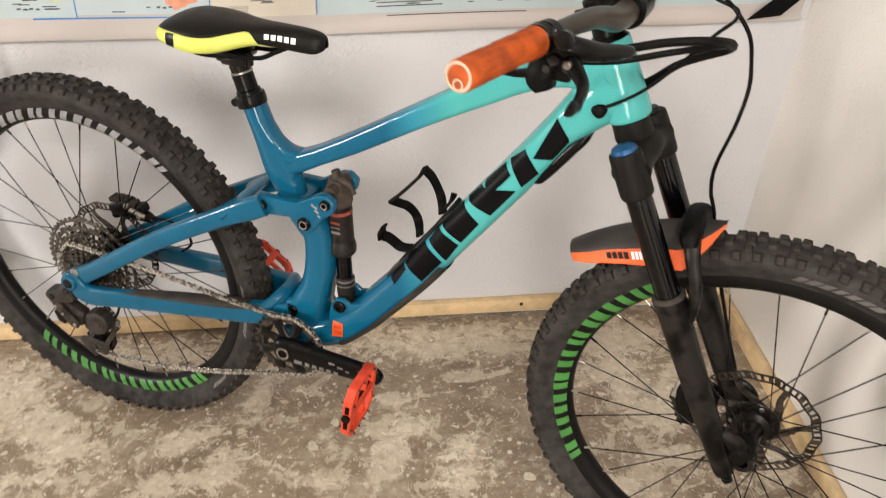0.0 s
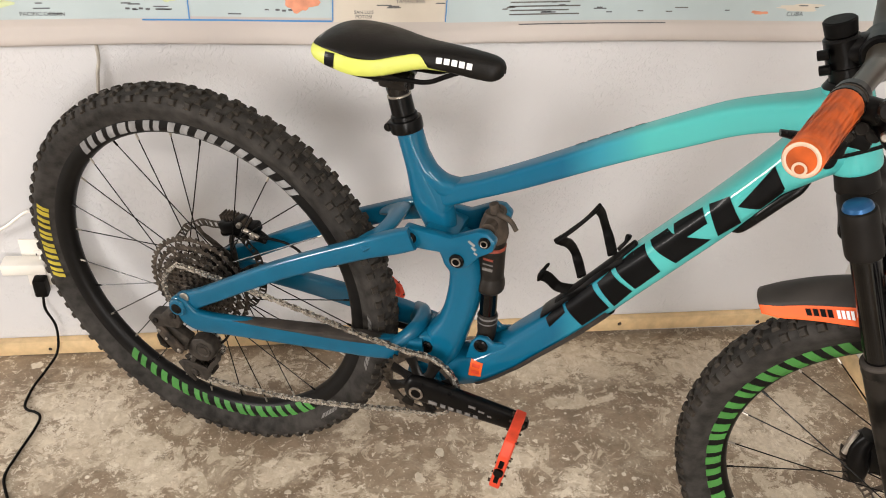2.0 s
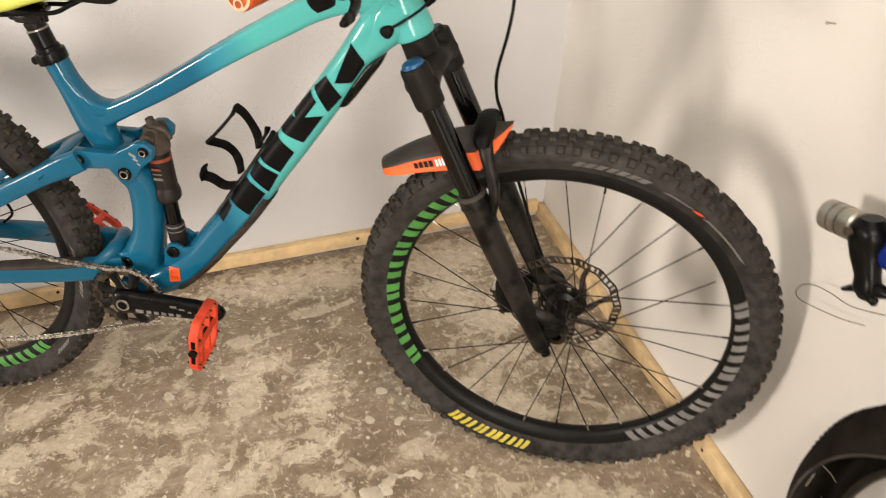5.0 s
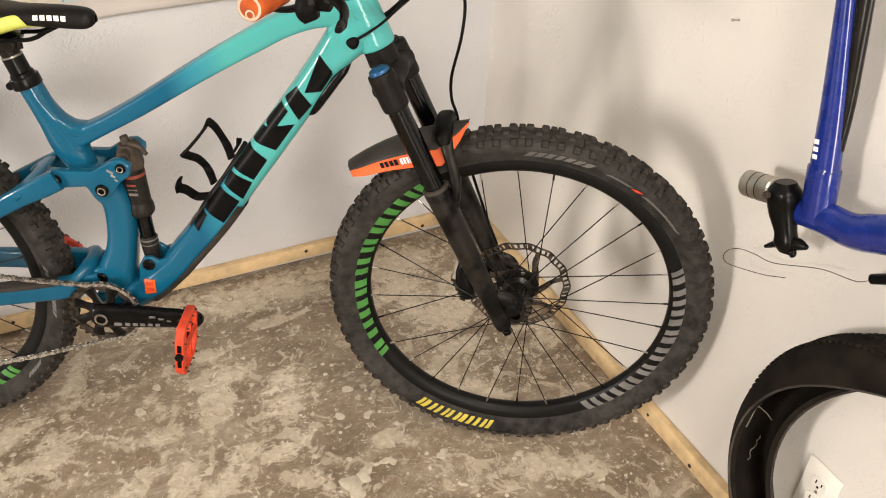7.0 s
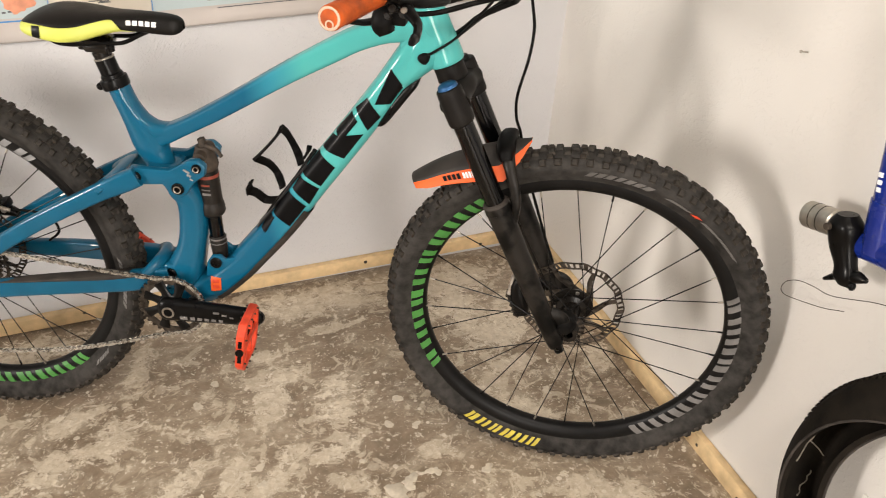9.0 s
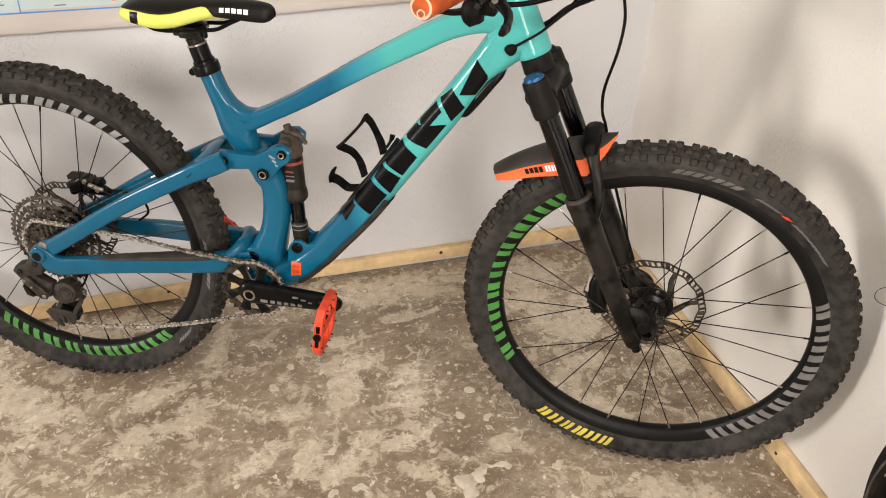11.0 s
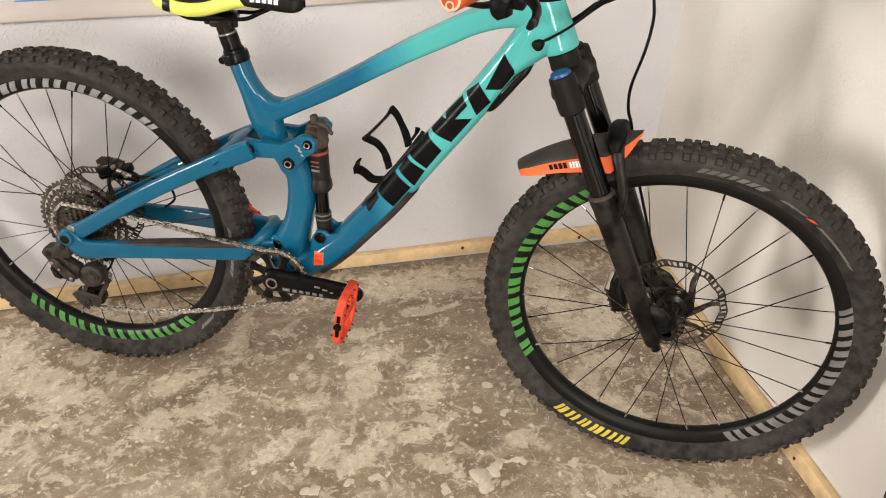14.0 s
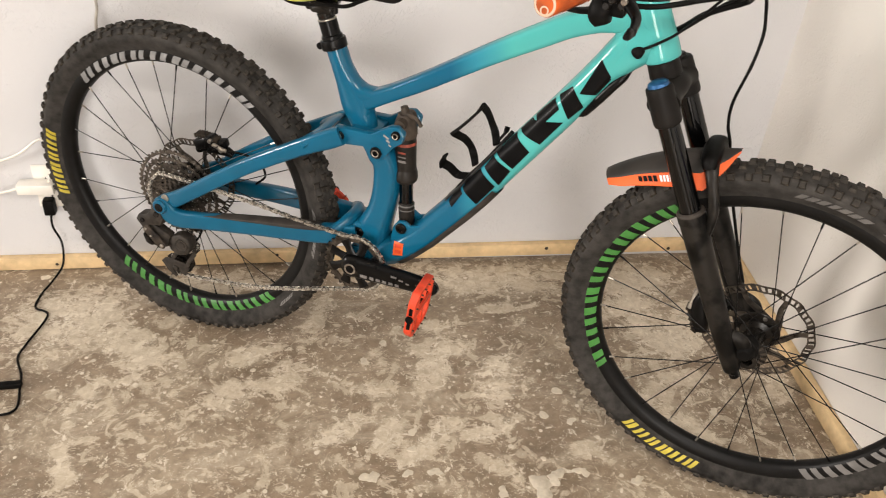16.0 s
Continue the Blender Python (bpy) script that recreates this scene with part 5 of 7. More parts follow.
    # prints: blocks in place of lettering
    for material, label, r0, r1, a0, a1, count_ in prints:
        step = (a1 - a0) / count_
        for k in range(count_):
            bm = B()
            wide_ = (0.70, 0.80, 0.76, 0.62, 0.74)[k % 5]
            q0, q1, lean = a0 + step * (k + 0.5 - wide_ / 2), a0 + step * (k + 0.5 + wide_ / 2), 0.9 if a1 > a0 else -0.9
            if r1 - r0 > 0.015:  # a pair of bars
                bar = (q1 - q0) * (0.40, 0.34, 0.46)[k % 3]
                add_arc_block(bm, r0, r1, q0, q0 + bar, lean, 2)
                add_arc_block(bm, r0, r1, q1 - (q1 - q0) * 0.36, q1, lean, 2)
            else:
                add_arc_block(bm, r0, r1, q0, q1, lean)
            part("print_block", bm, material, wheel, label)
    return wheel


rear_prints = [
    (GREEN, "green print block on the rim", 0.2925, 0.3150, 231, 316, 9),
    (PALE_PRINT, "white print block on the rim", 0.2930, 0.3125, 137, 50, 9),
    (YELLOW, "yellow print block on the tyre", 0.3225, 0.3405, 196, 167, 6),
    (GREY_PRINT, "grey print block on the tyre", 0.328, 0.336, 8, -12, 9),
    (GREY_PRINT, "grey print block on the tyre", 0.328, 0.334, -34, -43, 5),
]
front_prints = [
    (GREEN, "green print block on the rim", 0.2925, 0.3150, 126, 215, 9),
    (GREY_PRINT, "grey print block on the rim", 0.2925, 0.3150, 302, 384, 9),
    (YELLOW, "yellow print block on the tyre", 0.3225, 0.3400, 267, 237, 6),
    (GREY_PRINT, "grey print block on the tyre", 0.328, 0.339, 93, 73, 7),
    (GREY_PRINT, "grey print block on the tyre", 0.330, 0.334, 68, 60, 5),
    (RED, "red print block on the tyre", 0.330, 0.335, 59, 56, 1),
    (GREY_PRINT, "grey print block on the tyre", 0.330, 0.334, 55, 38, 8),
]
build_wheel(Matrix.Translation((0, 0, R)), 10.1, 0.142, 1, rear_prints, "black rear wheel with green print on the rim")
build_wheel(STEER @ Matrix.Translation((1.2150, 0, R)), 5.5, 0.11, 1, front_prints, "black front wheel with green and grey print on the rim", False)

# rear brake caliper
bm = B()
add_box(bm, pose(0.032, 0.046, 0.470, 0, -24, 0), (0.052, 0.030, 0.026), 0.007)
add_box(bm, pose(0.064, 0.05, 0.470, 0, -20, 0), (0.036, 0.024, 0.020), 0.006)
add_tube(bm, [(0.010, 0.045, 0.446, 0.010, 0.008), (0.028, 0.048, 0.456, 0.012, 0.012), (0.070, 0.052, 0.455, 0.012, 0.012), (0.092, 0.056, 0.446, 0.008, 0.008)], 12, 4)
caliper = part("brake_caliper", bm, BLACK, bike, "black rear brake caliper")
for k in range(9):
    bm = B()
    add_box(bm, pose(0.012 + 0.0062 * k, 0.046, 0.486 - 0.0008 * abs(k - 3), 0, -20, 0), (0.0018, 0.024, 0.010), 0.0005)
    part("cooling_fin", bm, DUSTY, caliper)
for bx, bz in ((0.052, 0.482), (0.078, 0.466)):
    bm = B()
    add_cyl(bm, (bx, 0.034, bz), (bx, 0.026, bz), 0.005, seg=12, bevel=0.001)
    part("bolt", bm, STEEL, caliper, "bright caliper bolt")
bm = B()
add_cyl(bm, (0.058, 0.030, 0.476), (0.088, 0.034, 0.464), 0.0050, 0.0042, 14, 0.001)
part("hose_fitting", bm, STEEL, caliper, "bright hose fitting")
bm = B()
add_cable(bm, [(0.086, 0.036, 0.465), (0.110, 0.044, 0.462), (0.135, 0.052, 0.455), (0.16, 0.055, 0.44), (0.165, 0.06, 0.41), (0.14, 0.062, 0.385)], 0.0026)
part("brake_hose", bm, MATTE, bike, "black rear brake hose")
bm = B()
add_cable(bm, [(-0.02, -0.072, 0.262), (0.02, -0.05, 0.252), (0.06, -0.058, 0.285), (0.09, -0.072, 0.335)], 0.0024)
part("gear_cable", bm, MATTE, bike, "black gear cable")

# ---- fork ----


def ax(along, ahead=0.0, side_=0.0):
    """A place by its way down the steering axis, ahead of it, and to the left."""
    f = Vector((-AXIS.z, 0, AXIS.x)) * -1
    return STEER_FOOT - AXIS * along + f * ahead + Y * side_


HALF = 0.064


def leg(along):
    """How far the leg stands ahead of the steering axis."""
    return 0.0055 + 0.0255 * along


bm = B()
add_cyl(bm, ax(0.003), ax(0.032), 0.0255, 0.0265, 24, 0.002)
add_tube(bm, [(*ax(0.056, leg(0.056), -HALF), 0.022, 0.026), (*ax(0.050, leg(0.050) * 0.7, -0.035), 0.019, 0.026), (*ax(0.046, 0.004, 0), 0.021, 0.03), (*ax(0.050, leg(0.050) * 0.7, 0.035), 0.019, 0.026), (*ax(0.056, leg(0.056), HALF), 0.022, 0.026)], 18, 6, 0.85, ref=Vector((0, 0, 1)))
for s in (-1, 1):
    add_tube(bm, [(*ax(0.024, leg(0.024), s * HALF), 0.0185, 0.0185), (*ax(0.028, leg(0.028), s * HALF), 0.0215, 0.0215), (*ax(0.05, leg(0.05), s * HALF), 0.0222, 0.0222), (*ax(0.084, leg(0.084), s * HALF), 0.0225, 0.0225), (*ax(0.090, leg(0.090), s * HALF), 0.019, 0.019)], 24, 3)
fork = part("fork", bm, CROWN, bike, "black suspension fork crown", STEER)
for s in (-1, 1):
    bm = B()
    add_cyl(bm, ax(0.06, leg(0.06), s * HALF), ax(0.262, leg(0.262), s * HALF), 0.0178, seg=28)
    part("stanchion", bm, STANCHION, fork, "glossy black stanchion")
    bm = B()
    add_tube(bm, [(*ax(0.244, leg(0.244), s * HALF), 0.0215, 0.0215), (*ax(0.247, leg(0.247), s * HALF), 0.0235, 0.0235), (*ax(0.262, leg(0.262), s * HALF), 0.0238, 0.0238), (*ax(0.268, leg(0.268), s * HALF), 0.0228, 0.0228), (*ax(0.34, leg(0.34), s * HALF), 0.0215, 0.0215), (*ax(0.46, leg(0.46) + 0.001, s * HALF), 0.0185, 0.019), (*ax(0.53, leg(0.53) + 0.002, s * (HALF - 0.001)), 0.0165, 0.0178), (*ax(0.568, leg(0.568) + 0.002, s * (HALF - 0.002)), 0.0145, 0.0160), (*ax(0.572, leg(0.572) + 0.003, s * (HALF - 0.002)), 0.012, 0.013)], 24, 5)
    add_tube(bm, [(*ax(0.498, leg(0.498) + 0.010, s * (HALF - 0.003)), 0.010, 0.016), (*ax(0.515, leg(0.515) + 0.024, s * (HALF - 0.006)), 0.010, 0.019), (*ax(0.537, 0.047, s * (HALF - 0.008)), 0.010, 0.017), (*ax(0.548, 0.058, s * (HALF - 0.008)), 0.008, 0.010)], 14, 5)
    part("fork_leg", bm, FORK_LEG, fork, "dusty black fork lower leg")
    bm = B()
    add_tube(bm, [(*ax(0.2435, leg(0.2435), s * HALF), 0.0205, 0.0205), (*ax(0.2445, leg(0.2445), s * HALF), 0.0225, 0.0225), (*ax(0.2475, leg(0.2475), s * HALF), 0.0242, 0.0242), (*ax(0.2495, leg(0.2495), s * HALF), 0.0238, 0.0238)], 24, 2)
    part("wiper_seal", bm, GUARD, fork, "grey wiper seal")
bm = B()
add_cyl(bm, ax(0.568, leg(0.568) + 0.003, -HALF + 0.002), ax(0.591, leg(0.591) + 0.003, -HALF + 0.002), 0.0092, 0.0088, 20, 0.002)
part("rebound_knob", bm, BLACK, fork, "black rebound knob")
bm = B()
add_lathe(bm, [(0.0, 0.006), (0.012, 0.0055), (0.016, 0.003), (0.0185, -0.004), (0.0185, -0.008)], 24, m=Matrix.Translation(ax(0.022, leg(0.022), -HALF)) @ (AXIS.to_track_quat("Y", "Z").to_matrix().to_4x4()))
part("compression_dial", bm, BLUE_ANO, fork, "blue compression dial")
bm = B()
add_lathe(bm, [(0.0, 0.005), (0.011, 0.005), (0.013, 0.002), (0.013, -0.004)], 20, m=Matrix.Translation(ax(0.022, leg(0.022), HALF)) @ (AXIS.to_track_quat("Y", "Z").to_matrix().to_4x4()))
part("air_cap", bm, BLACK, fork, "black air cap")
bm = B()  # arch in front of the legs, over the tyre
add_tube(bm, [(*ax(0.300, leg(0.300) + 0.010, -HALF), 0.009, 0.007), (*ax(0.25, leg(0.25) + 0.036, -HALF * 0.95), 0.009, 0.007), (*ax(0.20, leg(0.20) + 0.042, -HALF * 0.78), 0.010, 0.008), (*ax(0.172, leg(0.172) + 0.042, -HALF * 0.35), 0.014, 0.010), (*ax(0.168, leg(0.168) + 0.042, 0), 0.015, 0.010), (*ax(0.172, leg(0.172) + 0.042, HALF * 0.35), 0.014, 0.010), (*ax(0.20, leg(0.20) + 0.042, HALF * 0.78), 0.010, 0.008), (*ax(0.25, leg(0.25) + 0.036, HALF * 0.95), 0.009, 0.007), (*ax(0.300, leg(0.300) + 0.010, HALF), 0.009, 0.007)], 14, 6, 0.8, ref=Vector((1, 0, 0.2)))
part("fork_arch", bm, FORK_LEG, fork, "dusty black fork arch")
bm = B()
add_cyl(bm, ax(0.537, 0.049, -0.071), ax(0.537, 0.049, -0.054), 0.0125, 0.0185, 24, 0.002)
add_cyl(bm, ax(0.537, 0.049, -0.056), ax(0.537, 0.049, -0.034), 0.0225, 0.0225, 24, 0.003)
part("axle_end", bm, MATTE, fork, "black axle end")
bm = B()
add_tube(bm, [(*ax(0.470, -0.024, 0.038), 0.014, 0.012), (*ax(0.492, -0.040, 0.036), 0.018, 0.017), (*ax(0.525, -0.046, 0.034), 0.019, 0.019), (*ax(0.552, -0.050, 0.034), 0.014, 0.013)], 14, 5, 0.7)
add_box(bm, Matrix.Translation(ax(0.520, -0.022, 0.048)), (0.05, 0.022, 0.06), 0.006)
front_caliper = part("brake_caliper", bm, BLACK, fork, "black front brake caliper")
bm = B()
add_cyl(bm, ax(0.498, -0.060, 0.025), ax(0.462, -0.040, 0.034), 0.0055, 0.0045, 14, 0.001)
part("hose_fitting", bm, STEEL, front_caliper, "bright hose fitting")
for k in range(5):
    bm = B()
    add_box(bm, Matrix.Translation(ax(0.500 + 0.012 * k, -0.062, 0.030)) @ Matrix.Rotation(0.4, 4, "Y"), (0.012, 0.024, 0.002), 0.0005)
    part("cooling_fin", bm, DUSTY, front_caliper)

# mud guard strapped to the fork
bm = B()
FC = Vector((1.215, 0, R))


def guard_point(a, w):
    """Over the tyre: a in degrees round the wheel, w from -1 to 1 across."""
    t = min(1.0, max(0.0, (a - 107.5) / (140.5 - 107.5)))
    half = np.interp(t, (0, 0.1, 0.3, 0.6, 0.9, 1.0), (0.008, 0.026, 0.045, 0.046, 0.040, 0.031))
    rad = 0.390 + 0.033 * t ** 1.25
    sag = abs(w) ** 2.0 * np.interp(t, (0, 0.1, 0.28, 0.55, 0.9, 1.0), (0.002, 0.026, 0.056, 0.043, 0.027, 0.019))
    q = radians(a)
    return FC + Vector((math.cos(q), 0, math.sin(q))) * (rad - sag) + Y * (half * w)


def guard_sheet(bm, w0, w1, nw, off):
    rows = []
    for i in range(25):
        a = 107.5 + (140.5 - 107.5) * i / 24
        rows.append([[bm.verts.new(guard_point(a, w0 + (w1 - w0) * j / nw) + Vector((0, 0, o))) for o in (off, off - 0.0016)] for j in range(nw + 1)])
    for i in range(24):
        for j in range(nw):
            for s_ in (0, 1):
                f = (rows[i][j][s_], rows[i + 1][j][s_], rows[i + 1][j + 1][s_], rows[i][j + 1][s_])
                bm.faces.new(f if s_ else f[::-1])
    edge = [(i, 0) for i in range(25)] + [(24, j) for j in range(1, nw + 1)] + [(i, nw) for i in range(23, -1, -1)] + [(0, j) for j in range(nw - 1, 0, -1)]
    for (a, b), (c, d_) in zip(edge, edge[1:] + edge[:1]):
        bm.faces.new((rows[a][b][0], rows[a][b][1], rows[c][d_][1], rows[c][d_][0]))


guard_sheet(bm, -0.74, 0.74, 12, 0.0)
guard = part("mudguard", bm, GUARD_TOP, bike, "black mudguard with orange edges over the front tyre", STEER, 60)
for s in (-1, 1):
    bm = B()
    guard_sheet(bm, s * 0.74, s * 1.0, 5, 0.0004)
    part("guard_edge", bm, ORANGE_PLASTIC, guard, "orange edge of the mudguard", sharp=60)
for a0, a1, c in ((132.6, 127.6, DECAL), (127.2, 124.0, WHITE)):
    for k in range(4):
        bm = B()
        vs = []
        for a, w in ((0.08, -0.80), (0.8, -0.80), (0.8, -0.93), (0.08, -0.93)):
            p = guard_point(a0 + (a1 - a0) * (k + a) / 4, w)
            vs.append(bm.verts.new(p + Vector((0, -0.0016, 0.0016))))
        bm.faces.new(vs)
        part("print_block", bm, c, guard, "small print on the mudguard's edge")
bm = B()  # the wide strap round the arch
add_tube(bm, [(*ax(0.186, 0.050, -0.044), 0.010, 0.011), (*ax(0.174, 0.051, -0.034), 0.015, 0.015), (*ax(0.170, 0.051, -0.012), 0.0165, 0.016), (*ax(0.170, 0.051, 0.012), 0.0165, 0.016), (*ax(0.174, 0.051, 0.034), 0.015, 0.015), (*ax(0.186, 0.050, 0.044), 0.010, 0.011)], 16, 5, 0.7, ref=Vector((1, 0, 0.2)))
part("strap", bm, MATTE, guard, "black strap holding the mudguard")

# ---- cockpit ----
CLAMP = ax(-0.140, 0.040)
bm = B()
add_cyl(bm, ax(-0.104), ax(-0.112), 0.0265, 0.0225, 24, 0.002)
add_cyl(bm, ax(-0.110), ax(-0.128), 0.0185, seg=24)
add_cyl(bm, ax(-0.126), ax(-0.163), 0.0205, seg=24, bevel=0.003)
add_tube(bm, [(*ax(-0.145, 0.0), 0.020, 0.018), (*ax(-0.144, 0.02), 0.019, 0.017), (*CLAMP, 0.024, 0.020)], 18, 4, 0.8)
add_cyl(bm, CLAMP - Y * 0.024, CLAMP + Y * 0.024, 0.0235, seg=24, bevel=0.003)
stem = part("stem", bm, BLACK, bike, "short black stem", STEER)
bm = B()
add_cyl(bm, ax(-0.163), ax(-0.182), 0.0175, 0.0185, 24, 0.002)
part("stem_cap", bm, MATTE, stem, "black stem cap")
bm = B()
add_cyl(bm, ax(-0.150, -0.012, -0.022) , ax(-0.150, -0.024, -0.022), 0.006, seg=12)
add_cyl(bm, ax(-0.132, -0.012, -0.022), ax(-0.132, -0.024, -0.022), 0.006, seg=12)
part("stem_bolts", bm, BLACK, stem, "black stem bolts")
bm = B()
BAR = []
for s, order in ((-1, 1), (1, -1)):
    pts = [(0.0, 0.0, 0.0, 0.0159), (0.04, 0.0, 0.0, 0.0159), (0.075, -0.002, 0.006, 0.0152), (0.13, -0.009, 0.024, 0.0125), (0.19, -0.018, 0.032, 0.0111), (0.29, -0.034, 0.040, 0.0111), (0.392, -0.050, 0.047, 0.0111)]
    rows = [(*(CLAMP + Vector((x, s * y, z))), r, r) for y, x, z, r in pts]
    BAR.append([r[:3] for r in rows])
    add_tube(bm, rows, 18, 5, ref=Vector((1, 0, 0.3)))
bar = part("handlebar", bm, BAR_FINISH, bike, "worn dark riser handlebar", STEER)
for k, s in enumerate((-1, 1)):
    a, b = Vector(BAR[k][5]), Vector(BAR[k][6])
    e = (b - a).normalized()
    inner = b - e * 0.130
    bm = B()
    skin = add_tube(bm, [(*(inner), 0.0152, 0.0152), (*(inner + e * 0.004), 0.0160, 0.0160), (*(inner + e * 0.04), 0.0152, 0.0152), (*(inner + e * 0.09), 0.0150, 0.0150), (*(b - e * 0.006), 0.0154, 0.0154), (*(b + e * 0.002), 0.0156, 0.0156), (*(b + e * 0.006), 0.0146, 0.0146)], 28, 5, ref=Vector((1, 0, 0.3)))
    grip = part("grip", bm, ORANGE, bar, "orange rubber grip with a dished end")
    for k_ in range(16):  # fine ribs moulded into the rubber
        for u0_, u1_ in ((5.4, 9.2), (10.0, 13.6), (14.4, 18.4)):
            bm = B()
            patch(bm, skin, u0_, u1_, 22.5 * k_ + 2 * u0_, 22.5 * k_ + 2 * u0_ + 9, 0.3, off=0.0008, nu=4, na=2)
            part("grip_rib", bm, ORANGE, bar)
    q = e.to_track_quat("Y", "Z").to_matrix().to_4x4()
    bm = B()
    add_lathe(bm, [(0.0112, 0.0064), (0.0128, 0.0070), (0.0144, 0.0062)], 32, m=Matrix.Translation(b) @ q)
    part("grip_ring", bm, CREAM, bar, "pale ring on the grip's end")
    bm = B()
    add_lathe(bm, [(0.0038, 0.0072), (0.0058, 0.0072)], 20, m=Matrix.Translation(b) @ q @ Matrix.Translation((-0.001, 0, -0.0070)))
    part("grip_mark", bm, CREAM, bar, "small pale ring mark")
    bm = B()
    add_cyl(bm, inner - e * 0.010, inner + e * 0.001, 0.0166, seg=24, bevel=0.002)
    part("grip_clamp", bm, BLACK, bar, "black grip clamp")
    # brake master cylinder and lever

    def by(x, out, z):
        return tuple(inner + e * out + Vector((x, 0, z)))

    bm = B()
    add_cyl(bm, by(0, -0.032, 0), by(0, -0.016, 0), 0.0165, seg=24, bevel=0.002)
    add_tube(bm, [(*by(0.006, -0.022, -0.004), 0.012, 0.011), (*by(0.026, -0.012, -0.002), 0.012, 0.012), (*by(0.040, -0.022, -0.006), 0.0115, 0.0115), (*by(0.052, -0.046, -0.012), 0.0095, 0.0095), (*by(0.063, -0.074, -0.016), 0.0075, 0.0075), (*by(0.066, -0.084, -0.017), 0.005, 0.005)], 16, 5)
    brake = part("brake_lever", bm, BLACK, bar, "black brake lever and reservoir")
    bm = B()
    add_cyl(bm, by(0.034, 0.004, 0.010), by(0.036, 0.018, 0.012), 0.0095, seg=20, bevel=0.002)
    part("lever_knob", bm, FORK, bar, "round dusty lever knob")
    bm = B()
    add_tube(bm, [(*by(0.030, -0.018, -0.010), 0.010, 0.009), (*by(0.044, 0.000, -0.018), 0.009, 0.008), (*by(0.062, 0.018, -0.028), 0.006, 0.007), (*by(0.071, 0.045, -0.034), 0.005, 0.0065), (*by(0.074, 0.066, -0.036), 0.005, 0.0065), (*by(0.074, 0.074, -0.036), 0.003, 0.004)], 12, 5)
    part("lever_blade", bm, BLACK, bar, "black lever blade")
    bm = B()
    add_cyl(bm, by(0.040, 0.006, -0.014), by(0.041, 0.014, -0.013), 0.0042, seg=12, bevel=0.001)
    part("bolt", bm, STEEL, bar, "bright pivot bolt")
    bm = B()
    add_cyl(bm, inner - e * 0.0115, inner - e * 0.0105, 0.0172, seg=28)
    part("clamp_ring", bm, DUSTY, bar, "thin clamp ring")
    if s < 0:
        bm = B()
        add_tube(bm, [(*by(0.004, -0.036, -0.012), 0.010, 0.010), (*by(0.000, -0.034, -0.026), 0.018, 0.014), (*by(-0.002, -0.028, -0.044), 0.019, 0.016), (*by(0.004, -0.026, -0.058), 0.012, 0.010)], 14, 5, 0.6)
        add_box(bm, Matrix.Translation(by(0.016, -0.030, -0.034)), (0.028, 0.022, 0.020), 0.004)
        part("shifter", bm, MATTE, bar, "black gear shifter pod")
        bm = B()
        add_tube(bm, [(*by(-0.006, -0.024, -0.040), 0.007, 0.006), (*by(-0.024, -0.018, -0.044), 0.007, 0.0045), (*by(-0.044, -0.012, -0.044), 0.005, 0.003)], 10, 4)
        part("shifter_paddle", bm, BLACK, bar, "black shifter paddle")
        for x_, o_, z_, r_ in ((0.020, -0.006, -0.018, 0.006), (0.030, -0.018, -0.026, 0.007), (0.012, -0.010, -0.030, 0.005)):
            bm = B()
            add_cyl(bm, by(x_, o_ - 0.006, z_), by(x_, o_ + 0.006, z_ + 0.002), r_, seg=14, bevel=0.001)
            part("pivot_boss", bm, FORK, bar, "small dusty pivot boss")
# hoses and cables in front of the head tube
r0 = Vector(BAR[0][4])
loops = [
    ([(0.885, -0.15, 1.000), (0.928, -0.115, 0.990), (0.985, -0.100, 1.006), (1.032, -0.082, 1.012), (1.050, -0.040, 0.998), (1.045, 0.005, 0.974), (1.018, 0.016, 0.956), (0.987, 0.022, 0.936), (0.960, 0.032, 0.908), (0.932, 0.034, 0.884), (0.915, 0.029, 0.870)], 0.0052),
    ([(0.885, -0.16, 0.985), (0.935, -0.105, 0.975), (0.990, -0.085, 0.990), (1.028, -0.060, 0.996), (1.040, -0.015, 0.984), (1.020, 0.022, 0.962), (0.985, 0.030, 0.930), (0.955, 0.034, 0.900), (0.922, 0.031, 0.872)], 0.0042),
    ([(0.935, 0.20, 1.024), (0.971, 0.13, 1.022), (1.011, 0.065, 1.020), (1.040, 0.030, 1.012), (1.062, 0.030, 0.985), (1.071, 0.040, 0.948), (1.076, 0.038, 0.916), (1.073, 0.028, 0.870), (1.061, 0.032, 0.803), (1.063, 0.040, 0.758), (1.074, 0.040, 0.728), (1.090, 0.050, 0.66), (1.140, 0.052, 0.52), (1.165, 0.050, 0.46)], 0.0027),
    ([(0.915, 0.22, 1.010), (0.947, 0.17, 1.007), (0.999, 0.10, 1.003), (1.024, 0.055, 1.011), (1.042, 0.018, 1.018), (1.044, -0.008, 1.014), (1.028, -0.030, 1.000), (0.995, -0.048, 0.960), (0.962, -0.042, 0.920), (0.930, -0.036, 0.892), (0.908, -0.031, 0.876), (0.900, -0.028, 0.870)], 0.0023),
]
for pts, r in loops:
    bm = B()
    add_cable(bm, pts, r)
    part("cable", bm, MATTE, bar, "black hose looping ahead of the head tube", Matrix())

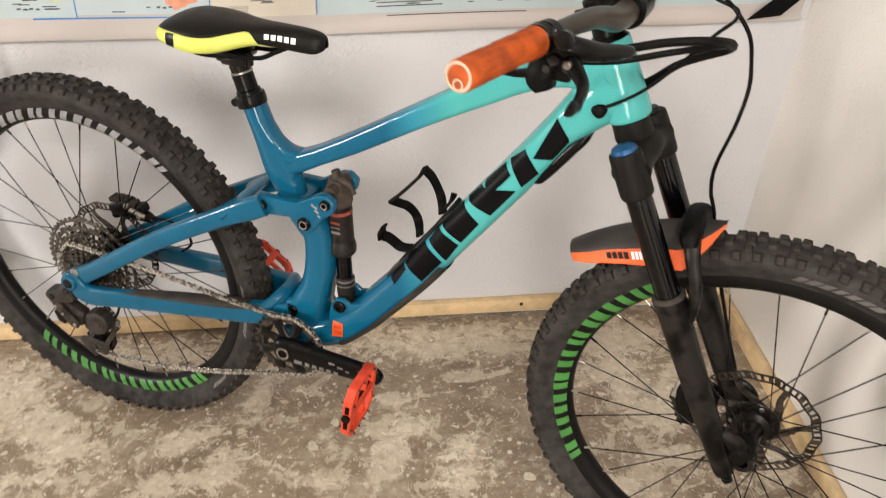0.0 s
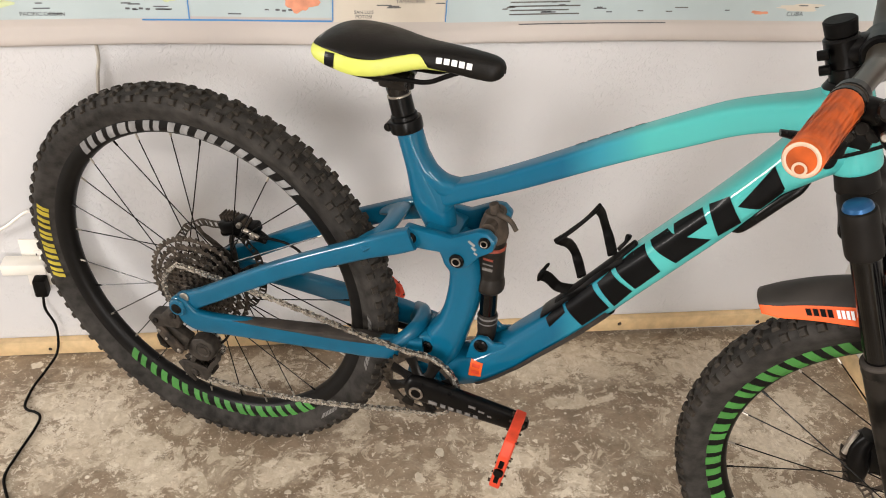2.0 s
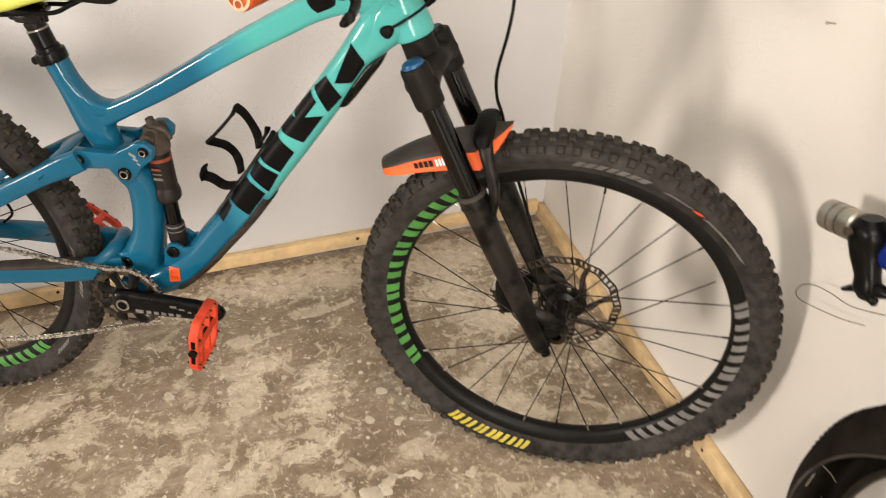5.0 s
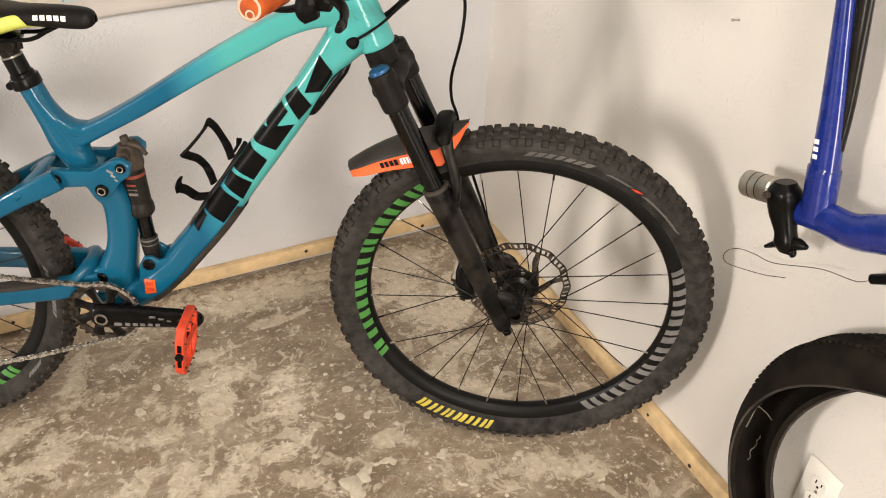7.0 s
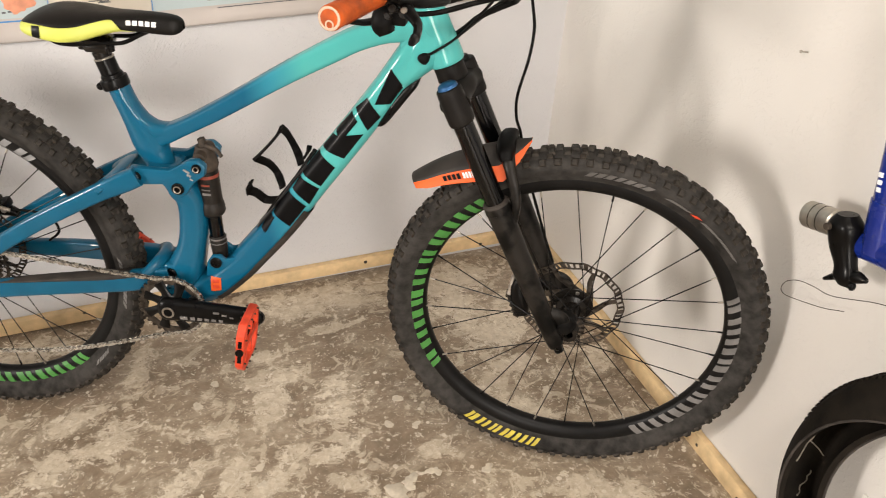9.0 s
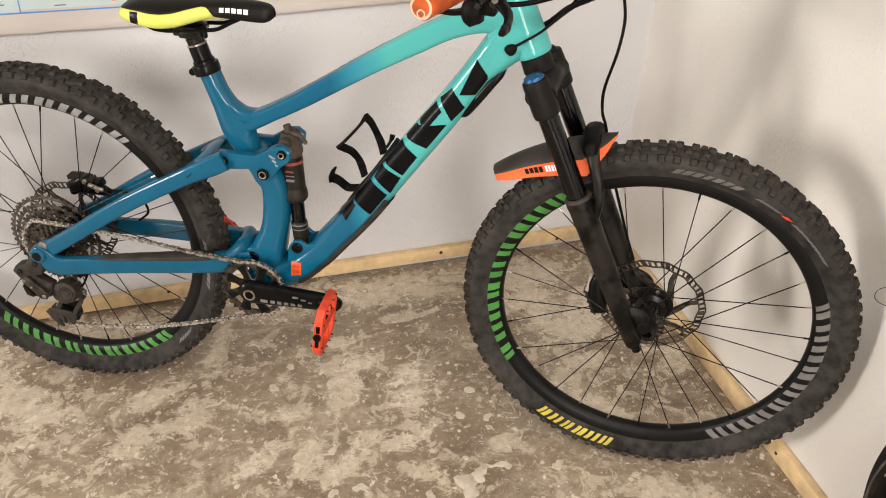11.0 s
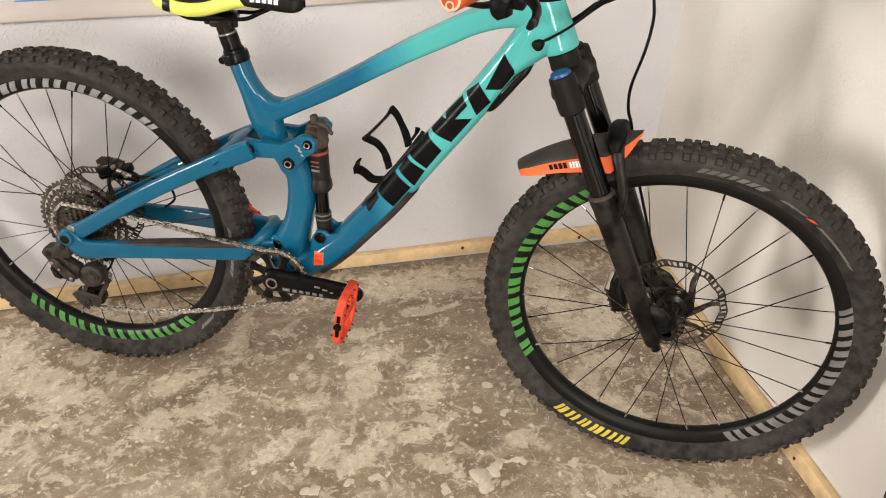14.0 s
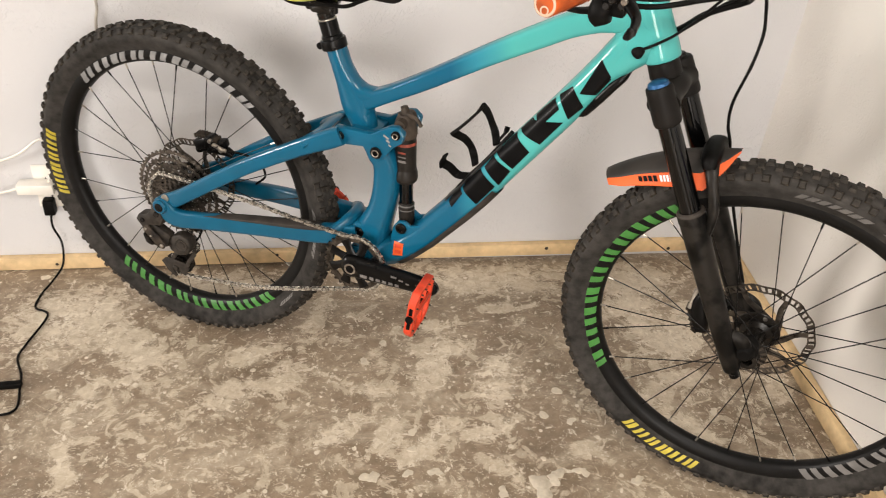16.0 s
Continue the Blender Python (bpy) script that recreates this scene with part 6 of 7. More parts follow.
# bottle cage
bm = B()
for pts, w in (
    ([(0.645, 0, 0.568), (0.6253, 0, 0.5645), (0.6166, 0, 0.5665), (0.607, -0.008, 0.580), (0.601, -0.014, 0.587), (0.597, -0.018, 0.590)], 0.0085),
    ([(0.596, -0.019, 0.586), (0.596, -0.023, 0.600), (0.601, -0.026, 0.613)], 0.0095),
    ([(0.651, 0.004, 0.592), (0.6403, 0.028, 0.596), (0.6308, 0.036, 0.6087), (0.622, 0.024, 0.628), (0.615, 0.004, 0.643), (0.6085, -0.012, 0.6545)], 0.0075),
    ([(0.6045, -0.015, 0.6515), (0.6155, -0.010, 0.662), (0.632, 0.0, 0.680), (0.645, 0.008, 0.696), (0.6513, 0.012, 0.7045)], 0.0052),
    ([(0.6513, 0.012, 0.7067), (0.6578, 0.026, 0.6905), (0.6655, 0.036, 0.6669), (0.6753, 0.03, 0.6514), (0.6869, 0.004, 0.643)], 0.0075),
    ([(0.642, 0.012, 0.691), (0.649, 0.012, 0.7045), (0.652, 0.012, 0.711)], 0.0085),
    ([(0.693, 0.0, 0.657), (0.7005, 0.004, 0.670), (0.7025, 0.008, 0.680)], 0.006),
):
    add_tube(bm, [(*p, w, 0.0026) for p in pts], 10, 6, 0.8, ref=Vector((0.4, 0.75, 0.53)))
add_tube(bm, [(0.6235, 0, 0.538, 0.010, 0.004), (0.6395, 0, 0.5615, 0.012, 0.005), (0.6705, 0, 0.604, 0.012, 0.005), (0.697, 0, 0.6475, 0.011, 0.004), (0.714, 0, 0.675, 0.006, 0.004)], 12, 6, 0.7)
part("bottle_cage", bm, MATTE, bike, "black side-entry bottle cage")
# ---- on the walls ----


def words(text, m, size, material, parent, name="print_word"):
    c = bpy.data.curves.new("words", "FONT")
    c.body, c.size, c.align_x, c.extrude = text, size, "CENTER", 0.0001
    tmp = new("words", c)
    data = bpy.data.meshes.new_from_object(tmp.evaluated_get(bpy.context.evaluated_depsgraph_get()))
    bpy.data.objects.remove(tmp)
    bpy.data.curves.remove(c)
    data.materials.append(material)
    ob = new(name, data)
    ob.parent = parent
    ob.matrix_local = m
    return ob


# wall map: a paper sheet with a folded lower margin, rising slightly to the corner
MAP_L, MAP_R, MAP_TOP = -1.75, 0.895, 1.72
MAP = empty("wall_map", Matrix(), "large paper wall map with a curled cream margin", "map")


def map_low(x):
    return 0.7385 + 0.0285 * x + 0.0025 * math.sin(7 * x)


bm = B()
cols = []
for i in range(61):
    x = MAP_L + (MAP_R - MAP_L) * i / 60
    z = map_low(x)
    wave = 0.004 * math.sin(5 * x) + 0.003 * math.sin(13 * x)
    prof = [(BACK_Y - 0.004, z), (BACK_Y - 0.011 - wave * 0.3, z + 0.001), (BACK_Y - 0.0135 - wave * 0.5, z + 0.006), (BACK_Y - 0.010 - wave, z + 0.018), (BACK_Y - 0.006, z + 0.028), (BACK_Y - 0.0055, z + 0.035), (BACK_Y - 0.0055, MAP_TOP), (BACK_Y - 0.003, MAP_TOP), (BACK_Y - 0.003, z + 0.02)]
    cols.append([bm.verts.new((x, y, zz)) for y, zz in prof])
for p, q in zip(cols, cols[1:]):
    for j in range(len(p)):
        k = (j + 1) % len(p)
        bm.faces.new((p[j], q[j], q[k], p[k]))
bm.faces.new(cols[0])
bm.faces.new(cols[-1][::-1])
part("paper", bm, PAPER, MAP, "cream map paper", sharp=60)


def printed(x0, x1, z0, z1, material, label, lift=0.0062, name="printed_panel"):
    bm = B()
    n_ = 12
    lo, hi = [], []
    for i in range(n_ + 1):
        x = x0 + (x1 - x0) * i / n_
        lo.append(bm.verts.new((x, BACK_Y - lift, map_low(x) + z0)))
        hi.append(bm.verts.new((x, BACK_Y - lift, map_low(x) + z1)))
    for i in range(n_):
        bm.faces.new((lo[i], lo[i + 1], hi[i + 1], hi[i]))
    return part(name, bm, material, MAP, label)


def map_pose(x, z, lift):
    return Matrix.Translation((x, BACK_Y - lift, map_low(x) + z)) @ Matrix.Rotation(radians(-1.6), 4, "Y") @ Matrix.Rotation(radians(90), 4, "X")


SEA_LO = 0.046
printed(-1.7, -0.563, SEA_LO, 0.9, SEA, "pale blue printed sea")
printed(-0.560, -0.318, SEA_LO + 0.004, 0.30, SEA, "pale blue inset panel")
printed(-0.315, -0.118, SEA_LO - 0.004, 0.30, LAND, "cream printed land panel")
printed(-0.115, 0.88, SEA_LO - 0.006, 0.9, SEA, "pale blue printed sea")
printed(-0.64, -0.317, 0.0425, 0.0455, INK_BLUE, "blue border line", 0.0068, "border_line")
printed(0.02, 0.30, 0.0335, 0.0355, INK, "dark border line", 0.0068, "border_line")
for x in (-0.5615, -0.3165):
    printed(x - 0.001, x + 0.001, 0.045, 0.30, INK_BLUE, "blue border line", 0.0068, "border_line")
printed(-0.1165, -0.1145, 0.042, 0.3, INK_BLUE, "thin blue border line", 0.0068, "border_line")
for text, x, z, size in (("ALASKA", -0.712, 0.0815, 0.013), ("HAWAII", -0.525, 0.0815, 0.013), ("PACIFIC OCEAN", -0.80, 0.052, 0.010), ("CUBA", 0.553, 0.050, 0.013), ("TAMAULIPAS", -0.180, 0.0770, 0.009), ("SAN LUIS", -0.262, 0.058, 0.0085), ("POTOSI", -0.262, 0.0495, 0.0085)):
    words(text, map_pose(x, z, 0.0066), size, INK, MAP)


def blob(cx, cz, rx, rz, seed, material, label, lift):
    bm = B()
    rng = random.Random(seed)
    ph = [rng.uniform(0, 6.28) for _ in range(4)]
    vs = []
    for k in range(28):
        a = 2 * math.pi * k / 28
        w = 1 + 0.25 * math.sin(2 * a + ph[0]) + 0.2 * math.sin(3 * a + ph[1]) + 0.12 * math.sin(7 * a + ph[2])
        x = cx + rx * w * math.cos(a)
        vs.append(bm.verts.new((x, BACK_Y - lift, map_low(x) + cz + rz * w * math.sin(a))))
    bm.faces.new(vs)
    part("printed_shape", bm, material, MAP, label)


INK_ORANGE = mat("map_orange_print", (0.72, 0.30, 0.18), 0.6, spread=0.2, scale=60)
INK_GREEN = mat("map_green_print", (0.55, 0.62, 0.36), 0.6, spread=0.2, scale=60)
blob(-0.372, 0.078, 0.024, 0.020, 4, INK_ORANGE, "orange printed island", 0.0068)
blob(-0.595, 0.085, 0.020, 0.010, 8, INK_GREEN, "green printed coast", 0.0068)
blob(-0.90, 0.082, 0.06, 0.012, 5, INK_GREEN, "green printed coast", 0.0068)
blob(0.56, 0.067, 0.05, 0.006, 6, LAND, "cream printed island", 0.0065)
blob(0.48, 0.056, 0.014, 0.004, 7, INK_ORANGE, "small orange printed island", 0.0068)
rng = random.Random(11)
for k in range(46):  # unreadable small print
    x, z, w = rng.uniform(-0.95, 0.62), rng.uniform(0.052, 0.088), rng.uniform(0.006, 0.028)
    printed(x, x + w, z, z + 0.0022, INK if k % 3 else GREY_PRINT, "small unreadable print", 0.0067, "print_bar")
for k in range(5):
    printed(0.0, 0.13 - 0.02 * (k % 2), 0.052 + k * 0.0075, 0.0545 + k * 0.0075, GREY_PRINT, "small unreadable print", 0.0067, "print_bar")
for x in (-0.665, -0.415):  # scale bars
    for k in range(4):
        printed(x + k * 0.011, x + k * 0.011 + 0.007, 0.062 - 0.0012 * (k % 2), 0.0655 - 0.0012 * (k % 2), INK, "black scale bar", 0.0067, "print_bar")


def outlet(m, label):
    ob = empty("wall_outlet", m, label, "outlet")
    bm = B()
    add_box(bm, Matrix.Translation((0, -0.003, 0)), (0.072, 0.006, 0.117), 0.0025)
    plate = part("cover_plate", bm, PLASTIC, ob, "white plastic cover plate")
    for s in (-1, 1):
        bm = B()
        add_tube(bm, [(0, -0.005, s * 0.0195, 0.017, 0.0135), (0, -0.0085, s * 0.0195, 0.0165, 0.013)], 20, 2, 0.7, ref=Vector((1, 0, 0)))
        part("socket", bm, PLASTIC, ob, "socket face")
        bm = B()
        for x, h in ((-0.006, 0.008), (0.006, 0.0065)):
            add_box(bm, Matrix.Translation((x, -0.0087, s * 0.0195 + 0.003)), (0.002, 0.001, h))
        add_cyl(bm, (0, -0.0082, s * 0.0195 - 0.006), (0, -0.0092, s * 0.0195 - 0.006), 0.0024, seg=10)
        part("socket_slots", bm, MATTE, ob, "dark socket slots")
    bm = B()
    add_cyl(bm, (0, -0.006, 0), (0, -0.0075, 0), 0.003, seg=12)
    part("screw", bm, STEEL, ob, "small steel screw")
    return ob


outlet(Matrix.Translation((-0.905, BACK_Y, 0.245)), "white double wall outlet with a plug in it")
outlet(side_pose(0.488, 0.217), "white double wall outlet on the side wall")
# plugs and their cords
plug = empty("power_plug", Matrix.Translation((-0.905, BACK_Y - 0.009, 0.225)), "black plug with a thin cord on the floor", "plug")
bm = B()
add_box(bm, Matrix.Translation((-0.008, -0.012, -0.028)), (0.026, 0.026, 0.042), 0.004)
part("plug_body", bm, MATTE, plug, "black plug body")
bm = B()
add_cable(bm, [(-0.008, -0.014, -0.045), (-0.010, -0.018, -0.085), (0.004, -0.024, -0.13), (0.000, -0.040, -0.185), (-0.022, -0.065, -0.214), (-0.040, -0.11, -0.2215), (-0.044, -0.155, -0.2215), (-0.036, -0.172, -0.2215), (-0.018, -0.180, -0.2215), (-0.006, -0.195, -0.2215), (-0.010, -0.23, -0.2215), (-0.028, -0.30, -0.2215), (-0.034, -0.345, -0.2215), (-0.012, -0.40, -0.2215), (-0.004, -0.44, -0.2215), (0.006, -0.490, -0.2215), (0.000, -0.512, -0.2215), (-0.022, -0.520, -0.2215), (-0.10, -0.53, -0.2215)], 0.0028)
part("cord", bm, MATTE, plug, "thin black cord lying on the floor")
bm = B()
add_box(bm, pose(-0.055, -0.438, -0.217, 0, 0, 4), (0.11, 0.016, 0.014), 0.004)
part("inline_adapter", bm, MATTE, plug, "black in-line adapter on the cord")
adapter = empty("charger", Matrix.Translation((-0.93, BACK_Y - 0.009, 0.262)), "white charger block in the outlet with white cables", "charger")
bm = B()
add_box(bm, Matrix.Translation((0.0, -0.018, -0.006)), (0.085, 0.036, 0.026), 0.004)
part("charger_body", bm, PLASTIC, adapter, "white charger body")
bm = B()
add_cable(bm, [(-0.04, -0.02, -0.008), (-0.08, -0.02, -0.020), (-0.13, -0.016, -0.028), (-0.22, -0.012, -0.018), (-0.35, -0.01, 0.0)], 0.003)
add_cable(bm, [(0.03, -0.014, 0.006), (0.045, -0.008, 0.06), (0.03, -0.004, 0.115), (-0.03, -0.004, 0.075), (-0.10, -0.004, 0.05), (-0.2, -0.004, 0.03), (-0.35, -0.004, 0.01)], 0.003)
part("cord", bm, PLASTIC, adapter, "white charger cable")
bm = B()
add_cable(bm, [(-0.738, BACK_Y - 0.005, 0.600), (-0.732, BACK_Y - 0.006, 0.645), (-0.729, BACK_Y - 0.006, 0.668), (-0.724, BACK_Y - 0.003, 0.692), (-0.724, BACK_Y - 0.003, 0.72)], 0.0032)
thing("cable", bm, mat("dingy_white_cord", (0.40, 0.37, 0.32), 0.5, spread=0.2, scale=50), "white cable running up the wall behind the map", "cable")

# nail in the side wall
bm = B()
add_cyl(bm, (0, 0.002, 0), (0.004, -0.018, 0.004), 0.0012, seg=8)
add_cyl(bm, (0.004, -0.018, 0.004), (0.0042, -0.019, 0.0042), 0.003, seg=10)
thing("nail", bm, STEEL, "small nail standing out of the side wall", "nail", m=side_pose(0.947, 0.902))

# black strap hanging in front of the map's corner
bm = B()
outline = [(0.772, 0.768), (0.843, 0.777), (0.893, 0.826), (0.901, 0.86), (0.901, 1.05), (0.868, 1.05), (0.866, 0.87), (0.850, 0.838)]
add_plate(bm, outline, 1.782, 1.786, 0.001)
thing("hanging_strap", bm, MATTE, "black woven strap end hanging before the wall map", "strap")

# printed card on the side wall
CARD = mat("brown_card_print", (0.085, 0.034, 0.020), 0.4, spread=0.35, scale=25, big=5, coat=0.3)
card = empty("wall_card", side_pose(1.345, 0.892, 0.003), "dark brown printed card pinned to the side wall", "poster")
bm = B()
add_box(bm, pose(-0.13, 0, 0.15), (0.26, 0.002, 0.30), 0.0005)
part("card_sheet", bm, CARD, card, "dark brown glossy sheet")
bm = B()
add_box(bm, pose(-0.13, -0.0018, 0.004), (0.258, 0.0012, 0.008))
part("card_border", bm, DECAL, card, "black lower border")
for x0, z0, w, h in ((-0.028, 0.017, 0.036, 0.005), (-0.030, 0.038, 0.018, 0.026), (-0.085, 0.020, 0.05, 0.004), (-0.085, 0.030, 0.04, 0.004), (-0.16, 0.022, 0.06, 0.005)):
    bm = B()
    add_box(bm, pose(x0, -0.0018, z0), (w, 0.0012, h))
    part("print_bar", bm, CREAM, card, "pale print bar")

# ---- the blue frame hung at the side wall ----
road = empty("road_bike_frame", side_pose(0.648, 0.684, 0.06), "bright blue bare bicycle frame hanging at the side wall", "bicycle frame")
bm = B()
add_tube(bm, [(-0.070, 0, 0.40, 0.012, 0.013), (-0.062, 0, 0.35, 0.012, 0.014), (-0.022, 0, 0.19, 0.015, 0.020), (-0.004, 0, 0.105, 0.017, 0.0235), (-0.003, 0, 0.100, 0.020, 0.0255), (0.004, 0, 0.062, 0.020, 0.0255), (0.012, 0, 0.02, 0.019, 0.025)], 18, 6, 0.85)
add_tube(bm, [(-0.048, 0, 0.006, 0.016, 0.018), (-0.010, 0, 0.020, 0.017, 0.022), (0.03, 0, 0.032, 0.018, 0.026), (0.078, 0, 0.040, 0.020, 0.027), (0.13, 0, 0.066, 0.020, 0.03), (0.30, 0, 0.15, 0.022, 0.034)], 18, 6)
part("frame_tube", bm, BLUE, road, "glossy blue frame tubes")
bm = B()
add_tube(bm, [(-0.050, 0.008, 0.40, 0.009, 0.016), (-0.040, 0.008, 0.35, 0.009, 0.016), (-0.022, 0.006, 0.28, 0.009, 0.013), (-0.004, 0.006, 0.20, 0.008, 0.009), (0.008, 0.004, 0.135, 0.007, 0.005)], 12, 5)
part("dark_strut", bm, FORK, road, "dark strut behind the blue tube")
bm = B()
for k in range(3):
    add_box(bm, pose(-0.014 - 0.0025 * k, -0.0155, 0.118 + 0.011 * k, 0, -14, 0), (0.008, 0.003, 0.007), 0.0005)
part("print_block", bm, WHITE, road, "white print on the blue tube")
bm = B()
add_cyl(bm, (-0.124, -0.012, 0.014), (-0.064, -0.012, 0.030), 0.022, seg=28, bevel=0.003)
part("cap", bm, SILVER, road, "worn silver cylinder end")
bm = B()
for k in (0.32, 0.58):
    add_cyl(bm, Vector((-0.124, -0.012, 0.014)).lerp(Vector((-0.064, -0.012, 0.030)), k), Vector((-0.124, -0.012, 0.014)).lerp(Vector((-0.064, -0.012, 0.030)), k + 0.03), 0.0223, seg=28)
part("cap_groove", bm, DUSTY, road, "dark groove round the cylinder")
bm = B()
add_tube(bm, [(-0.050, -0.014, 0.056, 0.016, 0.014), (-0.046, -0.014, 0.038, 0.024, 0.026), (-0.038, -0.014, 0.010, 0.018, 0.024), (-0.022, -0.014, -0.018, 0.014, 0.018), (-0.014, -0.014, -0.036, 0.015, 0.020), (-0.010, -0.014, -0.050, 0.008, 0.012)], 16, 5, 0.8)
add_tube(bm, [(-0.016, -0.014, -0.034, 0.010, 0.009), (-0.034, -0.014, -0.050, 0.007, 0.006), (-0.049, -0.014, -0.064, 0.004, 0.003)], 10, 4)
add_tube(bm, [(-0.012, -0.014, -0.034, 0.010, 0.009), (0.008, -0.014, -0.024, 0.009, 0.010), (0.024, -0.014, -0.020, 0.004, 0.004)], 10, 4)
add_tube(bm, [(-0.012, -0.014, -0.040, 0.010, 0.009), (0.002, -0.014, -0.044, 0.007, 0.008), (0.005, -0.014, -0.050, 0.004, 0.003)], 10, 4)
part("clamp", bm, BLACK, road, "black clamp with a clawed foot")
bm = B()
add_cyl(bm, (-0.056, -0.036, 0.034), (-0.056, -0.044, 0.034), 0.006, seg=14, bevel=0.001)
part("bolt", bm, DUSTY, road, "dark clamp bolt")
bm = B()
add_cable(bm, [(-0.027, 0.03, -0.124), (-0.072, 0.03, -0.148), (-0.136, 0.03, -0.173), (-0.158, 0.03, -0.178), (-0.166, 0.03, -0.170), (-0.158, 0.03, -0.152), (-0.135, 0.03, -0.135), (-0.100, 0.03, -0.124), (-0.057, 0.03, -0.114), (0.027, 0.03, -0.069), (0.079, 0.03, -0.053), (0.098, 0.03, -0.045), (0.117, 0.03, -0.027)], 0.0007)
part("wire", bm, DUSTY, road, "loose thin wire below the frame")
bm = B()
add_cyl(bm, (0.112, 0.03, -0.030), (0.150, 0.03, -0.004), 0.008, 0.009, 14, 0.002)
part("cable_end", bm, BLACK, road, "black cable end")

# ---- loose tyre leaning at the side wall ----
bm = B()
prof_small = [(0.262, -0.012), (0.275, -0.028), (0.298, -0.034), (0.316, -0.026), (0.325, -0.010), (0.325, 0.010), (0.316, 0.026), (0.298, 0.034), (0.275, 0.028), (0.262, 0.012), (0.266, 0.012), (0.277, 0.025), (0.298, 0.031), (0.314, 0.023), (0.322, 0.008), (0.322, -0.008), (0.314, -0.023), (0.298, -0.031), (0.277, -0.025), (0.266, -0.012)]
prof = [(0.262 + (r - 0.262) * 1.33, y * 1.15) for r, y in prof_small]
seg = 120
rings = []


def tyre_spot(a, r, y):
    """The casing's place: its opening twists towards the room on one limb."""
    facing = max(0, math.cos(a - math.pi * 1.03)) ** 1.2
    turn = radians(46) * facing - radians(30) * max(0, math.sin(a)) ** 2 * (1 - facing)
    spread_ = 1 + 1.7 * facing * max(0, 1 - (r - 0.262) / 0.083) ** 10
    dr, dy = r - 0.306, y * spread_
    r2 = 0.306 + dr * math.cos(turn) - dy * math.sin(turn)
    y2 = dr * math.sin(turn) + dy * math.cos(turn)
    return Vector((r2 * 0.95 * math.cos(a), y2, r2 * 0.925 * math.sin(a)))


for k in range(seg):
    a = 2 * math.pi * k / seg
    rings.append([bm.verts.new(tyre_spot(a, r, y)) for r, y in prof])
for k in range(seg):
    p, q = rings[k], rings[(k + 1) % seg]
    for j in range(len(prof)):
        i = (j + 1) % len(prof)
        bm.faces.new((p[j], q[j], q[i], p[i]))
loose = empty("loose_tyre", side_pose(0.303, 0.328, 0.078) @ Matrix.Rotation(radians(-4), 4, "X"), "old empty black tyre leaning at the side wall", "tyre")
part("casing", bm, CASING, loose, "cracked black tyre casing")
bm = B()
for k in range(150):
    a = 2 * math.pi * k / 150
    for y, r in ((-0.029, 0.334), (-0.010, 0.346), (0.010, 0.346), (0.029, 0.334)):
        c = tyre_spot(a + (0.02 if abs(y) > 0.01 else 0), r, y)
        add_box(bm, Matrix.Translation(c) @ Matrix.Rotation(-a, 4, "Y"), (0.005, 0.009, 0.007))
for b_y in (-0.0135, 0.0135):
    bb_ = B()
    ring_ = [tyre_spot(2 * math.pi * k / 72, 0.262, b_y) for k in range(73)]
    add_cable(bb_, [tuple(q) for q in ring_], 0.0022, 6, 1)
    part("bead", bb_, GUARD, loose, "worn grey bead")
tread = part("tread", bm, CASING, loose, "small worn tread blocks")
tread["kind"] = "stuff"

SEALANT = mat("dried_sealant", (0.42, 0.37, 0.29), 0.5, spread=0.4, scale=120)
rng = random.Random(11)
for a0, a1, y0, y1 in ((2.62, 2.86, 0.012, -0.010), (2.80, 2.90, -0.022, 0.016), (2.95, 3.30, 0.004, -0.012), (3.12, 3.20, -0.020, 0.020), (2.40, 2.62, -0.006, 0.008), (3.34, 3.52, 0.010, -0.004)):
    bm = B()
    pts = []
    for k in range(9):
        u = k / 8
        y = y0 + (y1 - y0) * u + rng.uniform(-0.002, 0.002)
        r = 0.262 + (float(np.interp(abs(y), (0.008, 0.023, 0.031), (0.322, 0.314, 0.298))) - 0.262) * 1.33
        pts.append(tuple(tyre_spot(a0 + (a1 - a0) * u, r - 0.0006, y * 1.15)))
    add_cable(bm, pts, 0.0011, 6, 3)
    part("sealant_streak", bm, SEALANT, loose, "pale streak of dried sealant")

# ---- paint drops on the floor ----
bm = B()
rng = random.Random(5)


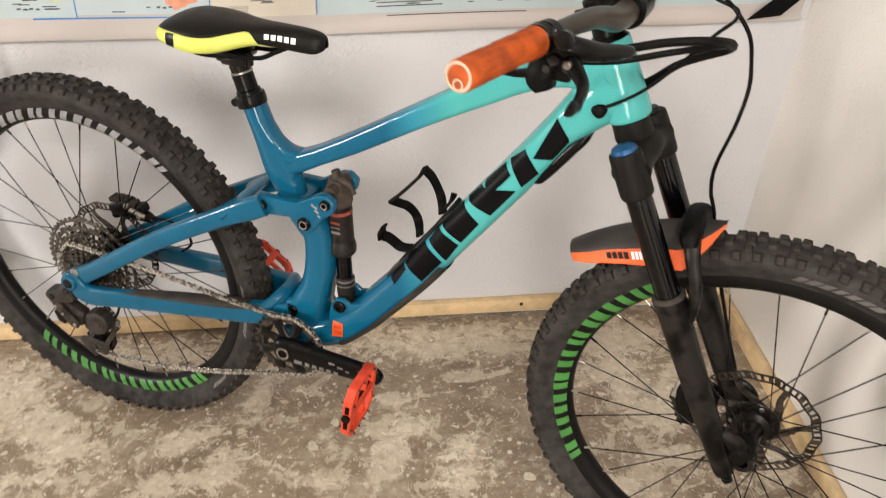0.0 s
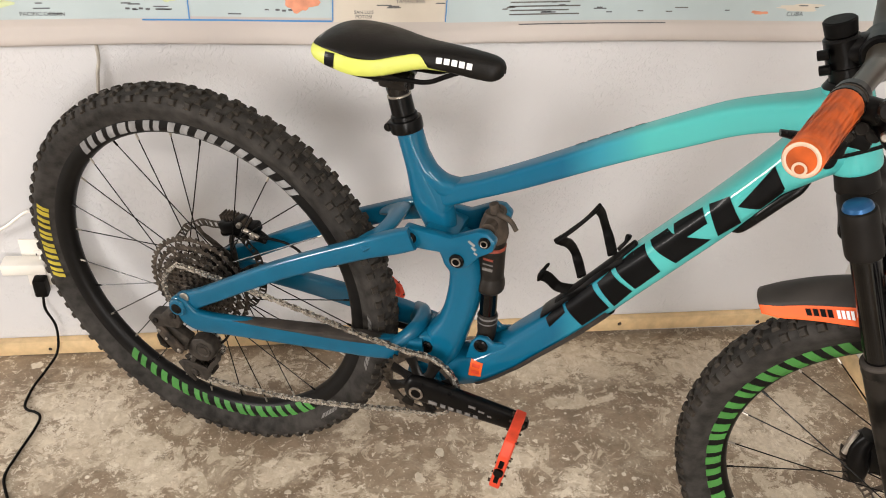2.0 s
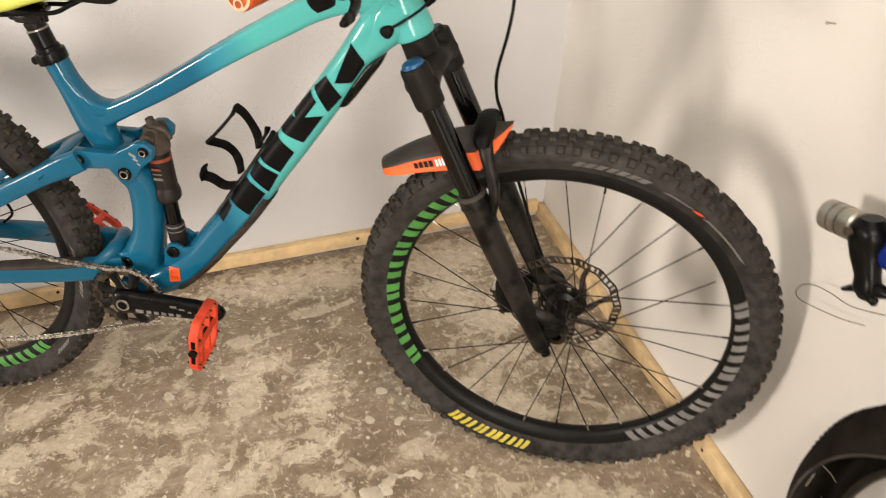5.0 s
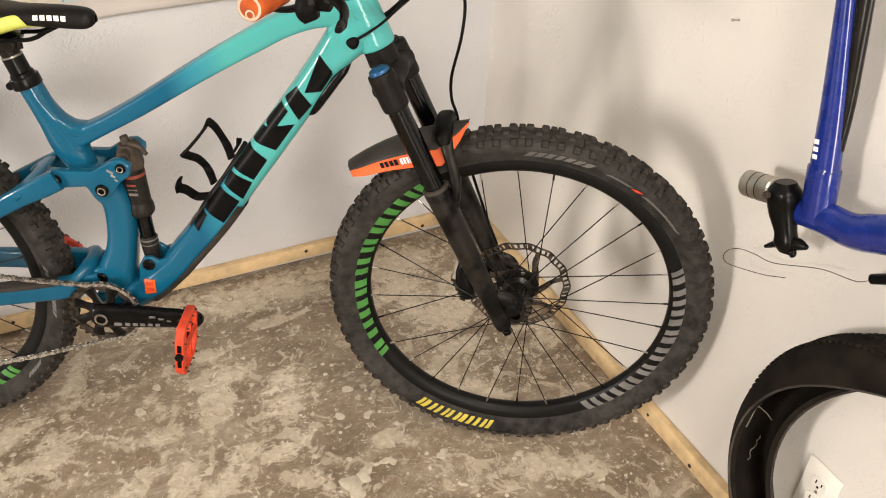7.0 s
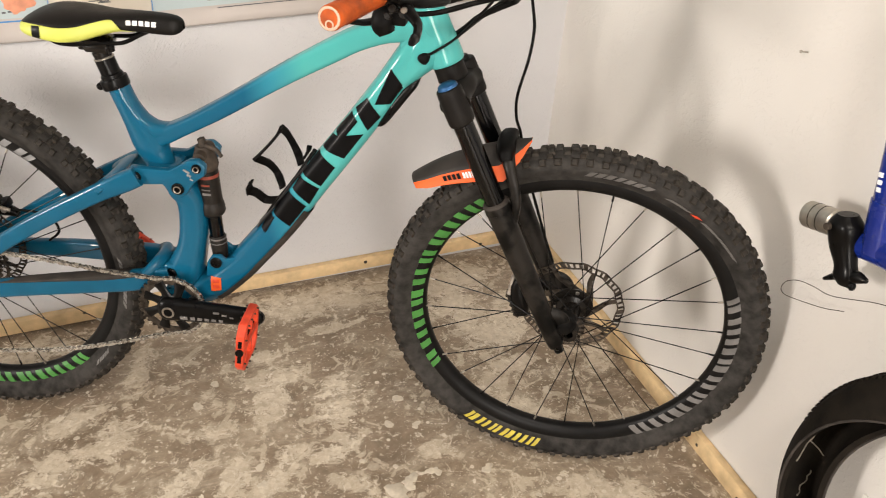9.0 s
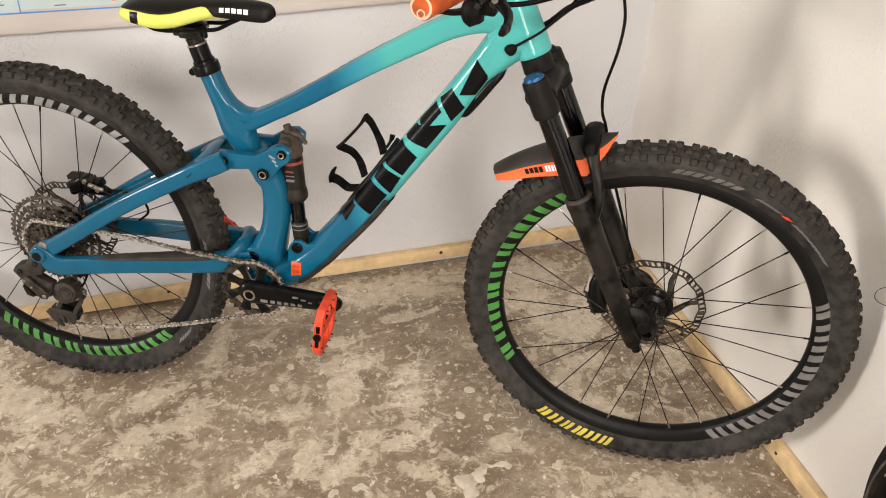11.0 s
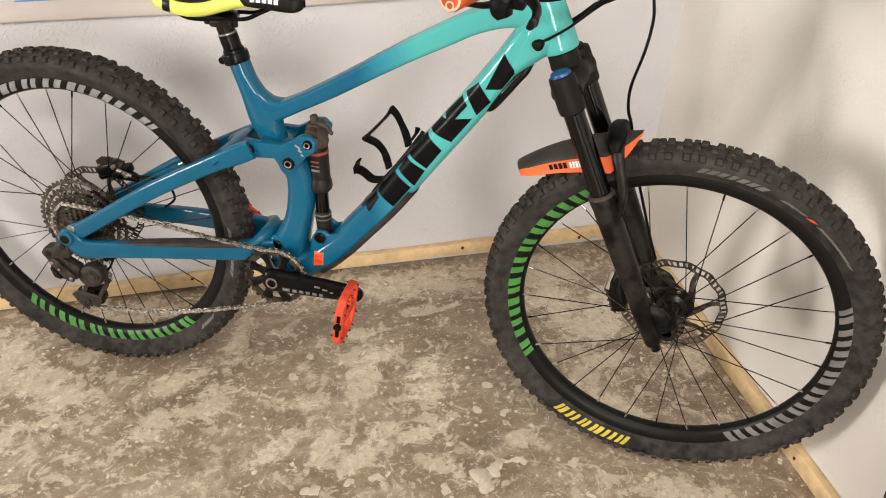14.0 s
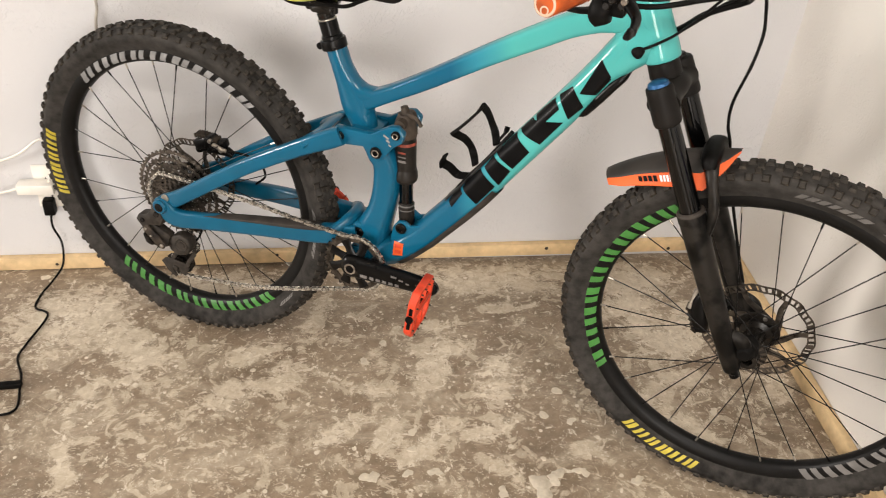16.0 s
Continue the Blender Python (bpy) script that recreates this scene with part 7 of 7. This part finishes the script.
def drop(cx, cy, rx, seed, rough_=0.25):
    g = random.Random(seed)
    ph = [g.uniform(0, 6.28) for _ in range(4)]
    mid = bm.verts.new((cx, cy, 0.0012))
    n_ = 22
    ring, low = [], []
    for k in range(n_):
        a = 2 * math.pi * k / n_
        w = 1 + rough_ * (math.sin(2 * a + ph[0]) + 0.6 * math.sin(3 * a + ph[1]) + 0.4 * math.sin(6 * a + ph[2]))
        ring.append(bm.verts.new((cx + rx * w * math.cos(a) * 0.92, cy + rx * w * math.sin(a) * 0.92, 0.0011)))
        low.append(bm.verts.new((cx + rx * w * math.cos(a), cy + rx * w * math.sin(a), 0.0001)))
    for k in range(n_):
        j = (k + 1) % n_
        bm.faces.new((mid, ring[k], ring[j]))
        bm.faces.new((ring[k], low[k], low[j], ring[j]))


for cx, cy, r, q in ((0.229, 1.201, 0.011, 0.12), (0.182, 1.008, 0.026, 0.32), (0.215, 1.03, 0.018, 0.38), (0.274, 1.040, 0.013, 0.35), (-0.164, 1.057, 0.016, 0.3), (-0.087, 1.061, 0.010, 0.25), (-0.031, 1.061, 0.012, 0.3), (-0.159, 1.395, 0.011, 0.2), (-0.111, 1.456, 0.010, 0.15), (0.276, 1.273, 0.012, 0.12), (0.139, 1.117, 0.006, 0.1), (0.201, 1.079, 0.006, 0.1), (-0.067, 1.171, 0.010, 0.2), (-0.072, 1.124, 0.009, 0.2), (0.286, 1.18, 0.010, 0.35), (0.384, 1.009, 0.012, 0.3), (0.623, 1.185, 0.011, 0.3), (0.10, 1.0, 0.012, 0.3)):
    drop(cx, cy, r, int(1000 * (cx + 2 * cy)), q)
for k in range(130):
    drop(rng.uniform(-1.1, 0.8), rng.uniform(0.3, 1.75), rng.choice((0.002, 0.003, 0.003, 0.004, 0.006)), k, 0.15)
thing("paint_drops", bm, mat("dried_cream_paint", (0.56, 0.495, 0.395), 0.6, spread=0.14, scale=90), "dried cream paint drops on the concrete floor", "paint", "stuff")

# ---- lamps on the ceiling ----
GLOW = bpy.data.materials.new("lamp_glow")
GLOW.use_nodes = True
GLOW.node_tree.nodes["Principled BSDF"].inputs["Emission Color"].default_value = (1.0, 0.86, 0.68, 1)
GLOW.node_tree.nodes["Principled BSDF"].inputs["Emission Strength"].default_value = 4
for x, y in ((-1.5, -1.45), (0.05, -0.70)):
    ob = empty("ceiling_light", Matrix.Translation((x, y, H)), "long flat ceiling light with a warm glow", "ceiling light", "ceiling lights")
    bm = B()
    add_box(bm, Matrix.Translation((0, 0, -0.02)), (1.28, 0.32, 0.04), 0.005)
    part("housing", bm, PLASTIC, ob)
    bm = B()
    add_box(bm, Matrix.Translation((0, 0, -0.045)), (1.22, 0.26, 0.01), 0.002)
    part("diffuser", bm, GLOW, ob, "glowing diffuser")
